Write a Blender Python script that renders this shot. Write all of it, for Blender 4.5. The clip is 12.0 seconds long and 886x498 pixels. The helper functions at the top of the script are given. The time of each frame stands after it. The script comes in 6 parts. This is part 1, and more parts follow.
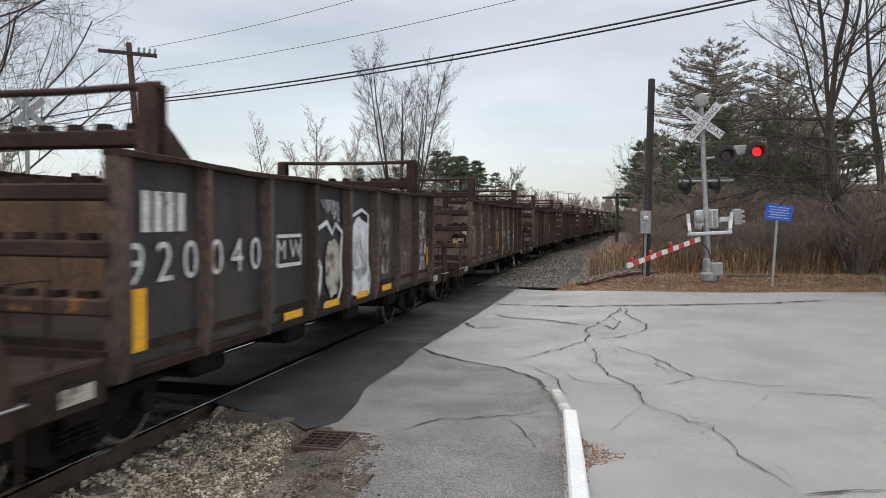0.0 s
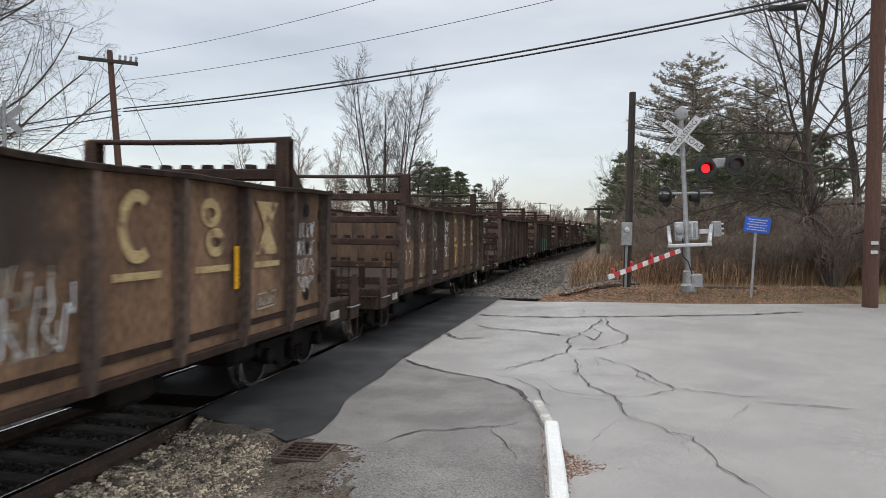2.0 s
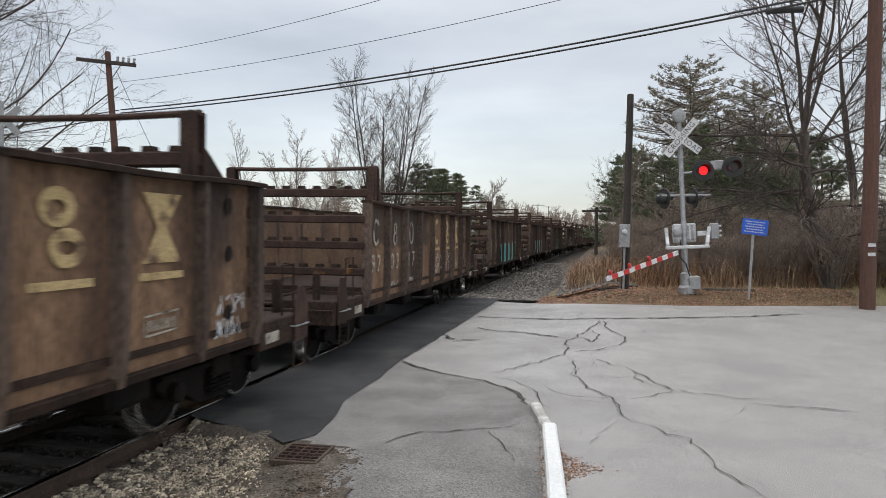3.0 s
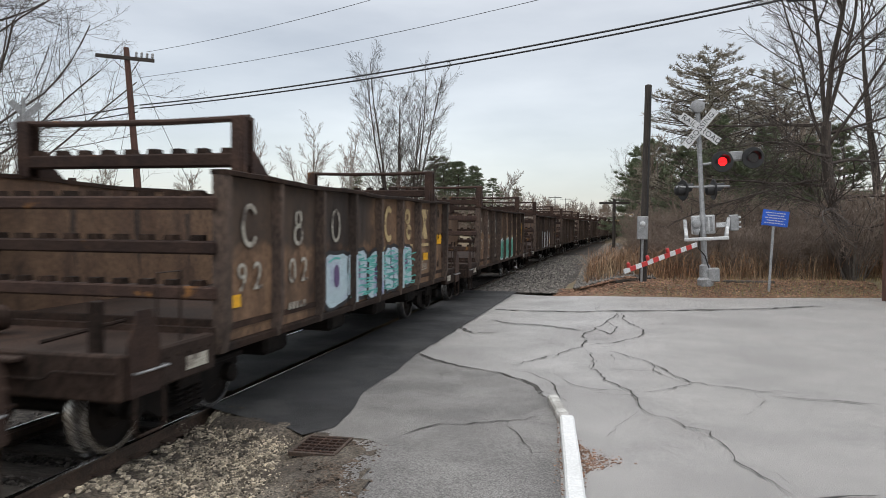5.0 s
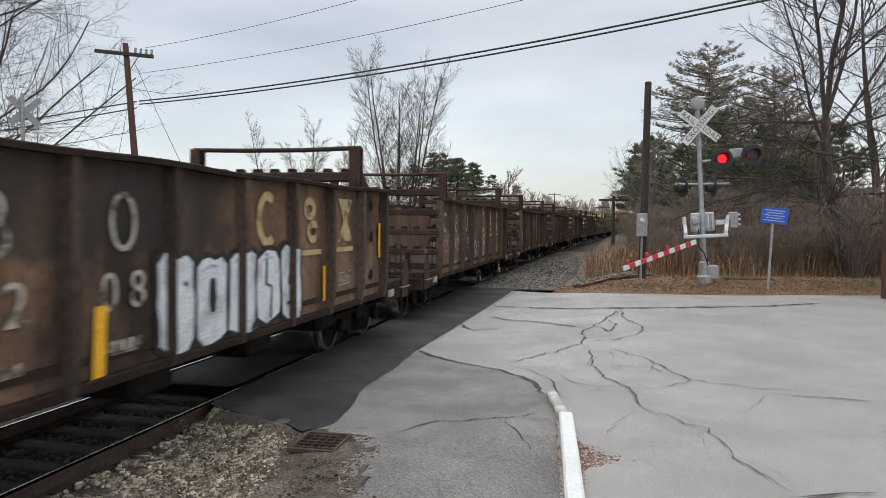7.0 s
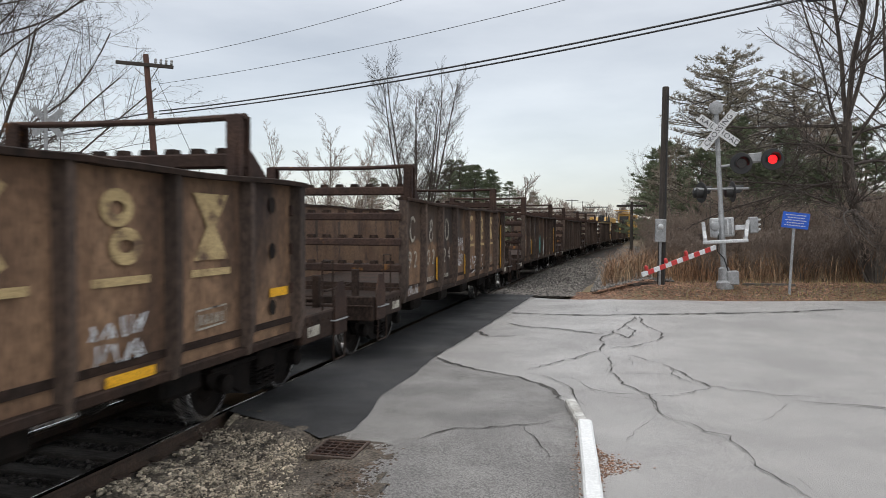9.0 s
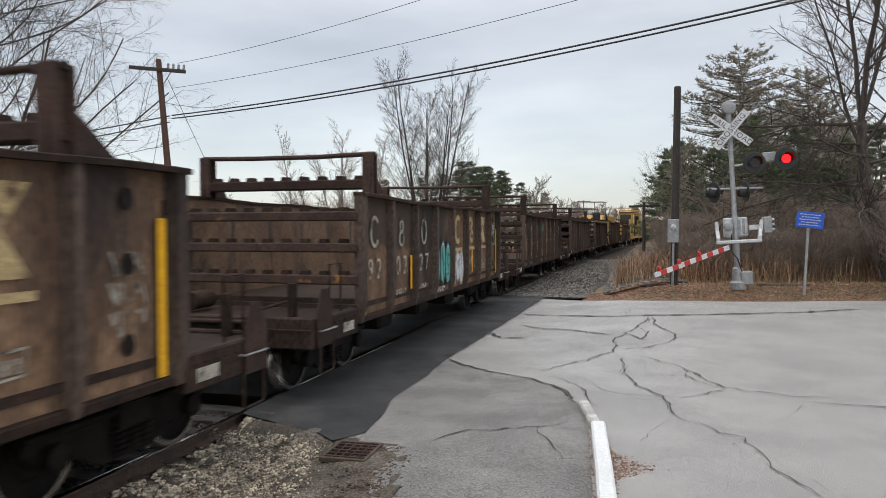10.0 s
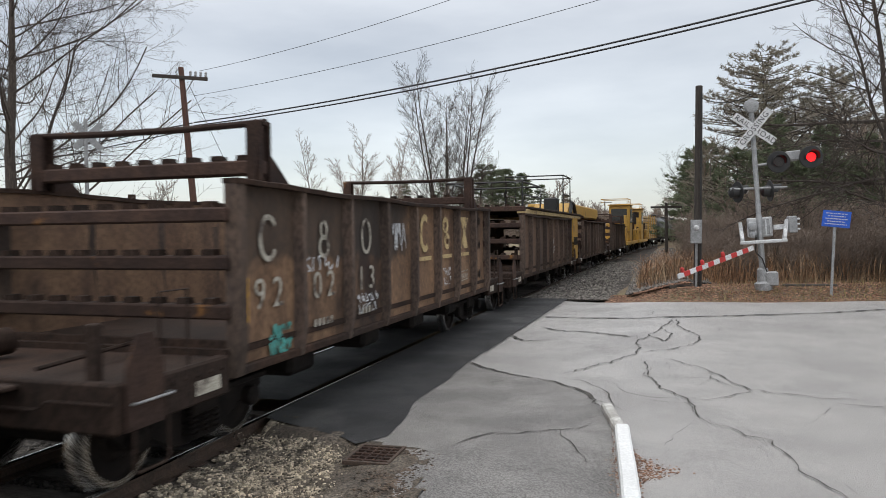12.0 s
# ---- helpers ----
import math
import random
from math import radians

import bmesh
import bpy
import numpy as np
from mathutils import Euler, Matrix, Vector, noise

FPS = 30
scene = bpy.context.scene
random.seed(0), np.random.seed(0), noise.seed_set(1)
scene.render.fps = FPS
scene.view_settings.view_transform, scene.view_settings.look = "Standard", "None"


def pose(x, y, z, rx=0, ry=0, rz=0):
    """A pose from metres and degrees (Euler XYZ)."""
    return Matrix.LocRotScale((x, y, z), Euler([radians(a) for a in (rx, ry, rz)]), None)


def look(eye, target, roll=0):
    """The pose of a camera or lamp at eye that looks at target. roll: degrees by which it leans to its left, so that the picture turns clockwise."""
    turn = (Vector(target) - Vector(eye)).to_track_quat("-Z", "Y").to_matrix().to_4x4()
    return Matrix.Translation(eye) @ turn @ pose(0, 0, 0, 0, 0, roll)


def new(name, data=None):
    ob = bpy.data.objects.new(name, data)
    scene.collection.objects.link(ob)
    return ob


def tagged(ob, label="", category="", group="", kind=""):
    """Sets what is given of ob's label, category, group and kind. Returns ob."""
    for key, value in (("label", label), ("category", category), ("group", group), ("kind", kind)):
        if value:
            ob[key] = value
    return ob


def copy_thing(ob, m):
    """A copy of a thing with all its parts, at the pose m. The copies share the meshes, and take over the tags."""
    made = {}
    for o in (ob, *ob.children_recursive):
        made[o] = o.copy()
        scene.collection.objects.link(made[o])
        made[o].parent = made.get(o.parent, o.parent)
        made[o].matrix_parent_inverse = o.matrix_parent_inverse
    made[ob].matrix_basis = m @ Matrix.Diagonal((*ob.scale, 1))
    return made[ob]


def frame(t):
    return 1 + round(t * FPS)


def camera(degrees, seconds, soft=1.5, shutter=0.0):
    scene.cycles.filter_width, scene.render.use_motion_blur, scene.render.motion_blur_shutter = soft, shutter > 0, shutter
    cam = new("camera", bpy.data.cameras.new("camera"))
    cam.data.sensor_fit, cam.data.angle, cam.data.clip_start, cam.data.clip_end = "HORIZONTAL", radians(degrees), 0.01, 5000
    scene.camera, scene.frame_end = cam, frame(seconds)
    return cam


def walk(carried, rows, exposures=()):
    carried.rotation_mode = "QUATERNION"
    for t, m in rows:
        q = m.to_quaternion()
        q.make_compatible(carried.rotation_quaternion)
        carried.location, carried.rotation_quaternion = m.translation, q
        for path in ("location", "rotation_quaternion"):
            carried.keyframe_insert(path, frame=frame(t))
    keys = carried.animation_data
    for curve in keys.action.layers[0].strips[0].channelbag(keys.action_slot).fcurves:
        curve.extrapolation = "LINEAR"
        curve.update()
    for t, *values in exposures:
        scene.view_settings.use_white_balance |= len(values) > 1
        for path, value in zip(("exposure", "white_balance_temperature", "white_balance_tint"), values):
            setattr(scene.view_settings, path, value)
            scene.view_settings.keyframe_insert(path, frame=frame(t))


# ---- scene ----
# The track runs along y; x is to the right of it, z = 0 is the top of the rails.
cam = camera(64.0, 12.0, soft=0.85, shutter=0.15)
EYE = (0.0, 0.0, 2.2)
PATH = [
    (0.0, 87.598, -0.4, 12.988), (0.5, 87.582, -0.481, 12.659), (1.0, 87.862, -0.524, 12.37),
    (1.5, 88.171, -0.606, 11.984), (2.0, 88.466, -0.709, 11.568), (2.5, 88.647, -0.776, 11.302),
    (4.5, 88.196, -0.591, 12.42), (5.0, 88.019, -0.49, 12.761), (5.5, 87.888, -0.434, 12.959),
    (6.0, 87.782, -0.496, 12.964), (6.5, 87.731, -0.537, 12.82), (7.0, 87.755, -0.598, 12.711),
    (9.0, 88.297, -0.267, 14.095), (9.5, 88.396, -0.128, 14.597), (10.0, 88.439, 0.086, 15.026),
    (10.5, 88.467, 0.245, 15.376), (11.0, 88.491, 0.408, 15.716), (11.5, 88.6, 0.584, 16.179),
    (12.0, 88.704, 0.673, 16.69),
]
walk(cam, [(t, pose(*EYE, a, b, c)) for t, a, b, c in PATH])

# ------------------------------------------------------------------ sky and sun
world = bpy.data.worlds.new("overcast")
scene.world = world
world.use_nodes = True
wt = world.node_tree
wt.nodes.clear()


def wnode(kind, **sets):
    n = wt.nodes.new(kind)
    for k, v in sets.items():
        n.inputs[k].default_value = v
    return n


SUN_EL, SUN_ROT = radians(48), radians(150)
sky = wt.nodes.new("ShaderNodeTexSky")
sky.sky_type, sky.sun_disc, sky.sun_elevation, sky.sun_rotation = "NISHITA", False, SUN_EL, SUN_ROT
tc = wt.nodes.new("ShaderNodeTexCoord")
mp = wt.nodes.new("ShaderNodeMapping")
mp.inputs["Scale"].default_value = (1.2, 1.2, 4.5)
cl = wnode("ShaderNodeTexNoise", Scale=1.7, Detail=6.0, Roughness=0.52)
ramp = wt.nodes.new("ShaderNodeValToRGB")
ramp.color_ramp.elements[0].position, ramp.color_ramp.elements[0].color = 0.32, (0.43, 0.432, 0.434, 1)
ramp.color_ramp.elements[1].position, ramp.color_ramp.elements[1].color = 0.66, (0.64, 0.638, 0.628, 1)
sep = wt.nodes.new("ShaderNodeSeparateXYZ")
grad = wt.nodes.new("ShaderNodeMapRange")
grad.inputs["From Min"].default_value, grad.inputs["From Max"].default_value = 0.25, 1.0
grad.inputs["To Min"].default_value, grad.inputs["To Max"].default_value = 1.0, 3.1
mul = wt.nodes.new("ShaderNodeMix")
mul.data_type, mul.blend_type = "RGBA", "MULTIPLY"
mul.inputs["Factor"].default_value = 1.0
skyb = wnode("ShaderNodeBackground", Strength=0.05)
clb = wnode("ShaderNodeBackground", Strength=1.0)
add = wt.nodes.new("ShaderNodeAddShader")
wout = wt.nodes.new("ShaderNodeOutputWorld")
for a, b in ((tc.outputs["Generated"], mp.inputs["Vector"]), (mp.outputs[0], cl.inputs["Vector"]), (cl.outputs[0], ramp.inputs[0]),
             (tc.outputs["Generated"], sep.inputs[0]), (sep.outputs["Z"], grad.inputs["Value"]),
             (ramp.outputs[0], mul.inputs["A"]), (grad.outputs[0], mul.inputs["B"]), (mul.outputs["Result"], clb.inputs["Color"]),
             (sky.outputs[0], skyb.inputs["Color"]), (skyb.outputs[0], add.inputs[0]), (clb.outputs[0], add.inputs[1]),
             (add.outputs[0], wout.inputs[0])):
    wt.links.new(a, b)
sun = new("sun", bpy.data.lights.new("sun", "SUN"))
sun.data.energy, sun.data.angle, sun.data.color = 0.8, radians(25), (1.0, 0.95, 0.87)
sun.matrix_basis = look((0, 0, 0), (0.25, 0.55, -1.3))
scene.view_settings.exposure = 0.0


# ------------------------------------------------------------------ materials
def surf(name, c1, c2, scale=3.0, rough=0.8, metal=0.0, bump=0.3, fine=60.0, c3=None, s3=0.6, cut3=(0.5, 0.7), stretch=(1, 1, 1), rough2=None, rand=0.0, spec=0.5, gc=0.28):
    """Two colours mixed by noise, grain on a second scale, a third colour in patches, relief."""
    m = bpy.data.materials.new(name)
    m.use_nodes = True
    t = m.node_tree
    n, lk = t.nodes, t.links.new
    b = n["Principled BSDF"]
    b.inputs["Metallic"].default_value = metal
    b.inputs["Specular IOR Level"].default_value = spec
    tcn, mpn = n.new("ShaderNodeTexCoord"), n.new("ShaderNodeMapping")
    mpn.inputs["Scale"].default_value = stretch
    lk(tcn.outputs["Object"], mpn.inputs[0])

    def noise_n(s, d=5.0, r=0.55):
        k = n.new("ShaderNodeTexNoise")
        k.inputs["Scale"].default_value, k.inputs["Detail"].default_value, k.inputs["Roughness"].default_value = s, d, r
        lk(mpn.outputs[0], k.inputs["Vector"])
        return k

    def mixc(fac, a, c, mode="MIX"):
        k = n.new("ShaderNodeMix")
        k.data_type, k.blend_type = "RGBA", mode
        for sock, v in ((k.inputs["Factor"], fac), (k.inputs["A"], a), (k.inputs["B"], c)):
            if isinstance(v, (int, float)):
                sock.default_value = v
            elif isinstance(v, tuple):
                sock.default_value = (*v[:3], 1)
            else:
                lk(v, sock)
        return k.outputs["Result"]

    def span(v, lo, hi, a=0.0, c=1.0):
        k = n.new("ShaderNodeMapRange")
        for key, x in (("From Min", lo), ("From Max", hi), ("To Min", a), ("To Max", c)):
            k.inputs[key].default_value = x
        lk(v, k.inputs["Value"])
        return k.outputs[0]

    big, grain = noise_n(scale), noise_n(fine, 3.0, 0.6)
    col = mixc(span(big.outputs[0], 0.35, 0.65), c1, c2)
    if c3:
        col = mixc(span(noise_n(s3, 6.0, 0.62).outputs[0], *cut3), col, c3)
    gm = span(grain.outputs[0], 0.38, 0.62, 1 - gc, 1 + gc)
    col = mixc(1.0, col, gm, "MULTIPLY")
    if rand:
        oi = n.new("ShaderNodeObjectInfo")
        col = mixc(1.0, col, span(oi.outputs["Random"], 0, 1, 1 - rand, 1 + rand), "MULTIPLY")
    lk(col, b.inputs["Base Color"])
    if rough2 is None:
        lk(span(grain.outputs[0], 0.3, 0.7, max(rough - 0.08, 0.02), min(rough + 0.08, 1)), b.inputs["Roughness"])
    else:
        lk(span(big.outputs[0], 0.38, 0.62, rough, rough2), b.inputs["Roughness"])
    if bump:
        bp = n.new("ShaderNodeBump")
        bp.inputs["Strength"].default_value, bp.inputs["Distance"].default_value = bump, 0.02
        lk(grain.outputs[0], bp.inputs["Height"])
        lk(bp.outputs[0], b.inputs["Normal"])
    return m


def glow(name, col, strength):
    m = bpy.data.materials.new(name)
    m.use_nodes = True
    b = m.node_tree.nodes["Principled BSDF"]
    b.inputs["Base Color"].default_value = (*col, 1)
    b.inputs["Emission Color"].default_value = (*col, 1)
    b.inputs["Emission Strength"].default_value = strength
    return m


ASPHALT = surf("old_asphalt", (0.27, 0.26, 0.252), (0.35, 0.338, 0.325), 0.6, 0.5, bump=0.7, fine=85, gc=0.5, c3=(0.205, 0.195, 0.187), s3=0.35, cut3=(0.52, 0.8), rough2=0.34)
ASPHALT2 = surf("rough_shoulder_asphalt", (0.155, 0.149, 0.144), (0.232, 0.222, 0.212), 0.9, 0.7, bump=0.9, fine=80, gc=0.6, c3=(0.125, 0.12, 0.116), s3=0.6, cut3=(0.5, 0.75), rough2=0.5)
PATCH = surf("new_asphalt", (0.018, 0.0185, 0.02), (0.042, 0.042, 0.044), 0.7, 0.75, bump=0.7, fine=85, gc=0.5, rough2=0.6, c3=(0.075, 0.073, 0.071), s3=1.1, cut3=(0.52, 0.8), spec=0.36)
CRACK = surf("crack_filling", (0.03, 0.028, 0.026), (0.075, 0.07, 0.064), 5, 0.95)
# bed colour kept near black, standing in for shade between the loose stones
BALLAST = surf("gap_shaded_ballast", (0.024, 0.021, 0.019), (0.068, 0.06, 0.053), 9, 0.95, bump=1.0, fine=22, gc=0.6, spec=0.2)
STONE = surf("ballast_stone", (0.13, 0.112, 0.086), (0.29, 0.25, 0.19), 9, 0.85, bump=0.4, fine=70, c3=(0.05, 0.042, 0.034), s3=4, cut3=(0.5, 0.62))
DIRT = surf("sandy_dirt", (0.095, 0.078, 0.06), (0.055, 0.045, 0.036), 2.5, 0.95, bump=0.8, fine=40, c3=(0.16, 0.138, 0.112), s3=1.6, gc=0.65)
DEBRIS = surf("dark_leaf_debris", (0.035, 0.026, 0.02), (0.10, 0.072, 0.052), 6, 0.95, fine=40)
DARKSTONE = surf("dark_ballast_stone", (0.085, 0.078, 0.07), (0.19, 0.175, 0.158), 9, 0.9, bump=0.4, fine=70)
# oily stones, their colour lowered further for the shade under the train
SHADESTONE = surf("shaded_oily_stone", (0.038, 0.033, 0.03), (0.085, 0.076, 0.068), 9, 0.8, bump=0.4, fine=70)
GRASS = surf("winter_grass_ground", (0.115, 0.078, 0.05), (0.165, 0.118, 0.072), 0.5, 0.95, bump=0.8, fine=25, c3=(0.16, 0.16, 0.06), s3=0.15, cut3=(0.5, 0.7))
LITTER = surf("leaf_litter", (0.18, 0.093, 0.058), (0.30, 0.175, 0.115), 2.0, 0.95, bump=1.0, fine=30)
RAILM = surf("rusty_rail_steel", (0.055, 0.04, 0.032), (0.09, 0.06, 0.045), 6, 0.7, 0.3, fine=40)
RAILTOP = surf("polished_rail_head", (0.72, 0.72, 0.73), (0.62, 0.62, 0.63), 4, 0.16, 1.0, bump=0.05)
TIE = surf("creosoted_tie", (0.05, 0.042, 0.036), (0.105, 0.092, 0.08), 4, 0.9, bump=0.8, fine=30, stretch=(1, 5, 5), rand=0.25)
CURBW = surf("white_painted_concrete", (0.68, 0.69, 0.69), (0.60, 0.61, 0.61), 2, 0.7, fine=50, gc=0.1, bump=0.2, c3=(0.20, 0.19, 0.18), s3=3.0, cut3=(0.66, 0.69))
CURBG = surf("worn_concrete", (0.30, 0.29, 0.27), (0.42, 0.41, 0.39), 4, 0.85, fine=50, c3=(0.6, 0.6, 0.58), s3=4)
RUST = surf("rusted_car_steel", (0.024, 0.017, 0.014), (0.050, 0.030, 0.022), 2.2, 0.82, 0.1, bump=0.25, fine=30, c3=(0.024, 0.019, 0.017), s3=1.1, stretch=(1, 1, 0.5), rand=0.25, spec=0.15, gc=0.45)
RUSTIN = surf("brown_rust_inside", (0.12, 0.07, 0.044), (0.195, 0.12, 0.072), 1.2, 0.85, bump=0.25, fine=25, c3=(0.05, 0.03, 0.024), s3=1.4, stretch=(1, 1, 0.6))
RUSTOR = surf("brown_rust_beam", (0.056, 0.034, 0.026), (0.034, 0.022, 0.019), 3.0, 0.85, bump=0.25, fine=30, c3=(0.22, 0.105, 0.035), s3=1.8, cut3=(0.63, 0.69), rand=0.3, spec=0.2)
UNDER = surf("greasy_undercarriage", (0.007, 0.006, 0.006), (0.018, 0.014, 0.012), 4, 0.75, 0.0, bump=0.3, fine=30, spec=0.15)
WHEELM = surf("worn_wheel_tread", (0.62, 0.61, 0.60), (0.48, 0.47, 0.46), 4, 0.25, 1.0, bump=0.1)
BLACKCAR = surf("black_car_paint", (0.016, 0.0155, 0.016), (0.034, 0.031, 0.031), 1.4, 0.5, bump=0.2, fine=25, c3=(0.055, 0.041, 0.035), s3=1.6, cut3=(0.5, 0.72), stretch=(1, 1.6, 0.3), gc=0.4)
GALV = surf("galvanised_steel", (0.24, 0.245, 0.25), (0.33, 0.335, 0.34), 8, 0.5, 0.5, bump=0.1)
SILVER = surf("silver_painted_metal", (0.42, 0.43, 0.44), (0.54, 0.55, 0.56), 5, 0.5, 0.2, bump=0.1)
BLACKM = surf("matt_black_metal", (0.012, 0.012, 0.013), (0.02, 0.02, 0.02), 5, 0.55, bump=0.1)
WHITEP = surf("white_reflective_paint", (0.50, 0.51, 0.52), (0.60, 0.61, 0.62), 4, 0.5, bump=0.1)
BLACKP = surf("black_letter_paint", (0.015, 0.015, 0.016), (0.03, 0.03, 0.03), 6, 0.6, bump=0.0)
REDP = surf("red_reflective_paint", (0.50, 0.03, 0.03), (0.40, 0.03, 0.025), 5, 0.5, bump=0.1)
BLUEP = surf("blue_sign_paint", (0.008, 0.09, 0.50), (0.010, 0.075, 0.42), 3, 0.4, bump=0.0)
POLEW = surf("weathered_pole_wood", (0.03, 0.025, 0.022), (0.058, 0.048, 0.041), 5, 0.9, bump=0.6, fine=25, stretch=(6, 6, 0.5))
POLER = surf("brown_pole_wood", (0.105, 0.05, 0.036), (0.07, 0.036, 0.027), 4, 0.85, bump=0.5, fine=25, stretch=(6, 6, 0.5))
CABLE = surf("black_cable", (0.02, 0.02, 0.022), (0.03, 0.03, 0.032), 5, 0.6, bump=0)
BARK = surf("grey_brown_bark", (0.085, 0.072, 0.062), (0.14, 0.125, 0.108), 5, 0.95, bump=0.7, fine=22, stretch=(3, 3, 0.6))
BARKD = surf("dark_bark", (0.04, 0.032, 0.027), (0.085, 0.068, 0.057), 5, 0.95, bump=0.7, fine=22, stretch=(3, 3, 0.6))
BIRCH = surf("pale_bark", (0.30, 0.28, 0.26), (0.20, 0.185, 0.17), 5, 0.9, bump=0.3, stretch=(1, 1, 4))
TWIG = surf("bare_twigs", (0.16, 0.122, 0.098), (0.24, 0.19, 0.155), 1, 0.95, bump=0)
NEEDLE = surf("pine_needles", (0.085, 0.11, 0.06), (0.14, 0.16, 0.09), 0.8, 0.8, bump=0, fine=9)
NEEDLE2 = surf("brownish_pine_needles", (0.19, 0.18, 0.135), (0.30, 0.26, 0.21), 0.7, 0.85, bump=0, fine=9)
BRUSH = surf("dry_brush", (0.24, 0.125, 0.07), (0.36, 0.215, 0.12), 0.8, 0.95, bump=0, fine=9, c3=(0.36, 0.28, 0.18), s3=0.5)
DRYGRASS = surf("straw_grass", (0.34, 0.25, 0.13), (0.27, 0.22, 0.10), 0.8, 0.95, bump=0, fine=9, c3=(0.20, 0.21, 0.07), s3=0.4)
RIBM = surf("rib_steel", (0.06, 0.044, 0.037), (0.105, 0.072, 0.054), 2.0, 0.8, bump=0.25, fine=30, c3=(0.03, 0.023, 0.02), s3=1.0, stretch=(1, 1, 0.4), rand=0.3, spec=0.3, gc=0.35)
YELLOW = surf("yellow_machine_paint", (0.46, 0.27, 0.05), (0.38, 0.215, 0.04), 2, 0.55, bump=0.1, c3=(0.22, 0.13, 0.05), s3=1.5, cut3=(0.58, 0.68))
TANLOAD = surf("tan_timber_load", (0.42, 0.31, 0.18), (0.34, 0.24, 0.13), 2, 0.8, bump=0.2, c3=(0.2, 0.14, 0.09), s3=1.5)
AMBER = surf("yellow_reflector", (0.80, 0.42, 0.012), (0.72, 0.36, 0.01), 4, 0.45, bump=0.05)
DARKGLASS = surf("dark_glass", (0.01, 0.012, 0.014), (0.015, 0.017, 0.02), 3, 0.08, bump=0)
TANK = surf("black_tank_paint", (0.02, 0.02, 0.022), (0.035, 0.034, 0.034), 2, 0.45, bump=0.1)
SIDING = surf("white_house_siding", (0.70, 0.71, 0.72), (0.62, 0.63, 0.64), 1, 0.7, bump=0.2, fine=14, stretch=(0.1, 0.1, 4))
ROOFM = surf("grey_shingles", (0.10, 0.10, 0.105), (0.15, 0.15, 0.155), 4, 0.9, bump=0.6)
CARW = surf("white_car_paint", (0.75, 0.76, 0.77), (0.70, 0.71, 0.72), 2, 0.25, bump=0)
TYREM = surf("tyre_rubber", (0.015, 0.015, 0.015), (0.025, 0.025, 0.025), 6, 0.85, bump=0.2)
LETTERW = surf("worn_white_stencil", (0.62, 0.62, 0.60), (0.48, 0.47, 0.45), 6, 0.75, bump=0.05, c3=(0.12, 0.10, 0.09), s3=7, cut3=(0.60, 0.68))
LETTERG = surf("faded_grey_stencil", (0.42, 0.40, 0.34), (0.33, 0.30, 0.25), 5, 0.8, bump=0.05, c3=(0.07, 0.055, 0.047), s3=5, cut3=(0.5, 0.62))
LETTERT = surf("faded_tan_stencil", (0.45, 0.34, 0.17), (0.37, 0.27, 0.13), 4, 0.8, bump=0.05, c3=(0.11, 0.065, 0.042), s3=4, cut3=(0.54, 0.66))
FADEDRED = surf("faded_red_lettering", (0.10, 0.035, 0.03), (0.075, 0.03, 0.027), 5, 0.8, bump=0, c3=(0.06, 0.04, 0.035), s3=4)
SPRAYW = surf("white_spray_paint", (0.68, 0.71, 0.74), (0.56, 0.59, 0.62), 5, 0.6, bump=0, c3=(0.36, 0.36, 0.37), s3=3)
SPRAYT = surf("teal_spray_paint", (0.07, 0.34, 0.30), (0.13, 0.45, 0.41), 2, 0.6, bump=0, c3=(0.05, 0.2, 0.185), s3=2.5)
SPRAYB = surf("pale_blue_spray_paint", (0.36, 0.47, 0.52), (0.46, 0.55, 0.58), 2, 0.6, bump=0, c3=(0.22, 0.22, 0.40), s3=2)
SPRAYG = surf("green_spray_paint", (0.09, 0.36, 0.27), (0.12, 0.42, 0.33), 2, 0.6, bump=0)
SPRAYK = surf("black_spray_paint", (0.012, 0.012, 0.014), (0.02, 0.02, 0.022), 4, 0.6, bump=0)
SPRAYV = surf("violet_spray_paint", (0.08, 0.045, 0.12), (0.11, 0.07, 0.17), 3, 0.6, bump=0)
REDGLOW = glow("lit_red_lens", (1.0, 0.012, 0.015), 2.2)
REDDARK = surf("unlit_lens_disc", (0.014, 0.005, 0.005), (0.01, 0.004, 0.004), 8, 0.25, bump=0)


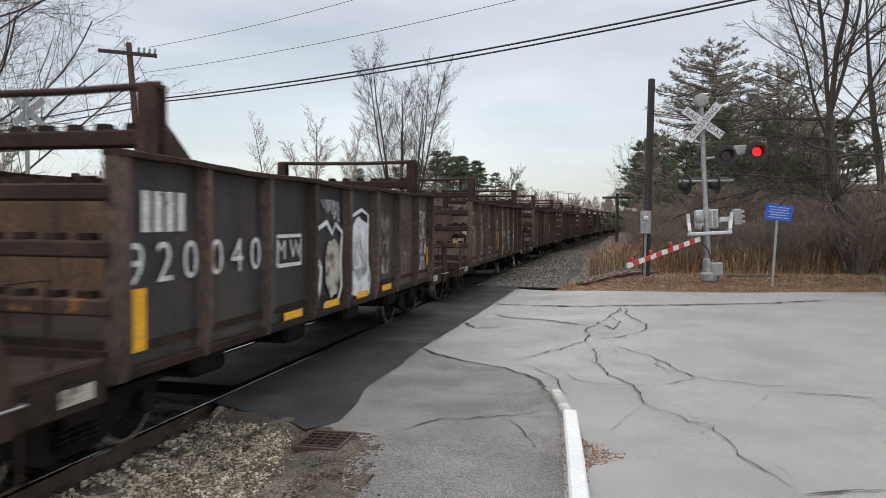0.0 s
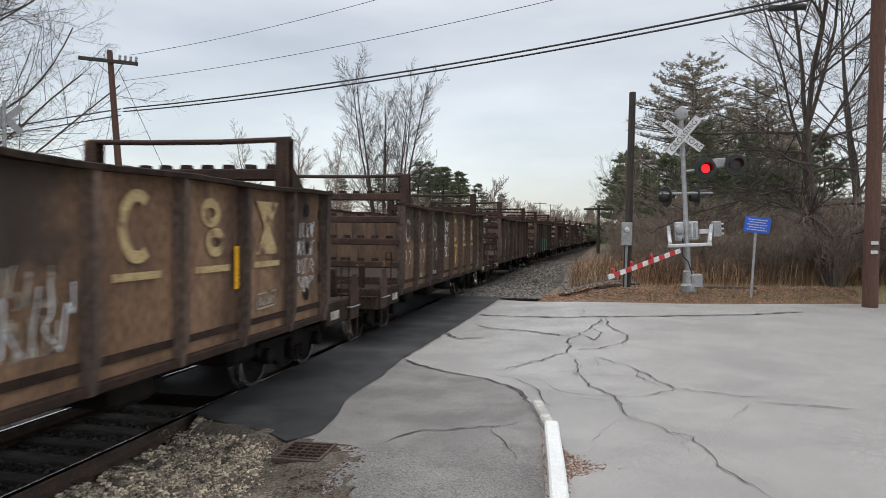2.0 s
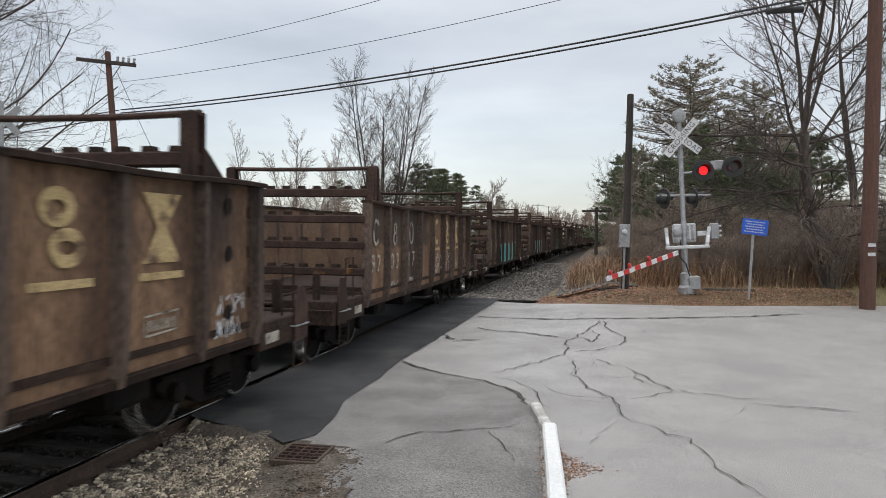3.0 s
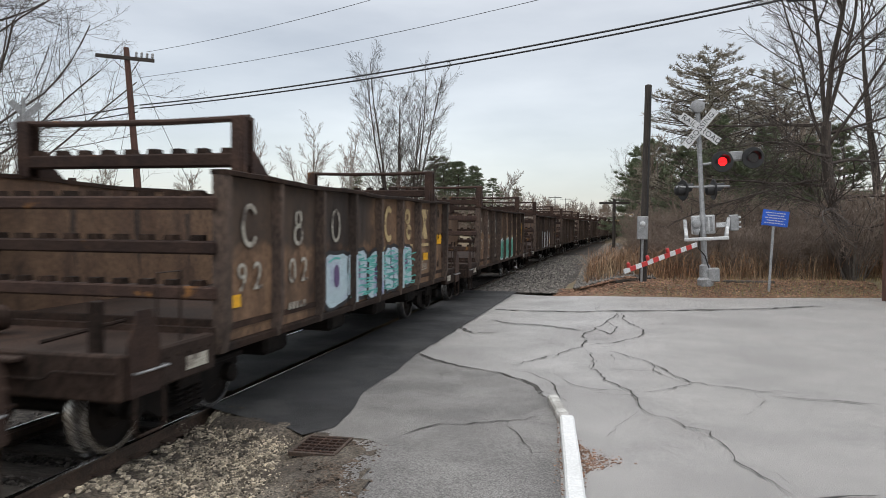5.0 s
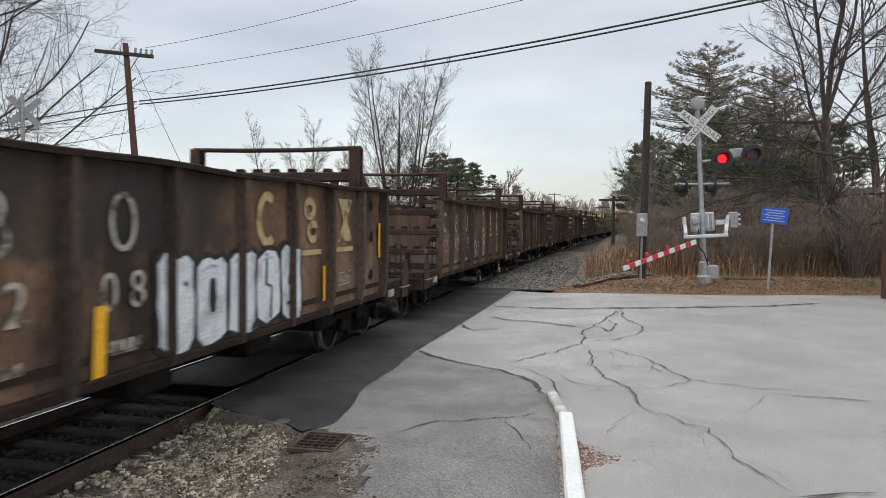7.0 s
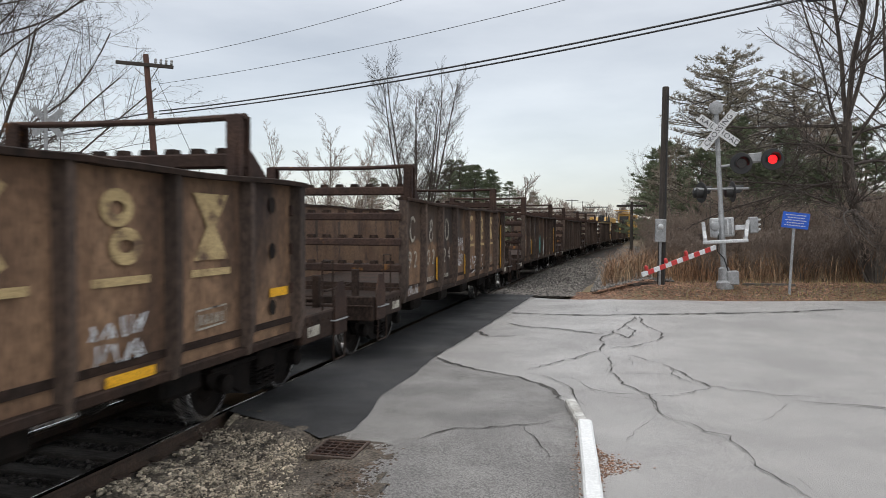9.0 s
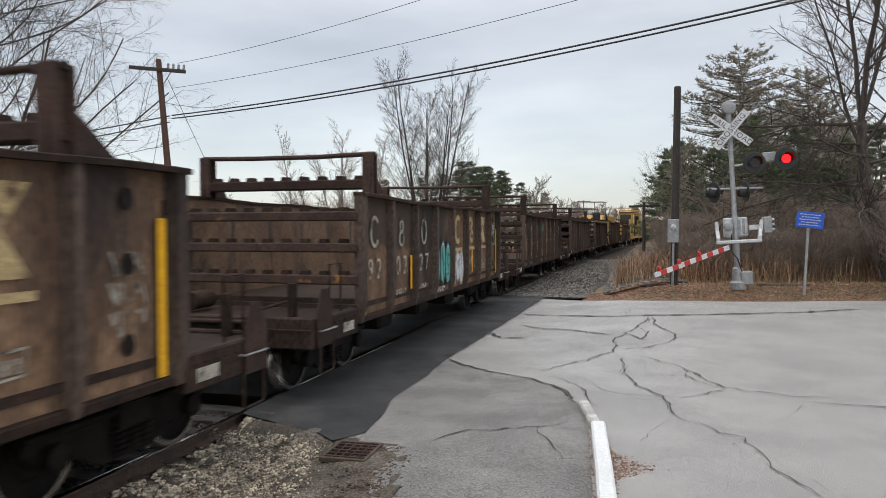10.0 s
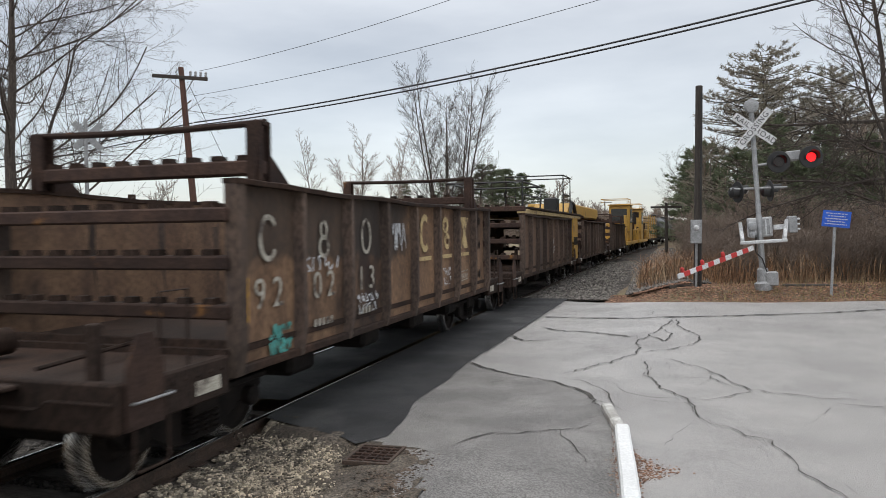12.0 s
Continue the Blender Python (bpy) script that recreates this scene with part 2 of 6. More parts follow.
def hopper_paint():
    """Old hopper sides: grey-black above a rust-brown lower half, brown towards one end, streaks running down."""
    m = surf("weathered_hopper_paint", (0.125, 0.073, 0.045), (0.235, 0.145, 0.088), 1.5, 0.66, 0.05, bump=0.2, fine=28, c3=(0.036, 0.024, 0.02), s3=0.9, cut3=(0.46, 0.64), stretch=(1, 1, 0.35), rand=0.1, spec=0.25, gc=0.35)
    t = m.node_tree
    n, lk = t.nodes, t.links.new
    b = n["Principled BSDF"]
    col = b.inputs["Base Color"].links[0].from_socket
    tcn, sp = n.new("ShaderNodeTexCoord"), n.new("ShaderNodeSeparateXYZ")
    lk(tcn.outputs["Object"], sp.inputs[0])
    edge = n.new("ShaderNodeTexNoise")
    edge.inputs["Scale"].default_value, edge.inputs["Detail"].default_value = 2.5, 6.0
    lk(tcn.outputs["Object"], edge.inputs["Vector"])

    def op(kind, a, c, d=None):
        k = n.new("ShaderNodeMath")
        k.operation, k.use_clamp = kind, kind == "MULTIPLY_ADD"
        for i, v in enumerate((a, c, d)):
            if v is None:
                continue
            if isinstance(v, (int, float)):
                k.inputs[i].default_value = v
            else:
                lk(v, k.inputs[i])
        return k.outputs[0]

    jit = op("MULTIPLY", op("SUBTRACT", edge.outputs[0], 0.5), 0.55)
    up = op("MULTIPLY_ADD", op("ADD", sp.outputs["Z"], jit), 9.0, -16.4)
    front = op("MULTIPLY_ADD", op("ADD", sp.outputs["Y"], op("MULTIPLY", jit, 1.6)), -2.5, 13.2)
    fac = op("MULTIPLY", op("MULTIPLY", up, front), 0.74)
    mx = n.new("ShaderNodeMix")
    mx.data_type = "RGBA"
    lk(fac, mx.inputs["Factor"])
    lk(col, mx.inputs["A"])
    mx.inputs["B"].default_value = (0.028, 0.025, 0.024, 1)
    lk(mx.outputs["Result"], b.inputs["Base Color"])
    return m


def rusting_end(m, start, span, col):
    """Lets rust-brown take over along the car from start metres on, with a ragged edge."""
    t = m.node_tree
    n, lk = t.nodes, t.links.new
    b = n["Principled BSDF"]
    src = b.inputs["Base Color"].links[0].from_socket
    tcn, sp, ns, add_n, mr, mx = (n.new("ShaderNode" + k) for k in ("TexCoord", "SeparateXYZ", "TexNoise", "Math", "MapRange", "Mix"))
    ns.inputs["Scale"].default_value, ns.inputs["Detail"].default_value = 1.3, 7.0
    add_n.operation = "MULTIPLY_ADD"
    add_n.inputs[1].default_value = 5.0
    mr.inputs["From Min"].default_value, mr.inputs["From Max"].default_value = start + 2.5, start + 2.5 + span
    mx.data_type = "RGBA"
    mx.inputs["B"].default_value = (*col, 1)
    lk(tcn.outputs["Object"], sp.inputs[0])
    lk(tcn.outputs["Object"], ns.inputs["Vector"])
    lk(ns.outputs[0], add_n.inputs[0])
    lk(sp.outputs["Y"], add_n.inputs[2])
    lk(add_n.outputs[0], mr.inputs["Value"])
    lk(mr.outputs[0], mx.inputs["Factor"])
    lk(src, mx.inputs["A"])
    lk(mx.outputs["Result"], b.inputs["Base Color"])


rusting_end(BLACKCAR, 6.2, 2.5, (0.075, 0.054, 0.046))
HOPPER = hopper_paint()
BROWNCAR = surf("brown_hopper_paint", (0.095, 0.056, 0.038), (0.145, 0.09, 0.058), 1.2, 0.75, 0.05, bump=0.2, fine=28, c3=(0.05, 0.034, 0.028), s3=0.9, cut3=(0.5, 0.68), stretch=(1, 1, 0.35), rand=0.12)


# ------------------------------------------------------------------ mesh tools
class Mesh:
    """Gathers vertices and faces of one mesh."""

    def __init__(self):
        self.v, self.f = [], []

    def add(self, verts, faces):
        o = len(self.v)
        self.v += [tuple(p) for p in verts]
        self.f += [tuple(i + o for i in q) for q in faces]
        return self

    def box(self, x0, x1, y0, y1, z0, z1, b=0.0, m=None):
        lo, hi = (x0, y0, z0), (x1, y1, z1)
        if b <= 0:
            vs = [((x0, x1)[i & 1], (y0, y1)[i >> 1 & 1], (z0, z1)[i >> 2]) for i in range(8)]
            fs = [(0, 2, 3, 1), (4, 5, 7, 6), (0, 1, 5, 4), (2, 6, 7, 3), (0, 4, 6, 2), (1, 3, 7, 5)]
        else:
            vs, fs = [], []
            for i in range(8):
                s = (i & 1, i >> 1 & 1, i >> 2)
                for a in range(3):
                    vs.append([(hi[k] if s[k] else lo[k]) if k == a else (hi[k] - b if s[k] else lo[k] + b) for k in range(3)])
            cen = [(lo[k] + hi[k]) / 2 for k in range(3)]

            def face(q):
                p = [Vector(vs[i]) for i in q]
                nn = (p[1] - p[0]).cross(p[2] - p[0])
                fs.append(q if nn.dot(p[0] - Vector(cen)) > 0 else q[::-1])
            for a in range(3):
                k, l = [j for j in range(3) if j != a]
                for s in (0, 1):
                    q = [(s << a) | (u << k) | (w << l) for u, w in ((0, 0), (1, 0), (1, 1), (0, 1))]
                    face(tuple(c * 3 + a for c in q))
                for u in (0, 1):
                    for w in (0, 1):
                        c1 = (u << k) | (w << l)
                        c2 = c1 | (1 << a)
                        face((c1 * 3 + k, c1 * 3 + l, c2 * 3 + l, c2 * 3 + k))
            for c in range(8):
                face((c * 3, c * 3 + 1, c * 3 + 2))
        if m is not None:
            vs = [m @ Vector(p) for p in vs]
        return self.add(vs, fs)

    def tube(self, pts, rs, sides=8, cap=True):
        pts = [Vector(p) for p in pts]
        if isinstance(rs, (int, float)):
            rs = [rs] * len(pts)
        vs, fs = [], []
        for i, p in enumerate(pts):
            d = (pts[min(i + 1, len(pts) - 1)] - pts[max(i - 1, 0)]).normalized()
            u = d.cross((0, 0, 1) if abs(d.z) < 0.9 else (1, 0, 0)).normalized()
            w = d.cross(u)
            for k in range(sides):
                a = 2 * math.pi * k / sides
                vs.append(p + (u * math.cos(a) + w * math.sin(a)) * rs[i])
        for i in range(len(pts) - 1):
            for k in range(sides):
                l = (k + 1) % sides
                fs.append((i * sides + k, i * sides + l, (i + 1) * sides + l, (i + 1) * sides + k))
        if cap:
            fs.append(tuple(range(sides))[::-1])
            fs.append(tuple((len(pts) - 1) * sides + k for k in range(sides)))
        return self.add(vs, fs)

    def lathe(self, prof, axis="x", c=(0, 0, 0), sides=20):
        """prof: (along, radius) rings about an axis."""
        vs, fs = [], []
        for a, r in prof:
            for k in range(sides):
                t = 2 * math.pi * k / sides
                p, q = r * math.cos(t), r * math.sin(t)
                vs.append({"x": (c[0] + a, c[1] + p, c[2] + q), "y": (c[0] + p, c[1] + a, c[2] + q), "z": (c[0] + p, c[1] + q, c[2] + a)}[axis])
        for i in range(len(prof) - 1):
            for k in range(sides):
                l = (k + 1) % sides
                fs.append((i * sides + k, i * sides + l, (i + 1) * sides + l, (i + 1) * sides + k))
        fs.append(tuple(range(sides))[::-1])
        fs.append(tuple((len(prof) - 1) * sides + k for k in range(sides)))
        return self.add(vs, fs)

    def slab(self, poly, thick, place):
        """A flat polygon (u, v) extruded; place(u, v, w) gives the point."""
        n = len(poly)
        vs = [place(u, v, 0) for u, v in poly] + [place(u, v, thick) for u, v in poly]
        fs = [tuple(range(n))[::-1], tuple(range(n, 2 * n))] + [(i, (i + 1) % n, n + (i + 1) % n, n + i) for i in range(n)]
        return self.add(vs, fs)

    def data(self, name, mat, smooth=False):
        me = bpy.data.meshes.new(name)
        me.from_pydata(self.v, [], self.f)
        bm = bmesh.new()
        bm.from_mesh(me)
        if len(self.f) < 60000:
            bmesh.ops.recalc_face_normals(bm, faces=bm.faces)
        bm.to_mesh(me)
        bm.free()
        me.materials.append(mat)
        if smooth:
            me.shade_smooth()
            me.set_sharp_from_angle(angle=radians(40))
        return me


def part(name, mb, mat, parent=None, label="", smooth=False):
    me = mb.data(name, mat, smooth) if isinstance(mb, Mesh) else mb
    ob = new(name, me)
    if parent is not None:
        ob.parent = parent
    if label:
        tagged(ob, label)
    return ob


def thing(name, label, category, group="", at=None):
    e = new(name)
    e.empty_display_size = 0.2
    if at is not None:
        e.matrix_basis = at
    return tagged(e, label, category, group)


def ss(t):
    t = min(max(t, 0.0), 1.0)
    return t * t * (3 - 2 * t)


def lerp_list(rows, x):
    if x <= rows[0][0]:
        return rows[0][1]
    for (a, p), (b, q) in zip(rows, rows[1:]):
        if x <= b:
            return p + (q - p) * (x - a) / (b - a)
    return rows[-1][1]


FAR_EDGE = [(-60, 25.0), (-8, 23.4), (-3.2, 23.2), (-1, 21.3), (0.5, 20.5), (2.6, 20.7), (6.5, 21.9), (14, 24.5), (60, 40)]


def bend(y):
    """Sideways offset of the track, which curves gently away past the crossing."""
    if y <= 0:
        return 0.0
    return 0.0004 * y * y if y < 120 else 5.76 + 0.096 * (y - 120)


def heading(y):
    """The track's turn to the right, in degrees."""
    return math.degrees(math.atan(0.0008 * min(max(y, 0.0), 120.0)))


def road_z(x, y):
    return 0.25 * ss((y - 10) / 10.5) * ss((x + 3.0) / 4.0)


def ground_z(x, y):
    e = lerp_list(FAR_EDGE, x)
    z = road_z(x, y) - 0.07
    z += 0.34 * ss((y - e + 0.1) / 1.6) * ss((x + 1.2) / 2.4)
    u = x - bend(y)
    z -= 0.5 * ss((u + 1.6) / -0.6) * ss((u + 9.6) / 0.8)
    z -= 0.15 * ss((u + 8.6) / -1.0)
    z += 0.06 * noise.noise((x * 0.3, y * 0.3, 0)) * ss((y - e) / 3)
    z += 1.2 * ss((x - 12) / 60) * ss((y - 24) / 40)
    return z


# ------------------------------------------------------------------ ground, road, track
def sheet(name, xs, ys, zf, mat, label, lift=0.0, keep=None, shift=lambda y: 0.0):
    mb = Mesh()
    vs = [(x + shift(y), y, zf(x, y) + lift) for y in ys for x in xs]
    n = len(xs)
    fs = [(j * n + i, j * n + i + 1, (j + 1) * n + i + 1, (j + 1) * n + i) for j in range(len(ys) - 1) for i in range(n - 1)
          if keep is None or keep((xs[i] + xs[i + 1]) / 2, (ys[j] + ys[j + 1]) / 2)]
    mb.add(vs, fs)
    ob = part(name, mb, mat, smooth=True)
    return tagged(ob, label, name.replace("_", " "), kind="structure")


def steps(stops):
    """A list of values from (start, step) stops."""
    out, x = [], stops[0][0]
    for (a, s), (b, _) in zip(stops, stops[1:]):
        k = max(1, round((b - a) / s))
        out += [a + (b - a) * i / k for i in range(k)]
    return out + [stops[-1][0]]


GX = steps([(-600, 60), (-60, 6), (-12, 1.0), (-2, 0.5), (10, 1.0), (24, 4), (60, 60), (600, 60)])
GY = steps([(-120, 20), (-20, 4), (2, 0.5), (34, 2.0), (80, 12), (200, 60), (1500, 60)])
sheet("ground", GX, GY, ground_z, GRASS, "winter grass and dead leaves on rough ground")


def left_edge(y):
    return lerp_list([(-20, -2.1), (5.4, -2.12), (6.1, -2.34), (6.72, -2.4), (6.84, -2.9), (7.1, -3.4), (7.4, -4.1), (7.6, -4.5), (40, -4.5)], y)


mb = Mesh()
ycount, xcount = 130, 60
rows_v = []
for j in range(ycount + 1):
    w = j / ycount
    for i in range(xcount + 1):
        u = (i / xcount) ** 2.2
        y0 = -15 + 37 * w
        x = left_edge(y0) + u * (55 - left_edge(y0))
        e = lerp_list(FAR_EDGE, x)
        y = -15 + (e + 15) * w
        wob = 0.05 * noise.noise((x * 1.5, y * 1.5, 3)) if i == 0 or j == ycount else 0
        rows_v.append((x + (wob if i == 0 else 0), y + (wob if j == ycount else 0), road_z(x, y) + 0.01 * noise.noise((x * 0.5, y * 0.5, 1)) - (0.03 if i == 0 or j == ycount else 0)))
mb.add(rows_v, [(j * (xcount + 1) + i, j * (xcount + 1) + i + 1, (j + 1) * (xcount + 1) + i + 1, (j + 1) * (xcount + 1) + i) for j in range(ycount) for i in range(xcount)])
road = tagged(part("road", mb, ASPHALT, smooth=True), "worn grey asphalt road, damp and cracked", "road", kind="structure")


def strip_road(name, left, right, y0, y1, z, mat, label, n=60):
    mb = Mesh()
    vs = []
    for j in range(n + 1):
        y = y0 + (y1 - y0) * j / n
        a, b = left(y), right(y)
        for k in range(13):
            x = a + (b - a) * k / 12
            vs.append((x, y, z + 0.01 * noise.noise((x * 0.5, y * 0.5, 1)) + road_z(x, y) * (z > 0)))
    mb.add(vs, [(j * 13 + k, j * 13 + k + 1, j * 13 + k + 14, j * 13 + k + 13) for j in range(n) for k in range(12)])
    return tagged(part(name, mb, mat, smooth=True), label, "road", kind="structure")


PEDGE = [(6.75, -2.98), (7.05, -2.8), (7.67, -2.82), (8.74, -3.02), (10.0, -2.98), (11.5, -3.05), (14.8, -2.94), (23.3, -2.72)]
strip_road("road_patch", lambda y: lerp_list([(6.75, -3.0), (7.0, -3.3), (7.35, -4.2), (7.5, -4.52), (30, -4.52)], y),
           lambda y: lerp_list(PEDGE, y) + 0.04 * noise.noise((y * 2.3, 0, 7)), 6.75, 23.25, 0.016, PATCH, "dark new asphalt strip along the rail", 90)
strip_road("crossing_asphalt", lambda y: -5.99, lambda y: -4.71, 8.4, 23.3, -0.005, PATCH, "dark asphalt between the rails of the crossing")
# dark strip beyond the far rail puts the train's shade into the asphalt colour
strip_road("far_patch", lambda y: -10.5, lambda y: -6.2, 8.3, 23.4, 0.008, PATCH, "asphalt strip beyond the far rail, darkened for the train's shade")
strip_road("far_road", lambda y: -60, lambda y: -6.2, 8.6, 23.4, 0.0, ASPHALT, "worn grey asphalt road beyond the track")

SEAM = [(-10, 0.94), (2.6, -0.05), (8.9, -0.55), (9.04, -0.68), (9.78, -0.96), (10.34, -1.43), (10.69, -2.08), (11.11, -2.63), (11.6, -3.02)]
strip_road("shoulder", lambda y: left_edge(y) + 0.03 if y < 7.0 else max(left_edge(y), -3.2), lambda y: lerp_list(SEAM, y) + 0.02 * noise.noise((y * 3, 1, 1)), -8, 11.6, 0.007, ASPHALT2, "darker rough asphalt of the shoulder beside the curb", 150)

# cracks in the asphalt, as thin filled grooves
CRACKS = [
    (0.085, [(-3.05, 11.63), (-2.63, 11.11), (-2.08, 10.69), (-1.43, 10.34), (-0.96, 9.78), (-0.68, 9.04)]),
    (0.15, [(-2.92, 18.32), (-1.62, 17.67), (-0.48, 17.15), (0.83, 17.3), (2.15, 17.71), (3.93, 18.38), (5.34, 19.26)]),
    (0.085, [(-2.48, 16.1), (-2.05, 15.59), (-1.23, 15.19), (-0.33, 14.55)]),
    (0.05, [(0.38, 16.93), (0.09, 15.62), (-0.12, 14.73), (-0.32, 14.3), (-0.32, 13.09), (-0.4, 12.67), (-0.89, 11.78), (-1.37, 10.93)]),
    (0.055, [(-0.12, 14.73), (0.16, 14.11), (0.31, 15.01), (0.09, 15.62)]),
    (0.045, [(0.42, 16.93), (0.47, 15.92), (0.63, 15.21), (0.79, 14.82), (0.82, 14.36), (0.68, 13.89), (0.28, 13.33), (-0.23, 12.97)]),
]
CRACKS += [
    (0.034, [(-0.28, 12.5), (-0.15, 12.21), (-0.11, 11.43), (-0.16, 11.02), (0.0, 10.67), (0.03, 10.27), (0.22, 10.02), (0.39, 9.7), (0.45, 9.2), (0.48, 8.74), (0.59, 8.49)]),
    (0.026, [(0.59, 8.49), (0.74, 8.43), (0.9, 8.09), (1.16, 7.99), (1.19, 7.63), (1.25, 7.24), (1.23, 7.02), (1.34, 6.8), (1.46, 6.51), (1.55, 6.21)]),
    (0.04, [(0.14, 12.45), (0.54, 12.0), (0.79, 11.64), (1.02, 10.93), (1.24, 10.4), (1.59, 10.27), (1.97, 10.11), (2.33, 10.17), (2.56, 10.05)]),
    (0.028, [(0.79, 11.64), (0.76, 11.11), (0.98, 10.68), (1.24, 10.4)]),
    (0.042, [(2.18, 9.85), (2.46, 9.78), (2.9, 9.77), (3.4, 9.68)]),
    (0.034, [(1.23, 10.35), (0.96, 10.0), (0.62, 9.68), (0.39, 9.7)]),
]
CRACKS += [
    (0.032, [(0.39, 9.7), (-0.02, 9.64), (-0.4, 9.86), (-0.61, 10.1)]),
    (0.028, [(-1.34, 10.67), (-0.99, 10.42), (-0.7, 9.94), (-0.56, 9.29), (-0.49, 8.96)]),
    (0.016, [(-0.69, 10.57), (-0.55, 10.36), (-0.45, 9.91)]),
    (0.016, [(-0.5, 9.11), (-0.4, 8.86), (-0.33, 8.93)]),
    (0.016, [(-0.86, 9.52), (-0.69, 9.25), (-0.49, 8.96)]),
    (0.045, [(1.48, 6.09), (1.7, 6.17), (2.01, 6.32), (2.27, 6.4)]),
    (0.036, [(-2.01, 6.97), (-1.72, 7.51), (-1.35, 7.66), (-1.01, 7.8), (-0.83, 7.91), (-0.7, 8.09)]),
    (0.02, [(-1.01, 7.77), (-0.86, 7.4), (-0.75, 7.07), (-0.64, 6.78), (-0.43, 6.79)]),
    (0.014, [(1.78, 15.04), (1.77, 14.38)]),
    (0.016, [(0.45, 8.9), (0.4, 9.34), (0.33, 9.52)]),
    (0.01, [(-1.08, 5.67), (-0.91, 5.52)]),
    (0.01, [(-0.76, 5.87), (-0.74, 6.14)]),
    (0.09, [(-3.11, 14.92), (-2.49, 14.03), (-2.05, 14.24)]),
    (0.02, [(-2.61, 22.94), (-2.89, 16.19), (-3.05, 11.63)]),
]


def crack(width, pts, seed):
    rng = random.Random(seed)
    path = []
    for (x0, y0), (x1, y1) in zip(pts, pts[1:]):
        d = math.hypot(x1 - x0, y1 - y0)
        k = max(2, int(d / 0.12))
        for i in range(k):
            s = i / k
            j = 0.028 if 0 < i else 0
            path.append((x0 + (x1 - x0) * s + rng.gauss(0, j), y0 + (y1 - y0) * s + rng.gauss(0, j)))
    path.append(pts[-1])
    vs, fs = [], []
    for i, (x, y) in enumerate(path):
        a, b = path[max(i - 1, 0)], path[min(i + 1, len(path) - 1)]
        d = Vector((b[0] - a[0], b[1] - a[1], 0)).normalized()
        w = 0.72 * width * (0.2 + 1.0 * rng.random()) * min(1, 0.25 + min(i, len(path) - 1 - i) / 4) / 2
        for s in (-1, 1):
            px, py = x - d.y * w * s, y + d.x * w * s
            vs.append((px, py, road_z(px, py) + 0.01 * noise.noise((px * 0.5, py * 0.5, 1)) + (0.024 if px < -2.7 else 0.016)))
    fs = [(2 * i, 2 * i + 1, 2 * i + 3, 2 * i + 2) for i in range(len(path) - 1)]
    part("crack", Mesh().add(vs, fs), CRACK, road)


rng = random.Random(44)
for i, (w, p) in enumerate(CRACKS):
    crack(w, p, i)
    for q in range(len(p)):
        # fine side cracks that wander off the larger one
        if q % 3 or i not in (2, 3, 5, 6, 7, 8, 13):
            continue
        x, y = p[q]
        a = rng.uniform(0, 2 * math.pi)
        side = [(x, y)]
        for s in range(rng.randint(2, 5)):
            a += rng.gauss(0, 0.6)
            x, y = x + 0.22 * math.cos(a) * (1 + y * 0.03), y + 0.3 * math.sin(a) * (1 + y * 0.05)
            if -2.6 < x < 6 and 6 < y < 19:
                side.append((x, y))
        if len(side) > 2:
            crack(0.006 + 0.0005 * y, side, 100 + i * 12 + q)

# ballast bed
TRACK_X, GAUGE = -5.35, 1.505
BED = [(-8.4, -0.45), (-7.4, -0.2), (-6.9, -0.2), (-4.45, -0.2), (-4.2, -0.15), (-3.1, -0.16), (-2.3, -0.08), (-1.6, -0.10)]


def bed(name, y0, y1, prof):
    ys = steps([(y0, 0.25 if y1 < 9 else 1.0), (min(y1, 60), 20), (y1, 20)]) if y1 > 60 else steps([(y0, 0.25), (y1, 1)])
    xs = [prof[0][0] + (prof[-1][0] - prof[0][0]) * i / 34 for i in range(35)]
    return sheet(name, xs, ys, lambda x, y: lerp_list(prof, x) + 0.035 * noise.noise((x * 3, y * 3, 2)), BALLAST, "crushed-stone ballast, darkened for the shade between stones", shift=bend)


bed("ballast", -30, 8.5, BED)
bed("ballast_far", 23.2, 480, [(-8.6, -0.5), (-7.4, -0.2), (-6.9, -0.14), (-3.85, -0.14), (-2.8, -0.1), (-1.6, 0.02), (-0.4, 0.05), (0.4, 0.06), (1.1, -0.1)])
dirt = sheet("dirt_verge", steps([(-4.3, 0.1), (-1.9, 1)]), steps([(2, 0.1), (8.2, 1)]),
             lambda x, y: -0.125 + 0.135 * ss((x - left_edge(y) + 1.1) / 1.0) + 0.03 * noise.noise((x * 4, y * 4, 9)), DIRT, "sandy dirt and leaves beside the asphalt", keep=lambda x, y: x < left_edge(y) + 0.25)


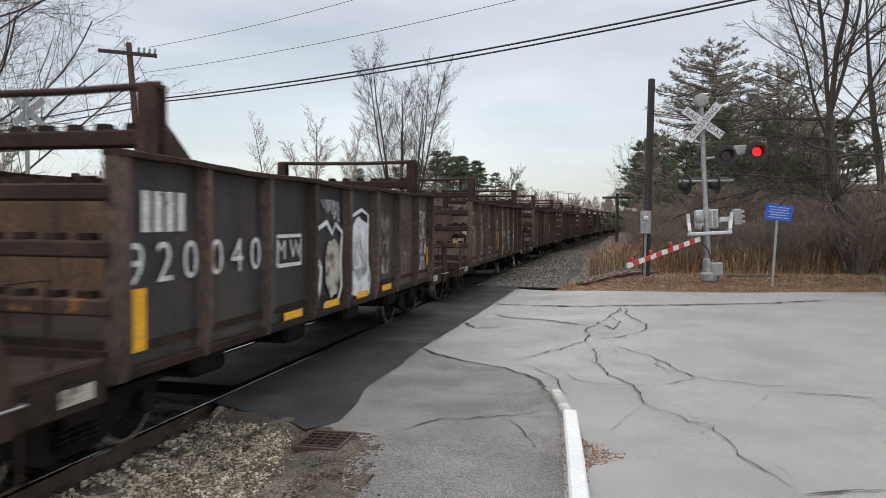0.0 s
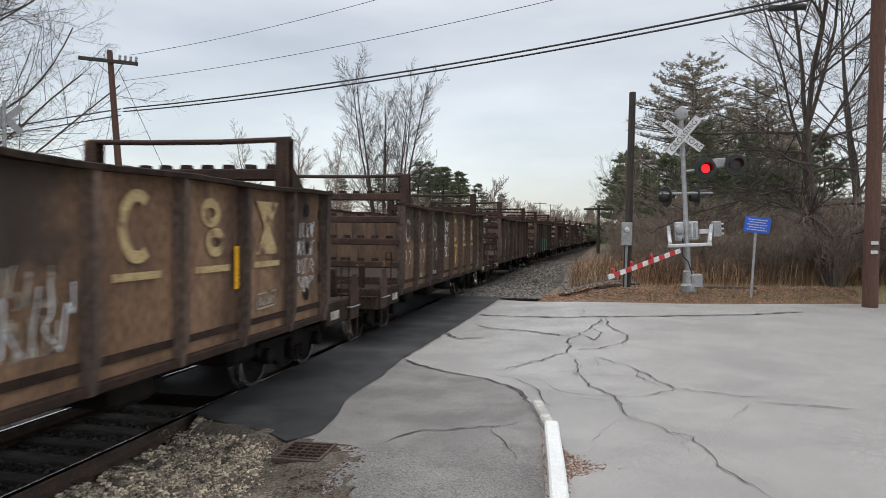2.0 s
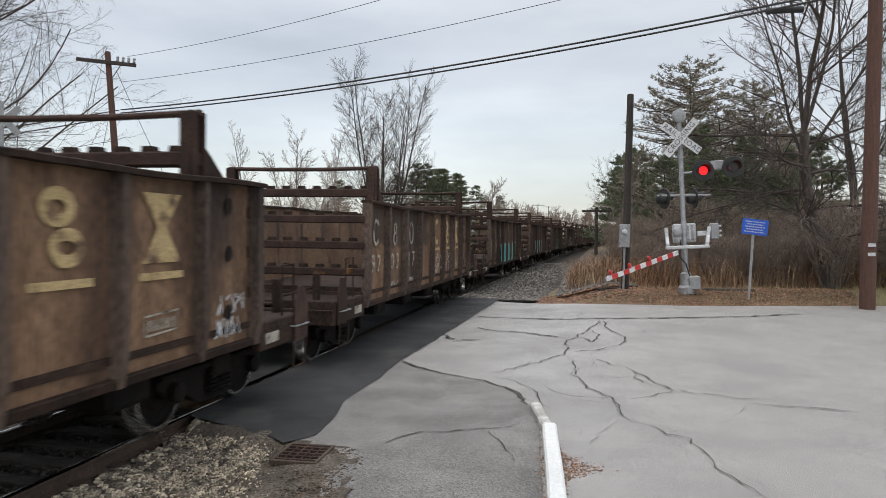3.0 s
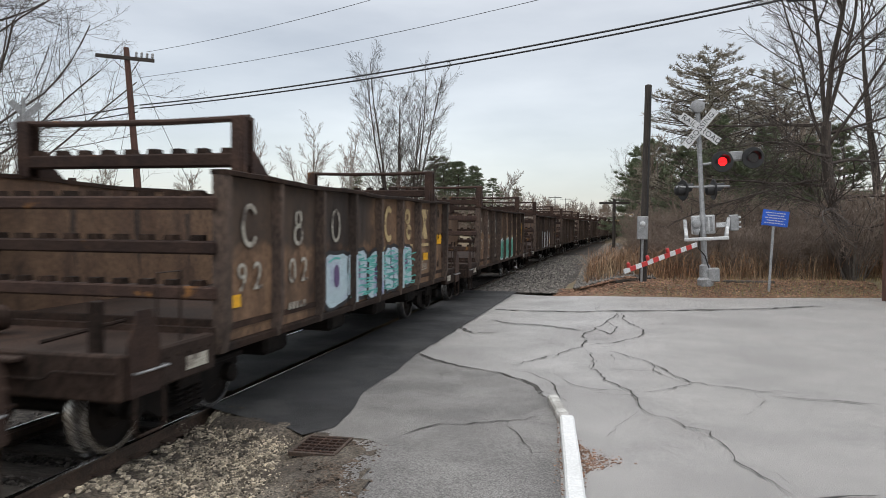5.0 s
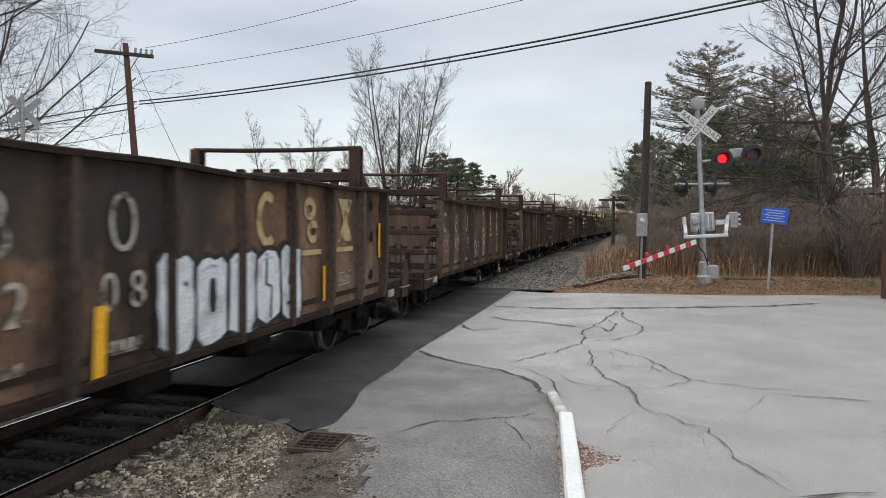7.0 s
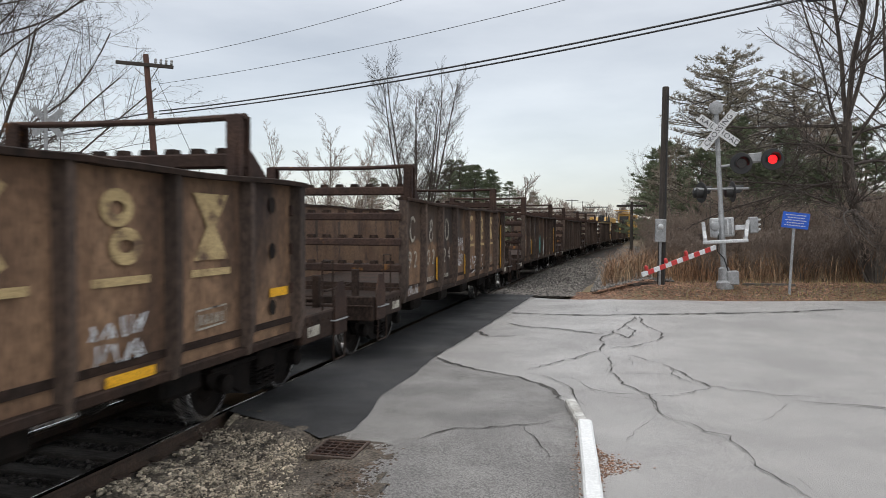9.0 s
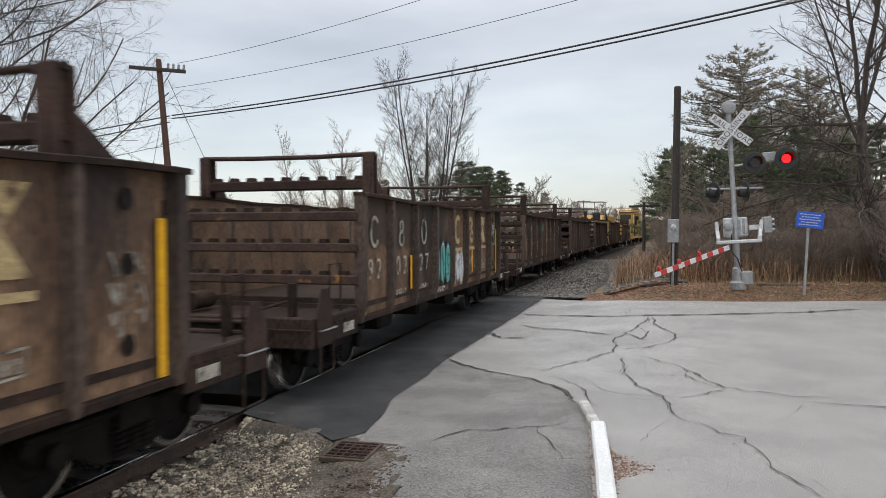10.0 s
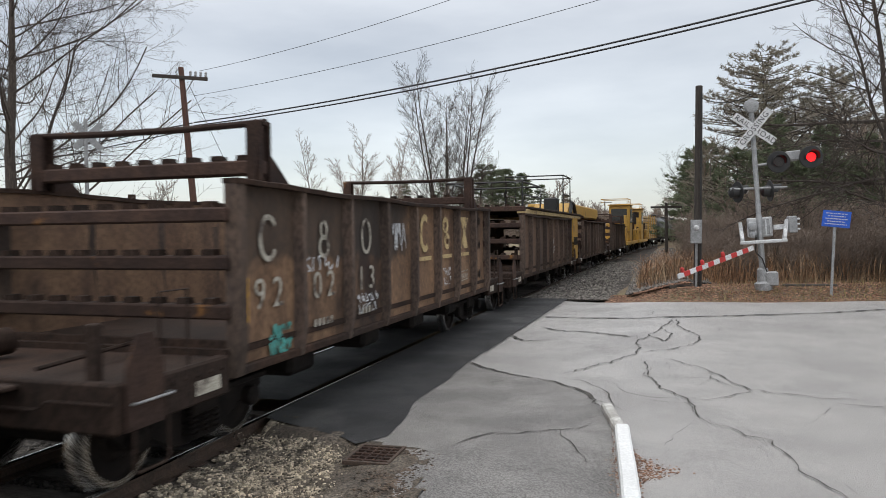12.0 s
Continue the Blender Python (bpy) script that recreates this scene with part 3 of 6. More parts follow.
def rail(x):
    prof = [(-0.07, -0.16), (0.07, -0.16), (0.07, -0.145), (0.012, -0.12), (0.012, -0.045), (0.036, -0.03), (0.036, -0.006), (0.028, 0), (-0.028, 0), (-0.036, -0.006), (-0.036, -0.03), (-0.012, -0.045), (-0.012, -0.12), (-0.07, -0.145)]
    ob = thing("rail", "long rusty steel rail with a polished head", "rail", "track rails")
    ys = [-40, 0] + [4 * k for k in range(1, 31)] + [460]
    n = len(prof)
    vs = [(x + u + bend(y), y, v) for y in ys for u, v in prof]
    part("rail_web", Mesh().add(vs, [(j * n + k, j * n + (k + 1) % n, (j + 1) * n + (k + 1) % n, (j + 1) * n + k) for j in range(len(ys) - 1) for k in range(n)]), RAILM, ob)
    crown = [(0.036 * k / 6, 0.007 - 0.011 * (k / 6) ** 2) for k in range(-6, 7)]
    vs = [(x + u + bend(y), y, v) for y in ys for u, v in crown]
    part("rail_head", Mesh().add(vs, [(j * 13 + k, j * 13 + k + 1, j * 13 + 14 + k, j * 13 + 13 + k) for j in range(len(ys) - 1) for k in range(12)]), RAILTOP, ob, "shiny running surface", smooth=True)
    tagged(ob, kind="structure")


for s in (-1, 1):
    rail(TRACK_X + s * GAUGE / 2)

# curb
def curb(name, a, b, w, h, mat, label):
    d = (Vector(b) - Vector(a)).normalized()
    s = Vector((d.y, -d.x))
    mb = Mesh()
    n = 10
    vs = []
    for i in range(n + 1):
        p = Vector(a).lerp(Vector(b), i / n)
        for u, z in ((0, -0.05), (0, h - 0.02), (0.02, h), (w - 0.02, h), (w, h - 0.02), (w, -0.05)):
            q = p + s * (u + 0.006 * noise.noise((p.x * 5, p.y * 5, u)))
            vs.append((q.x, q.y, road_z(q.x, q.y) + z + 0.006 * noise.noise((p.x * 9, p.y * 9, u))))
    fs = [(i * 6 + k, i * 6 + k + 1, i * 6 + k + 7, i * 6 + k + 6) for i in range(n) for k in range(5)] + [tuple(range(6)), tuple(n * 6 + k for k in range(6))[::-1]]
    mb.add(vs, fs)
    return tagged(part(name, mb, mat), label, "curb", "curb stones")


curb("curb", (-0.02, 2.6), (-0.43, 7.78), 0.15, 0.13, CURBW, "white-painted concrete curb at the road edge")
curb("curb", (-0.44, 7.84), (-0.65, 8.86), 0.13, 0.09, CURBG, "worn end piece of the white-painted curb")


# storm drain
def drain():
    ob = thing("storm_drain", "rusty iron drain grate sunk in the asphalt", "drain", at=pose(-2.67, 6.47, 0.02, 0, 0, 2))
    ob.scale = (0.78, 0.95, 1)
    mb = Mesh()
    for a in ((-0.3, 0.3, -0.3, -0.26), (-0.3, 0.3, 0.26, 0.3), (-0.3, -0.26, -0.26, 0.26), (0.26, 0.3, -0.26, 0.26)):
        mb.box(*a, -0.03, 0.012, 0.004)
    part("frame", mb, RAILM, ob)
    for i in range(5):
        part("bar", Mesh().box(-0.26, 0.26, -0.2 + i * 0.1 - 0.014, -0.2 + i * 0.1 + 0.014, -0.025, 0.008, 0.003), RUSTOR, ob)
    for i in range(4):
        part("cross_bar", Mesh().box(-0.156 + i * 0.104 - 0.011, -0.156 + i * 0.104 + 0.011, -0.26, 0.26, -0.03, 0.004), RUSTOR, ob)
    part("pit", Mesh().box(-0.26, 0.26, -0.26, 0.26, -0.4, -0.05), BLACKM, ob)


drain()


# ------------------------------------------------------------------ the train
L, PITCH, HALF, TOP, BOT = 10.4, 14.4, 1.55, 2.74, 0.84
RIBS = [0.18, 1.42, 2.72, 4.0, 5.28, 6.55, 7.82, 9.1, 10.3]
BEAMS = [(2.82, 2.97), (2.33, 2.47), (1.87, 2.01), (1.40, 1.54)]


def wave(y):
    return -0.035 * math.sin(math.pi * y / L) + 0.012 * math.sin(y * 2.1)


def wheel_mesh():
    mb = Mesh()
    mb.lathe([(-0.07, 0.05), (-0.07, 0.16), (-0.03, 0.2), (-0.03, 0.34), (-0.075, 0.36), (-0.075, 0.41), (0.045, 0.42), (0.05, 0.455), (0.075, 0.45), (0.075, 0.36), (0.03, 0.33), (0.03, 0.18), (0.07, 0.16), (0.07, 0.05)], "x", sides=28)
    return mb


def build_truck(parent, y, axles):
    """Two side frames with springs, a bolster and two wheelsets, centred at y."""
    tr = new("truck")
    tr.parent = parent
    tr.location = (0, y, 0)
    for s in (-1, 1):
        mb = Mesh()
        prof = [(-1.15, 0.52), (-1.12, 0.64), (-0.75, 0.68), (-0.45, 0.80), (0.45, 0.80), (0.75, 0.68), (1.12, 0.64), (1.15, 0.52), (1.0, 0.40), (0.72, 0.42), (0.45, 0.26), (0.3, 0.20), (-0.3, 0.20), (-0.45, 0.26), (-0.72, 0.42), (-1.0, 0.40)]
        mb.slab(prof, 0.09, lambda u, v, w: (s * (0.90 + w), u, v))
        mb.box(min(s * 0.90, s * 1.06), max(s * 0.90, s * 1.06), -1.16, 1.16, 0.60, 0.66, 0.012)
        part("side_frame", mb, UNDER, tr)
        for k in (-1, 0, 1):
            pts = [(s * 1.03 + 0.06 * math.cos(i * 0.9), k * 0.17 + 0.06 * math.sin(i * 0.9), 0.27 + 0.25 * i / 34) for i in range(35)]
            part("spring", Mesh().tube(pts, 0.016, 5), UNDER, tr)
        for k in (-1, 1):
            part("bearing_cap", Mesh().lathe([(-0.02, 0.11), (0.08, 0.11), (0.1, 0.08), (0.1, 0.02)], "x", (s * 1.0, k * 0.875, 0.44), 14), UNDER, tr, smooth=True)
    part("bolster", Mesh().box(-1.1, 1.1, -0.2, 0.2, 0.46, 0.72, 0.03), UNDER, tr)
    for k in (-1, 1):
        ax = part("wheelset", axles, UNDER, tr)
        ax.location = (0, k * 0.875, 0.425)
    return tr


def axle_mesh():
    mb = Mesh()
    mb.lathe([(-0.92, 0.07), (-0.8, 0.08), (0.8, 0.08), (0.92, 0.07)], "x", sides=12)
    w = wheel_mesh()
    for s in (-1, 1):
        mb.add([(s * (x + 0.0) + s * 0.755, y, z) for x, y, z in [(-a, b, c) for a, b, c in w.v]], w.f)
    me = mb.data("wheelset", UNDER, True)
    me.materials.append(WHEELM)
    for p in me.polygons:
        c = p.center
        r = math.hypot(c.y, c.z)
        if r > 0.36:
            p.material_index = 1
    return me


AXLE = axle_mesh()


def coupler(parent, y, d):
    mb = Mesh()
    mb.box(-0.09, 0.09, min(y, y + d * 0.55), max(y, y + d * 0.55), 0.76, 0.93, 0.02)
    mb.box(-0.16, 0.14, min(y + d * 0.5, y + d * 0.78), max(y + d * 0.5, y + d * 0.78), 0.70, 0.98, 0.04)
    part("coupler", mb, UNDER, parent)
    part("air_hose", Mesh().tube([(0.3, y, 0.8), (0.32, y + d * 0.15, 0.62), (0.3, y + d * 0.4, 0.45), (0.24, y + d * 0.62, 0.5)], 0.025, 6), BLACKM, parent)


def build_tie_car():
    car = thing("tie_car", "rusty open-ended gondola car of a moving work train", "rail car", "train cars", at=pose(TRACK_X, 0, 0))
    # body sides, each a wavy plate with its top chord
    for s in (-1, 1):
        mb = Mesh()
        n = 42
        vs = []
        for i in range(n + 1):
            y = 0.1 + (L - 0.1) * i / n
            bulge = 0.018 * math.sin(y * 2 * math.pi / 1.3)
            w = wave(y)
            for x, z in ((HALF - 0.125, BOT), (HALF - 0.115 + bulge * 0.4, 1.4), (HALF - 0.115 + bulge, 2.0), (HALF - 0.12, TOP + w - 0.05), (HALF - 0.135, TOP + w - 0.05), (HALF - 0.135 + bulge, 2.0), (HALF - 0.135 + bulge * 0.4, 1.4), (HALF - 0.145, BOT)):
                vs.append((s * x, y, z))
        fs = [(i * 8 + k, i * 8 + (k + 1) % 8, (i + 1) * 8 + (k + 1) % 8, (i + 1) * 8 + k) for i in range(n) for k in range(8)]
        fs += [tuple(range(8)), tuple(n * 8 + k for k in range(8))]
        side = part("side", Mesh().add(vs, fs), HOPPER, car)
        side.data.materials.append(RUSTIN)
        for p in side.data.polygons:
            if p.normal.x * s < -0.5:
                p.material_index = 1
        vs = []
        for i in range(n + 1):
            y = 0.1 + (L - 0.1) * i / n
            w = wave(y) + 0.012 * noise.noise((y * 2.5, s, 4))
            dx = 0.012 * noise.noise((y * 2, s, 8))
            vs += [(s * (x + dx), y, TOP + z + w) for x, z in ((HALF + 0.03, -0.055), (HALF + 0.035, -0.01), (HALF + 0.02, 0.0), (HALF - 0.16, 0.0), (HALF - 0.16, -0.05))]
        fs = [(i * 5 + k, i * 5 + (k + 1) % 5, (i + 1) * 5 + (k + 1) % 5, (i + 1) * 5 + k) for i in range(n) for k in range(5)] + [tuple(range(5)), tuple(n * 5 + k for k in range(5))]
        part("top_chord", Mesh().add(vs, fs), RUST, side)
        for j, y in enumerate(RIBS):
            hw = 0.07 if j in (0, len(RIBS) - 1) else 0.042
            mb = Mesh()
            prof = [(-hw - 0.03, 0), (-hw, 0.13), (-hw + 0.015, 0.14), (hw - 0.015, 0.14), (hw, 0.13), (hw + 0.03, 0)]
            vs = []
            for z, k in ((BOT, 0.6), (BOT + 0.3, 1.0), (TOP - 0.05 + wave(y), 1.0)):
                vs += [(s * (HALF - 0.13 + v * k), y + u, z) for u, v in prof]
            mb.add(vs, [(a * 6 + k, a * 6 + (k + 1) % 6, a * 6 + 6 + (k + 1) % 6, a * 6 + 6 + k) for a in (0, 1) for k in range(6)] + [tuple(range(6)), tuple(range(12, 18))])
            part("rib", mb, RIBM, side)
        part("side_sill", Mesh().box(min(s * (HALF - 0.16), s * (HALF - 0.05)), max(s * (HALF - 0.16), s * (HALF - 0.05)), 0.1, L, BOT, BOT + 0.09, 0.012), RUST, side)
    part("floor", Mesh().box(-HALF + 0.1, HALF - 0.1, 0.02, L - 0.02, 1.05, 1.12), RUST, car)
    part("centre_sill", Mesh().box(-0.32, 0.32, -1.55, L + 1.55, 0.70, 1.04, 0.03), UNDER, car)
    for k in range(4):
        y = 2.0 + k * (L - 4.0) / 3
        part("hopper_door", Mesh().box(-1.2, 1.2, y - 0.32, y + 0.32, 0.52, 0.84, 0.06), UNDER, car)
    # ends: cross beams with stake blocks, then platform
    for e, yb in ((0, 0.12), (1, L - 0.12)):
        for z0, z1 in BEAMS:
            yy = yb + (0.6 if e == 0 else -1.23) * (z0 > 2.6)
            mb = Mesh().box(-HALF + 0.08, HALF - 0.08, yy - 0.1, yy + 0.1, z0, z1, 0.018)
            bmo = part("cross_beam", mb, RUSTOR, car)
            for q in range(9):
                x = -1.24 + q * 0.31
                part("stake_block", Mesh().slab([(-0.07, 0), (0.07, 0), (0.055, 0.06), (-0.055, 0.06)], 0.12, lambda u, v, w: (x + u, yy - 0.06 + w, z1 + v)), RUST, bmo)
        part("end_sheet", Mesh().box(-HALF + 0.1, HALF - 0.1, yb - 0.03, yb + 0.03, 1.02, 1.2, 0.01), RUST, car)
        d = -1 if e == 0 else 1
        y0 = 0 if e == 0 else L
        ya, yz = sorted((y0, y0 + d * 1.35))
        pl = part("platform", Mesh().box(-1.45, 1.45, ya, yz, 1.0, 1.06, 0.01), RUST, car)
        for s in (-1, 1):
            xa, xb = sorted((s * 1.36, s * 1.5))
            part("end_sill", Mesh().box(xa, xb, ya, yz, 0.72, 1.08, 0.02), RUST, pl)
        y1 = y0 + d * 1.35
        ya, yz = sorted((y1, y1 + d * 0.1))
        part("end_beam", Mesh().box(-1.5, 1.5, ya, yz, 0.70, 1.10, 0.02), RUST, pl)
        for s in (-1, 1):
            # handholds and stirrup step
            x = s * 1.53
            yh = y1 - d * 0.25
            part("stirrup", Mesh().tube([(x, yh - 0.2, 0.75), (x, yh - 0.2, 0.42), (x, yh - 0.16, 0.38), (x, yh + 0.16, 0.38), (x, yh + 0.2, 0.42), (x, yh + 0.2, 0.75)], 0.015, 6), RUST, pl)
            part("handhold", Mesh().tube([(x - s * 0.03, yh - 0.22, 0.93), (x + s * 0.04, yh - 0.22, 0.93), (x + s * 0.04, yh + 0.22, 0.93), (x - s * 0.03, yh + 0.22, 0.93)], 0.012, 6), GALV, pl)
            part("corner_post", Mesh().box(s * 1.12 - 0.05, s * 1.12 + 0.05, y1 - d * 0.1 - 0.05, y1 - d * 0.1 + 0.05, 1.06, 1.52, 0.01), RUST, pl)
        part("uncoupling_lever", Mesh().tube([(1.5, y1 + d * 0.13, 0.95), (0.9, y1 + d * 0.15, 0.95), (0.8, y1 + d * 0.15, 0.88), (0.2, y1 + d * 0.15, 0.88)], 0.012, 6), RUST, pl)
        coupler(car, y0 + d * 1.4, d)
    # brake gear, tank and pipes, rivet plates on the platforms
    for e, y0, d in ((0, 0.0, -1), (1, L, 1)):
        part("grab_iron", Mesh().tube([(1.5, y0 + d * 0.95, 1.1), (1.5, y0 + d * 0.95, 1.75), (1.5, y0 + d * 0.6, 1.75), (1.5, y0 + d * 0.6, 1.1)], 0.014, 6), RUST, car)
        part("corner_plate", Mesh().slab([(0.0, 0.72), (0.42, 0.72), (0.42, 1.2), (0.3, 1.45), (0.12, 1.45), (0.0, 1.2)], 0.02, lambda u, v, w: (1.515 + w, y0 + d * (0.95 + u), v)), RUSTOR, car)
        for q in range(5):
            part("rivet", Mesh().lathe([(0, 0.022), (0.012, 0.018), (0.018, 0.006)], "x", (1.5, y0 + d * (0.12 + q * 0.17), 0.98), 8), RUST, car)
        part("sill_stencil", Mesh().box(1.5, 1.504, min(y0 + d * 0.15, y0 + d * 0.5), max(y0 + d * 0.15, y0 + d * 0.5), 0.8, 0.93), LETTERG, car, "worn white paint patch")
        part("crossover_step", Mesh().box(-0.6, 0.6, min(y0 + d * 1.46, y0 + d * 1.6), max(y0 + d * 1.46, y0 + d * 1.6), 1.02, 1.06, 0.01), RUST, car)
        part("brake_rod", Mesh().tube([(0.6, y0 + d * 0.2, 1.2), (0.6, y0 + d * 1.3, 1.15)], 0.02, 6), RUST, car)
    part("brake_cylinder", Mesh().lathe([(0, 0.05), (0.02, 0.13), (0.5, 0.13), (0.52, 0.05)], "y", (-0.6, -1.0, 1.22), 14), RUST, car, smooth=True)
    part("air_reservoir", Mesh().lathe([(0, 0.05), (0.05, 0.16), (0.9, 0.16), (0.95, 0.05)], "x", (-0.3, L + 0.7, 1.24), 14), RUST, car, smooth=True)
    # brake staff on the leading platform
    part("brake_wheel", Mesh().lathe([(0, 0.16), (0.02, 0.18), (0.04, 0.16), (0.04, 0.05), (0, 0.05)], "y", (-0.75, -1.3, 1.55), 16), RUST, car)
    part("brake_staff", Mesh().tube([(-0.75, -1.25, 1.05), (-0.75, -1.25, 1.6)], 0.02, 6), RUST, car)
    # bails: two gussets and a bar over each end
    for yb, d in ((0.72, 1), (L - 1.35, 1)):
        bail = new("bail")
        bail.parent = car
        for s in (-1, 1):
            mb = Mesh()
            prof = [(-0.16, TOP - 0.02), (0.62, TOP - 0.04), (0.28, TOP + 0.22), (0.1, TOP + 0.34), (0.08, TOP + 0.64), (-0.1, TOP + 0.64)]
            mb.slab(prof, 0.03, lambda u, v, w: (s * (HALF - 0.13 + w), yb + d * u, v))
            mb.box(min(s * 1.33, s * 1.5), max(s * 1.33, s * 1.5), yb - 0.12, yb - 0.06, TOP - 0.02, TOP + 0.63, 0.008)
            mb.box(min(s * 1.33, s * 1.5), max(s * 1.33, s * 1.5), yb + 0.06, yb + 0.1, TOP - 0.02, TOP + 0.63, 0.008)
            part("gusset", mb, RUSTOR, bail)
        part("bar", Mesh().tube([(-1.5, yb, TOP + 0.62), (-0.6, yb, TOP + 0.60), (0.5, yb, TOP + 0.595), (1.5, yb, TOP + 0.62)], 0.037, 8), RUSTOR, bail, smooth=True)
    build_truck(car, 0.2, AXLE)
    build_truck(car, L - 0.15, AXLE)
    return car


def set_mat(ob, mat, slot=0):
    ob.material_slots[slot].link = "OBJECT"
    ob.material_slots[slot].material = mat


base_car = build_tie_car()
CARS = {-2: base_car}
for k in range(-1, 17):
    CARS[k] = copy_thing(base_car, pose(TRACK_X, 0, 0))


# ------------------------------------------------------------------ markings on the cars
def on_side(u, v, w):
    return (HALF - 0.092 + w, u, v)


FONTS = {}


def stencil(text, size):
    """Upright letters as a mesh on the side plane, centred on the origin."""
    if (text, size) not in FONTS:
        cu = bpy.data.curves.new("stencil", "FONT")
        cu.body, cu.size, cu.align_x, cu.align_y = text, size, "CENTER", "CENTER"
        cu.resolution_u = 4
        ob = new("stencil", cu)
        me = bpy.data.meshes.new_from_object(ob.evaluated_get(bpy.context.evaluated_depsgraph_get()))
        bpy.data.objects.remove(ob)
        me.transform(Matrix(((0, 0, 1, 0), (1, 0, 0, 0), (0, 1, 0, 0), (0, 0, 0, 1))))
        FONTS[(text, size)] = me
    return FONTS[(text, size)]


def width_of(text, size):
    us = [v.co.y for v in stencil(text, size).vertices]
    return max(us) - min(us)


def write(car, name, text, size, u, v, mat, w=0.0):
    """Stencilled characters, each a part of its own when they stand apart."""
    chars = text.split(" ") if name == "car_number" else [text]
    step = width_of("0 0", size) - width_of("0", size)
    for i, ch in enumerate(chars):
        me = stencil(ch, size).copy()
        me.materials.clear()
        me.materials.append(mat)
        part(name, me, mat, car).location = on_side(u + (i - (len(chars) - 1) / 2) * step, v, w)


def flat(polys, w=0.0):
    """Flat shapes laid on the car's side; shapes that meet share their corners."""
    mb, known = Mesh(), {}
    for poly in polys:
        face = []
        for u, v in poly:
            key = (round(u, 5), round(v, 5))
            if key not in known:
                known[key] = len(mb.v)
                mb.v.append(on_side(u, v, w))
            if known[key] not in face:
                face.append(known[key])
        if len(face) > 2:
            mb.f.append(tuple(face))
    return mb


def ring(u, v, a, b, t, n=20, w=0.0, gap=0):
    mb = Mesh()
    ks = range(n + 1)
    vs = []
    for k in ks:
        c, s = math.cos(2 * math.pi * k / n), math.sin(2 * math.pi * k / n)
        vs += [on_side(u + a * c, v + b * s, w), on_side(u + (a - t) * c, v + (b - t) * s, w)]
    return mb.add(vs, [(2 * k, 2 * k + 1, 2 * k + 3, 2 * k + 2) for k in range(gap, n - gap)])


def rect(u, v, a, b, lean=0.0):
    return [(u - a - lean, v - b), (u + a - lean, v - b), (u + a + lean, v + b), (u - a + lean, v + b)]


def stroke(path, t):
    """A ribbon of quads along a (u, v) path, joined edge to edge."""
    edge = []
    n = len(path)
    for i, (u, v) in enumerate(path):
        (a, b), (c, d) = path[max(i - 1, 0)], path[min(i + 1, n - 1)]
        l = math.hypot(c - a, d - b) or 1
        p, q = -(d - b) / l * t / 2, (c - a) / l * t / 2
        edge.append(((u + p, v + q), (u - p, v - q)))
    return [[e[0], e[1], g[1], g[0]] for e, g in zip(edge, edge[1:])]


def curve(rng, u0, u1, v0, v1, loops):
    """A looping scribble inside a box."""
    out = []
    n = loops * 10
    ph, k2 = rng.uniform(0, 6), rng.uniform(1.6, 2.4)
    for i in range(n + 1):
        s = i / n
        a = 2 * math.pi * loops * s
        r = (u1 - u0) / loops * 0.55
        out.append((u0 + (u1 - u0) * s + r * math.sin(a * k2 / 2 + ph), (v0 + v1) / 2 + (v1 - v0) / 2 * math.sin(a + 0.8 * math.sin(a * 0.37 + ph)) * (0.6 + 0.4 * math.sin(i * 1.7 + ph))))
    return out


def tag(car, rng, u0, u1, v0, v1, mat=None, lines=2, t=0.021, loops=6):
    polys = []
    for k in range(lines):
        a, b = v1 - (v1 - v0) * (k + 0.92) / lines, v1 - (v1 - v0) * (k + 0.08) / lines
        n = max(3, loops)
        s0, s1 = u0 + rng.uniform(0, 0.1), u1 - rng.uniform(0, 0.1)
        w = (s1 - s0) / n
        for i in range(n):
            # one hooked scrawl per cell
            pts = [(s0 + w * (i + rng.uniform(-0.05, 1.0)), rng.uniform(a, b)) for _ in range(rng.randint(3, 5))]
            pts[0] = (pts[0][0], a + (b - a) * rng.choice((0.0, 1.0)))
            pts[-1] = (pts[-1][0], a + (b - a) * rng.choice((0.05, 0.95)))
            pts = [pts[0]] + pts + [pts[-1]]
            path = []
            for p, q, r, s in zip(pts, pts[1:], pts[2:], pts[3:]):
                for j in range(5):
                    f = j / 5
                    path.append(tuple(0.5 * (2 * q[d] + (r[d] - p[d]) * f + (2 * p[d] - 5 * q[d] + 4 * r[d] - s[d]) * f * f + (3 * q[d] - p[d] - 3 * r[d] + s[d]) * f ** 3) for d in (0, 1)))
            path.append(pts[-1])
            polys += stroke(path, t * rng.uniform(0.7, 1.1))
    part("graffiti_tag", flat(polys, 0.003), mat or SPRAYW, car)


def blob(rng, u, v, a, b, n=18, sq=0.35):
    out = []
    for k in range(n):
        t = 2 * math.pi * k / n
        c, s = math.cos(t), math.sin(t)
        r = 1 + 0.06 * math.sin(3 * t + rng.uniform(0, 6)) + rng.uniform(-0.03, 0.03)
        p = 1 / max(abs(c), abs(s)) ** sq
        out.append((u + a * c * r * p, v + b * s * r * p))
    return out


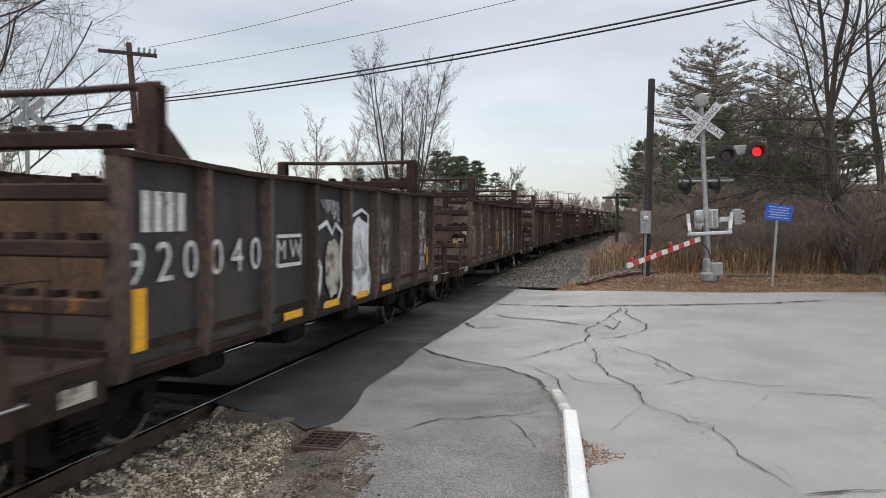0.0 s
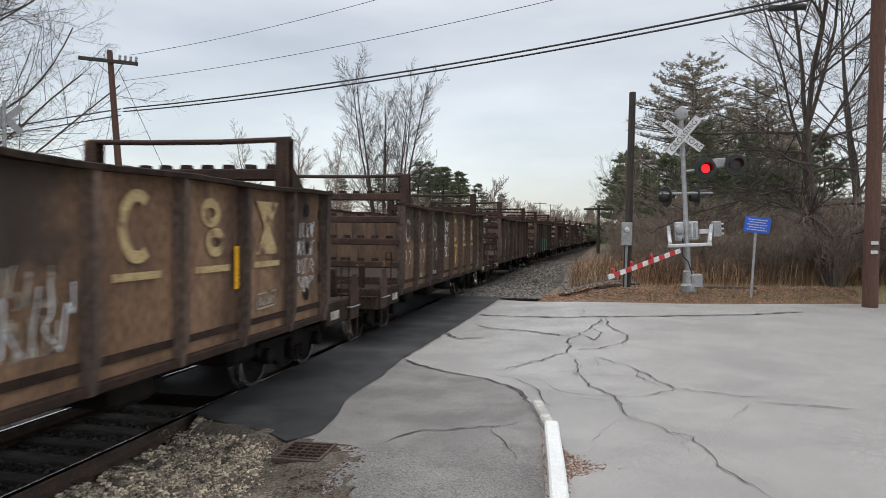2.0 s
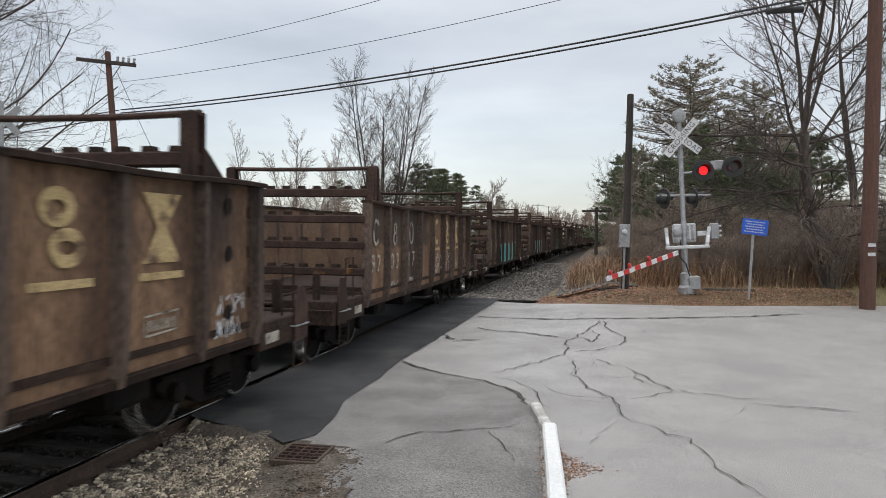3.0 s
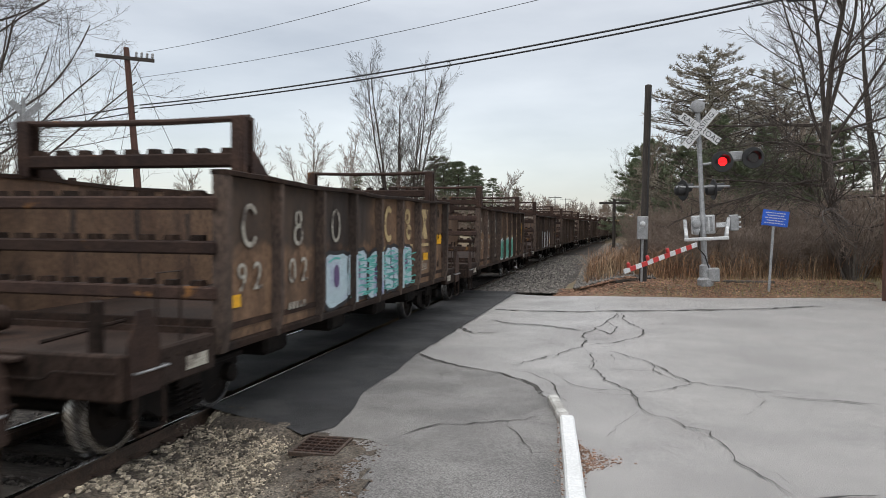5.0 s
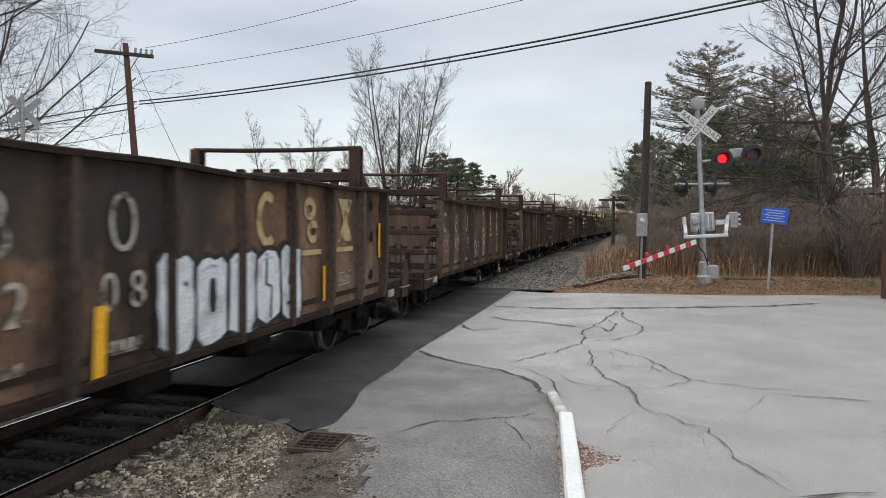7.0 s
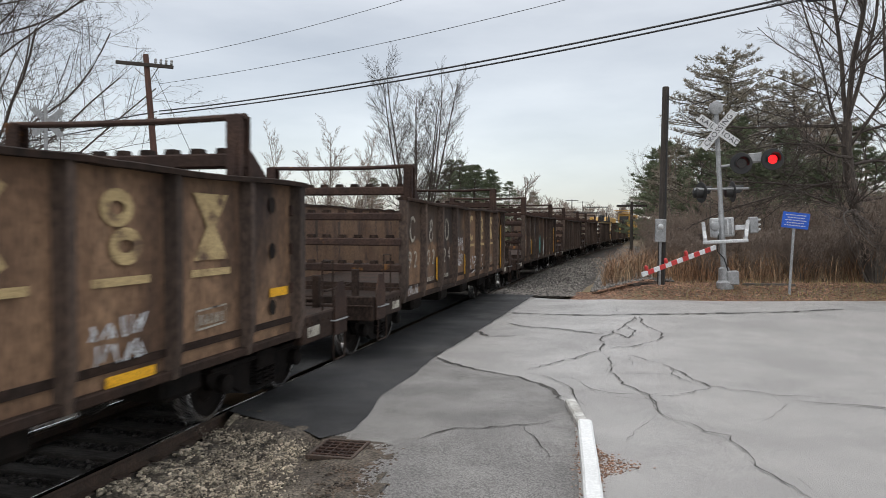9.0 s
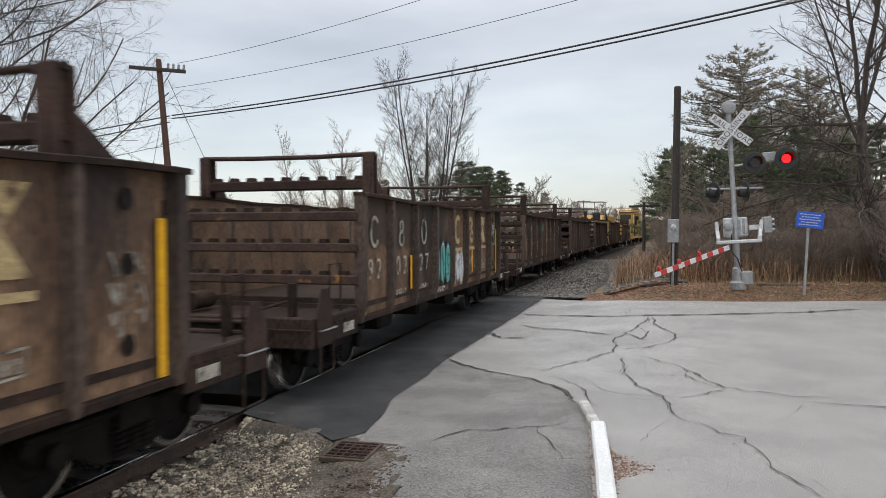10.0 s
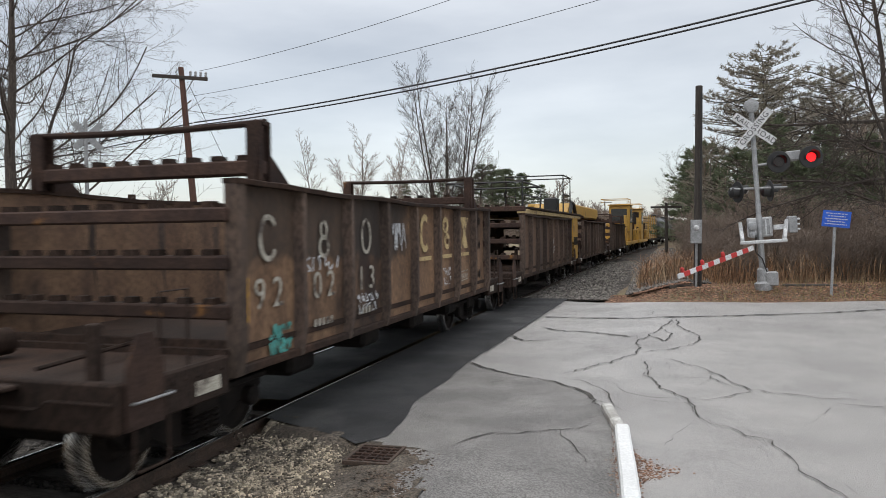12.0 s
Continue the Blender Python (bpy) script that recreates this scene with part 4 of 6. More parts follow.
def block(car, rng, u0, u1, v0, v1, fill, edge, n=4, hole=None, sq=0.9, halo=None):
    """A band of fat rounded shapes with outlines and small openings."""
    w = (u1 - u0) / n
    out, inn, holes, glint = [], [], [], []
    for k in range(n):
        u, v = u0 + w * (k + 0.5), (v0 + v1) / 2 + rng.uniform(-0.06, 0.06)
        a, b = w * rng.uniform(0.43, 0.5), (v1 - v0) * rng.uniform(0.44, 0.54)
        st = rng.getstate()
        out.append(blob(rng, u, v, a + 0.05, b + 0.05, sq=sq))
        rng.setstate(st)
        inn.append(blob(rng, u, v, a - 0.01, b - 0.01, sq=sq))
        kind = (k * 2 + int(rng.random() * 3)) % 4
        if kind == 0:
            holes.append(blob(rng, u, v + b * 0.15, a * 0.24, b * 0.42))
        elif kind == 1:
            holes += stroke([(u + a * 0.6, v + b * 0.35), (u - a * 0.1, v + b * 0.5), (u - a * 0.35, v), (u + a * 0.3, v - b * 0.15), (u + a * 0.25, v - b * 0.5), (u - a * 0.5, v - b * 0.55)], 0.045)
        elif kind == 2:
            holes += stroke([(u - a * 0.2, v + b * 0.95), (u - a * 0.25, v + b * 0.1), (u + a * 0.2, v), (u + a * 0.15, v - b * 0.9)], 0.05)
        else:
            holes.append(blob(rng, u + a * 0.1, v + b * 0.42, a * 0.3, b * 0.16))
            holes += stroke([(u - a * 0.05, v - b * 0.1), (u - a * 0.1, v - b * 0.97)], 0.06)
        glint += stroke([(u - a * 0.7, v + b * 0.7), (u - a * 0.2, v + b * 0.85), (u + a * 0.3, v + b * 0.8)], 0.03)
    g = part("graffiti", flat(out, 0.002), edge, car)
    for k, poly in enumerate(inn):
        part("fill", flat([poly], 0.005 + 0.0008 * k), fill, g)
    part("detail", flat(holes, 0.011), hole or edge, g)
    for y in RIBS:
        if u0 + 0.1 < y < u1 - 0.1:
            part("painted_rib_face", Mesh().box(HALF + 0.008, HALF + 0.013, y - 0.045, y + 0.045, v0 + 0.03, v1 - 0.03), fill, g)
    if halo:
        part("highlight", flat(glint, 0.013), halo, g)


def yellow(car, u, v, a, b, lean=0.0):
    part("reflector_stripe", flat([rect(u, v, a, b, lean)], 0.004), AMBER, car)


def old_marks(car, digits, rng, csx=True):
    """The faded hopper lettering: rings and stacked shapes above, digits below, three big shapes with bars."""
    cen = [(a + b) / 2 for a, b in zip(RIBS, RIBS[1:])]
    part("faded_mark", ring(cen[0], 2.17, 0.19, 0.25, 0.06, gap=2), LETTERG, car)
    mb = ring(cen[1], 2.26, 0.10, 0.12, 0.045)
    mb.add(*(lambda q: (q.v, q.f))(ring(cen[1], 2.05, 0.14, 0.14, 0.05)))
    part("faded_mark", mb, LETTERG, car)
    part("faded_mark", ring(cen[2], 2.17, 0.17, 0.25, 0.05), LETTERG, car)
    for c, d in zip(cen, digits):
        if d:
            write(car, "car_number", " ".join(d), 0.46, c, 1.58, LETTERG)
    if csx:
        part("faded_mark", ring(cen[4], 2.2, 0.27, 0.33, 0.11, gap=3), LETTERT, car)
        for du, v in ((-0.05, 2.35), (0.05, 2.04)):
            part("faded_mark", ring(cen[5] + du, v, 0.19, 0.155, 0.1), LETTERT, car)
        x = cen[6]
        part("faded_mark", flat([[(x - 0.3, 2.52), (x + 0.3, 2.52), (x + 0.07, 2.2), (x + 0.3, 1.88), (x - 0.3, 1.88), (x - 0.07, 2.2)]]), LETTERT, car)
        for k in (4, 5, 6):
            part("faded_mark", flat([rect(cen[k], 1.76, 0.34, 0.035)]), LETTERT, car)
    part("data_panel", flat(stroke([(cen[6] - 0.25, 1.22), (cen[6] + 0.25, 1.24), (cen[6] + 0.25, 1.42), (cen[6] - 0.25, 1.4), (cen[6] - 0.25, 1.22)], 0.02) + [rect(cen[6] + k * 0.09, 1.31, 0.02, 0.05) for k in (-2, -1, 0, 1, 2)]), LETTERG, car)
    for k in (1, 2):
        part("small_stencil", flat([rect(cen[k] - 0.25 + i * 0.11, 1.15, 0.03, 0.045) for i in range(5)]), LETTERG, car)
    for z in (2.45, 1.93, 1.28):
        part("vent_hole", flat([[(cen[7] + 0.075 * math.cos(i), z + 0.095 * math.sin(i)) for i in [j * 0.7 for j in range(9)]]], 0.004), UNDER, car)


def mark_cars():
    rng = random.Random(5)
    c = [(a + b) / 2 for a, b in zip(RIBS, RIBS[1:])]
    car = CARS[-1]
    tagged(car, "black open-ended gondola with white numbers and white graffiti")
    for o in car.children:
        if o.name.startswith("side"):
            set_mat(o, BLACKCAR)
    part("white_mark", flat([rect(c[0] - 0.24 + k * 0.17, 2.25, 0.06, 0.18) for k in range(4)]), LETTERW, car)
    write(car, "car_number", "9 2 0", 0.52, c[0] + 0.02, 1.78, LETTERW)
    write(car, "car_number", "0 4 0", 0.52, c[1] + 0.02, 1.78, LETTERW)
    part("white_mark", flat(stroke([(c[2] - 0.33, 1.62), (c[2] + 0.33, 1.62), (c[2] + 0.33, 1.98), (c[2] - 0.33, 1.98), (c[2] - 0.33, 1.62)], 0.05)), LETTERW, car)
    write(car, "mark", "M W", 0.34, c[2], 1.8, LETTERW)
    yellow(car, 0.42, 1.32, 0.12, 0.27)
    for k in (2, 3, 4, 5):
        yellow(car, c[k] + 0.1, 0.97, 0.26, 0.06)
    left_loop = [(c[3] - 0.5, 1.75), (c[3] - 0.42, 2.05), (c[3] - 0.1, 2.15), (c[3] + 0.1, 1.98), (c[3] + 0.22, 2.12), (c[3] + 0.48, 2.0), (c[3] + 0.42, 1.6), (c[3] + 0.46, 1.2), (c[3] + 0.3, 0.98), (c[3] - 0.2, 0.97)]
    part("graffiti", flat(stroke(left_loop, 0.07), 0.003), SPRAYW, car)
    part("graffiti", flat(stroke([(c[3] - 0.5, 1.75), (c[3] - 0.3, 1.5), (c[3] - 0.36, 1.2), (c[3] - 0.5, 0.97)], 0.07), 0.003), SPRAYW, car)
    part("graffiti", flat([blob(rng, c[3] + 0.12, 1.5, 0.26, 0.42)], 0.002), LETTERG, car)
    part("graffiti", flat([blob(rng, c[4], 1.72, 0.36, 0.5, sq=0.6)], 0.002), SPRAYW, car)
    part("graffiti", flat([blob(rng, c[4] - 0.05, 1.2, 0.44, 0.22, sq=0.7)], 0.002), SPRAYW, car)
    part("graffiti", flat(stroke([(c[4] - 0.35, 2.25), (c[4] + 0.05, 2.34), (c[4] + 0.36, 2.26), (c[4] + 0.33, 1.5), (c[4] + 0.46, 1.2), (c[4] + 0.4, 0.96)], 0.06), 0.006), SPRAYW, car)
    part("graffiti", flat(stroke(curve(rng, c[4] - 0.3, c[4] + 0.2, 1.3, 2.0, 3), 0.03), 0.007), LETTERG, car)
    tag(car, rng, c[3] - 0.3, c[3] + 0.4, 2.1, 2.5, lines=1)
    tag(car, rng, c[5] - 0.3, c[5] + 0.3, 1.2, 2.3, LETTERG, 3)
    tag(car, rng, c[6] - 0.4, c[6] + 0.4, 1.3, 1.6, LETTERG, 1)
    tag(car, rng, c[7] - 0.3, c[7] + 0.3, 1.1, 2.4, SPRAYW, 4)
    yellow(car, c[7] + 0.42, 1.4, 0.05, 0.2)
    for v, n in ((2.12, 6), (1.9, 6)):
        part("faded_wording", flat([rect(c[6] - 0.3 + i * 0.13, v, 0.045, 0.07) for i in range(n)]), FADEDRED, car)

    def old(k, digits, **kw):
        old_marks(CARS[k], digits, rng, **kw)
        return CARS[k]

    car = old(0, ("92", "02", "31"))
    tag(car, rng, c[2] - 0.45, c[2] + 0.5, 0.95, 1.35, lines=2, loops=5)
    tag(car, rng, c[3] - 0.4, c[3] + 0.4, 1.5, 2.2)
    tag(car, rng, c[4] - 0.4, c[6] + 0.4, 1.0, 1.8, lines=2, loops=9, t=0.05)
    yellow(car, 0.36, 1.9, 0.05, 0.25)
    yellow(car, c[3] + 0.5, 1.5, 0.04, 0.3)
    car = old(1, ("92", "02", "13"))
    yellow(car, 0.34, 1.62, 0.05, 0.55, 0.03)
    tag(car, rng, c[1] - 0.45, c[1] + 0.45, 0.95, 1.45, lines=3, loops=5)
    tag(car, rng, c[3] - 0.4, c[3] + 0.35, 1.2, 1.95, LETTERG)
    tag(car, rng, c[7] - 0.35, c[7] + 0.35, 1.3, 2.3, lines=4)
    car = old(2, ("92", "02", "10"))
    yellow(car, 0.36, 1.45, 0.07, 0.55, 0.03)
    yellow(car, c[2] - 0.48, 1.5, 0.03, 0.22)
    yellow(car, c[4] + 0.1, 1.5, 0.05, 0.25, 0.04)
    tag(car, rng, c[3] - 0.4, c[3] + 0.4, 1.45, 2.45, lines=3, loops=5, t=0.035)
    tag(car, rng, c[7] - 0.35, c[7] + 0.35, 1.0, 1.5, lines=2)
    car = old(3, ("92", "02", "17"))
    yellow(car, 0.36, 1.5, 0.06, 0.5)
    tag(car, rng, c[4] - 0.4, c[5] + 0.4, 1.1, 1.7)
    car = old(4, ("92", "02", "04"))
    tagged(car, "rusty gondola with a large teal block graffiti on its side")
    block(car, rng, c[2] + 0.3, c[5] + 0.5, 0.92, 1.78, SPRAYT, SPRAYV, 4, SPRAYV, sq=1.0, halo=SPRAYW)
    tag(car, rng, c[6] - 0.4, c[6] + 0.4, 1.5, 1.9)
    car = old(5, ("92", "02", "20"))
    tagged(car, "rusty gondola with a pale blue and teal graffiti band")
    block(car, rng, c[2] - 0.45, c[5] + 0.3, 0.95, 1.75, SPRAYB, SPRAYK, 5, SPRAYV, halo=SPRAYT)
    for k in range(6):
        part("graffiti", flat(stroke(curve(rng, c[3] - 0.4, c[5] + 0.3, 1.0 + k * 0.11, 1.12 + k * 0.11, 5), 0.025), 0.015), SPRAYT, car)
    yellow(car, 0.4, 1.35, 0.18, 0.07)
    yellow(car, c[6] + 0.1, 1.5, 0.2, 0.08)
    yellow(car, c[7] + 0.1, 1.85, 0.22, 0.11)
    car = old(6, ("92", "02", "23"))
    tagged(car, "rusty gondola with a green and grey graffiti band")
    yellow(car, 0.36, 1.5, 0.06, 0.55)
    block(car, rng, c[3] - 0.1, c[5] + 0.45, 0.95, 1.7, SPRAYG, SPRAYW, 4, SPRAYK, halo=SPRAYB)
    car = old(7, ("92", "02", "08"))
    tagged(car, "rusty gondola with big silver-white block graffiti")
    yellow(car, 0.34, 1.6, 0.05, 0.5)
    yellow(car, c[2] - 0.3, 1.2, 0.07, 0.3, 0.02)
    yellow(car, c[5] + 0.45, 1.3, 0.04, 0.25)
    write(car, "stencil", "48600", 0.15, c[2] - 0.02, 1.12, LETTERG)
    block(car, rng, c[2] + 0.42, c[4] + 0.95, 0.93, 1.86, SPRAYW, SPRAYK, 5, SPRAYK, halo=SPRAYB)
    car = old(8, ("92", "02", "19"))
    yellow(car, 0.36, 1.5, 0.06, 0.5)
    tag(car, rng, c[3] - 0.4, c[4] + 0.4, 1.1, 1.7)
    car = old(9, ("92", "02", "16"))
    tag(car, rng, c[3] - 0.4, c[3] + 0.5, 1.9, 2.3, lines=1, t=0.05)
    tag(car, rng, c[5] - 0.4, c[5] + 0.4, 1.1, 1.5, lines=2)
    yellow(car, c[2] - 0.1, 1.0, 0.3, 0.06)
    yellow(car, c[5] + 0.1, 0.97, 0.3, 0.05)
    yellow(car, c[7] + 0.15, 1.45, 0.22, 0.05)
    car = old(10, ("92", "02", "24"))
    yellow(car, 0.38, 1.33, 0.07, 0.3)
    yellow(car, c[1] + 0.45, 1.33, 0.04, 0.25)
    yellow(car, c[3] + 0.5, 1.3, 0.04, 0.25)
    tag(car, rng, c[0] - 0.3, c[0] + 0.4, 0.92, 1.12, lines=1)
    tag(car, rng, c[3] - 0.4, c[3] + 0.4, 1.25, 2.0, lines=2)
    tag(car, rng, c[4] - 0.4, c[5] + 0.4, 1.0, 1.5, lines=2)
    car = old(11, ("92", "02", "27"))
    tagged(car, "rusty gondola with teal and white bubble graffiti")
    yellow(car, 0.36, 1.45, 0.06, 0.6)
    yellow(car, c[1] + 0.5, 1.45, 0.05, 0.3)
    yellow(car, c[5] + 0.1, 1.45, 0.05, 0.28)
    block(car, rng, c[3] - 0.55, c[3] + 0.6, 1.1, 1.95, SPRAYT, SPRAYK, 3, SPRAYK, sq=0.2, halo=SPRAYW)
    block(car, rng, c[4] - 0.5, c[4] + 0.45, 1.05, 1.7, SPRAYW, LETTERG, 3, LETTERG, sq=0.2)
    tag(car, rng, c[5] - 0.45, c[5] + 0.4, 1.25, 1.6, lines=1)
    tag(car, rng, c[3] - 0.5, c[3] + 0.3, 0.92, 1.05, lines=1, t=0.022, loops=5)
    tag(car, rng, c[7] - 0.35, c[7] + 0.35, 1.75, 2.4, lines=3)
    car = old(12, ("92", "02", "03"))
    yellow(car, 0.36, 1.45, 0.06, 0.55)
    yellow(car, c[2] - 0.5, 1.3, 0.035, 0.15)
    yellow(car, c[1] - 0.05, 1.3, 0.1, 0.06)
    tag(car, rng, c[3] - 0.5, c[3] + 0.5, 2.1, 2.5, SPRAYT, 1, 0.05)
    tag(car, rng, c[3] - 0.4, c[3] + 0.4, 1.1, 1.5, SPRAYW, 2)
    tag(car, rng, c[4] - 0.4, c[4] + 0.3, 1.6, 1.9, SPRAYW, 1)
    write(car, "stencil", "MW", 0.2, c[3] - 0.36, 1.5, LETTERG)
    write(car, "stencil", "MW", 0.2, c[3] - 0.36, 1.14, LETTERG)
    write(car, "stencil", "CO 2-87", 0.17, c[3] - 0.2, 0.97, LETTERG)
    tag(car, rng, c[7] - 0.4, c[7] + 0.4, 1.7, 2.4, SPRAYW, 3)
    car = old(13, ("92", "02", "13"))
    yellow(car, 0.34, 1.55, 0.06, 0.22)
    yellow(car, c[2] - 0.48, 1.75, 0.03, 0.2)
    tag(car, rng, c[0] - 0.1, c[0] + 0.5, 0.92, 1.25, SPRAYT, 2, 0.045)
    tag(car, rng, c[1] - 0.5, c[1] + 0.5, 1.75, 1.95, SPRAYW, 1)
    tag(car, rng, c[2] - 0.4, c[2] + 0.4, 1.1, 1.4, SPRAYW, 2)
    tag(car, rng, c[3] - 0.4, c[3] + 0.4, 1.9, 2.4, SPRAYW, 1)
    tag(car, rng, c[5] - 0.3, c[5] + 0.3, 1.2, 1.55, SPRAYW, 2)
    yellow(CARS[10], c[7] + 0.42, 1.62, 0.06, 0.68)
    tag(CARS[10], rng, c[7] - 0.25, c[7] + 0.3, 1.35, 2.05, LETTERG, 3, 0.016)
    yellow(CARS[11], c[7] + 0.42, 1.6, 0.06, 0.6)
    yellow(CARS[6], c[7] + 0.4, 1.85, 0.05, 0.42)
    yellow(CARS[7], c[7] + 0.42, 1.85, 0.05, 0.3)
    yellow(CARS[12], c[4] - 0.5, 1.5, 0.06, 0.36)
    yellow(CARS[1], c[5] + 0.5, 1.75, 0.05, 0.24)
    tag(CARS[1], rng, c[2] + 0.6, c[3] + 0.5, 1.2, 1.85, SPRAYW, 1, 0.024, 7)
    yellow(CARS[4], c[7] + 0.1, 1.75, 0.12, 0.07)
    for k in (14, 15, 16):
        car = CARS[k]
        for o in car.children:
            if o.name.startswith("side"):
                set_mat(o, BROWNCAR)
        yellow(car, 0.36, 1.55, 0.05, 0.5)
        tag(car, rng, c[4] - 0.4, c[4] + 0.4, 1.4, 2.0)


mark_cars()


# ------------------------------------------------------------------ track machines and tank cars behind
def rail_frame(ob, y0, y1, x, z0, z1, mat=None):
    """A guard frame of tube: two end hoops, side rails at the top and half way."""
    for y in (y0, y1):
        part("hoop", Mesh().tube([(-x, y, z0), (-x, y, z1), (x, y, z1), (x, y, z0)], 0.035, 6), mat or BLACKM, ob)
    for sx in (-x, x):
        for z in (z1, (z0 + z1) / 2):
            part("side_rail", Mesh().tube([(sx, y0, z), (sx, y1, z)], 0.03, 6), mat or BLACKM, ob)


def tie_crane():
    """Yellow crane that rides on top of the gondola sides."""
    ob = thing("tie_crane", "yellow rail-mounted crane standing on the gondola sides", "machine", at=pose(TRACK_X, 0, 0))
    z = TOP + 0.05
    part("deck", Mesh().box(-1.55, 1.55, -12.6, -0.6, z + 0.12, z + 0.2, 0.02), RUST, ob)
    for s in (-1, 1):
        part("runner", Mesh().box(min(s * 1.25, s * 1.5), max(s * 1.25, s * 1.5), -13.2, -0.6, z - 0.03, z + 0.12, 0.02), LETTERT, ob, "faded cream runner beam")
    rail_frame(ob, -12.4, -9.4, 1.25, z + 0.2, z + 1.0)
    rail_frame(ob, -4.2, -2.2, 1.25, z + 0.2, z + 1.8)
    part("seat", Mesh().box(0.3, 0.9, -3.6, -3.0, z + 0.2, z + 0.9, 0.06), BLACKM, ob)
    part("leg", Mesh().box(0.95, 1.5, -3.1, -1.6, 0.95, z + 0.05, 0.04), YELLOW, ob)
    for q in range(3):
        part("leg_panel", Mesh().box(1.5, 1.52, -2.9, -1.8, 1.1 + q * 0.5, 1.45 + q * 0.5, 0.006), UNDER if q == 1 else YELLOW, ob)
    part("boom", Mesh().box(-0.9, 1.2, -1.3, 9.5, z + 0.1, z + 0.72, 0.06), YELLOW, ob)
    part("boom_foot", Mesh().slab([(-2.4, 0.1), (-0.9, 0.1), (-0.9, 0.72), (-1.4, 0.72)], 1.6, lambda u, v, w: (w - 0.5, u, z + v)), YELLOW, ob)
    for s in (-0.35, 0.1):
        part("hydraulic_hose", Mesh().tube([(1.25, -2.2 + s, z), (1.28, -1.8 + s, z + 0.75), (1.24, -0.9 + s, z + 0.7), (1.24, -0.3 + s, z + 0.2)], 0.05, 6), BLACKM, ob)
    return ob


def yellow_machine(name, label, seed):
    rng = random.Random(seed)
    ob = thing(name, label, "machine", "track machines", at=pose(TRACK_X, 0, 0))
    part("deck", Mesh().box(-1.4, 1.4, 0, 11, 0.95, 1.25, 0.03), YELLOW, ob)
    part("cab", Mesh().box(-0.5, 1.35, 3.0, 5.6, 1.25, 4.5, 0.08), YELLOW, ob)
    part("cab_roof", Mesh().box(-0.6, 1.42, 2.85, 5.7, 4.5, 4.6, 0.04), YELLOW, ob)
    rail_frame(ob, 3.0, 5.4, 1.2, 4.6, 5.1, YELLOW)
    part("windscreen", Mesh().box(-0.3, 1.1, 2.95, 3.02, 2.9, 4.2, 0.01), DARKGLASS, ob)
    part("side_window", Mesh().box(1.33, 1.37, 3.3, 5.2, 2.9, 4.2, 0.01), DARKGLASS, ob)
    part("hood", Mesh().box(-1.1, 1.1, 5.8, 10.2, 1.25, 3.0, 0.1), YELLOW, ob)
    part("grille", Mesh().box(1.08, 1.13, 6.3, 9.3, 1.6, 2.6, 0.01), BLACKM, ob)
    for q in range(6):
        y = 0.4 + q * 0.42
        part("tool_arm", Mesh().box(-1.3 + 0.1 * (q % 2), -1.0 + 2.2 * (q % 2), y, y + 0.25, 1.25, 1.9 + rng.uniform(0, 1.0), 0.03), YELLOW, ob)
    for y in (0.1, 2.8):
        part("guard_rail", Mesh().tube([(1.35, y, 1.25), (1.35, y, 2.2), (-1.35, y, 2.2), (-1.35, y, 1.25)], 0.03, 6), YELLOW, ob)
    for q in range(5):
        y = 6.2 + q * 0.85
        part("panel_rib", Mesh().box(1.1, 1.2, y, y + 0.12, 1.25, 3.1, 0.02), RUST, ob)
        part("stanchion", Mesh().tube([(1.38, y, 1.25), (1.38, y, 2.3)], 0.03, 6), YELLOW, ob)
    part("hand_rail", Mesh().tube([(1.38, 5.9, 2.3), (1.38, 10.4, 2.3)], 0.03, 6), YELLOW, ob)
    part("work_head", Mesh().box(-1.0, 1.2, 1.0, 2.6, 0.45, 0.95, 0.05), UNDER, ob)
    for y in (0.6, 1.7, 2.5):
        part("hydraulic_ram", Mesh().tube([(0.9, y, 0.9), (1.1, y + 0.3, 2.6)], 0.06, 8), RUST, ob)
    part("mast_frame", Mesh().box(0.9, 1.15, 2.2, 2.45, 1.25, 3.6, 0.02), YELLOW, ob)
    part("exhaust", Mesh().tube([(0.5, 7.2, 3.0), (0.5, 7.2, 3.7)], 0.08, 8), BLACKM, ob)
    build_truck(ob, 1.5, AXLE)
    build_truck(ob, 9.5, AXLE)
    return ob


def tank_car():
    ob = thing("tank_car", "black cylindrical tank car at the rear of the train", "rail car", "tank cars", at=pose(TRACK_X, 0, 0))
    part("tank", Mesh().lathe([(0.4, 0.6), (0.55, 1.1), (0.9, 1.45), (1.3, 1.55), (14.7, 1.55), (15.1, 1.45), (15.45, 1.1), (15.6, 0.6)], "y", (0, 0, 2.65), 24), TANK, ob, smooth=True)
    part("dome", Mesh().lathe([(0, 0.5), (0.45, 0.5), (0.5, 0.4)], "z", (0, 8, 4.1), 14), TANK, ob, smooth=True)
    part("walkway", Mesh().box(-0.9, 0.9, 6.6, 9.4, 4.15, 4.2), TANK, ob)
    for s in (-1, 1):
        part("hand_rail", Mesh().tube([(s * 0.9, 6.6, 4.2), (s * 0.9, 6.6, 5.0), (s * 0.9, 9.4, 5.0), (s * 0.9, 9.4, 4.2)], 0.03, 6), TANK, ob)
    part("sill", Mesh().box(-0.4, 0.4, -0.4, 16.4, 0.75, 1.1, 0.03), UNDER, ob)
    build_truck(ob, 2.0, AXLE)
    build_truck(ob, 14.0, AXLE)
    return ob


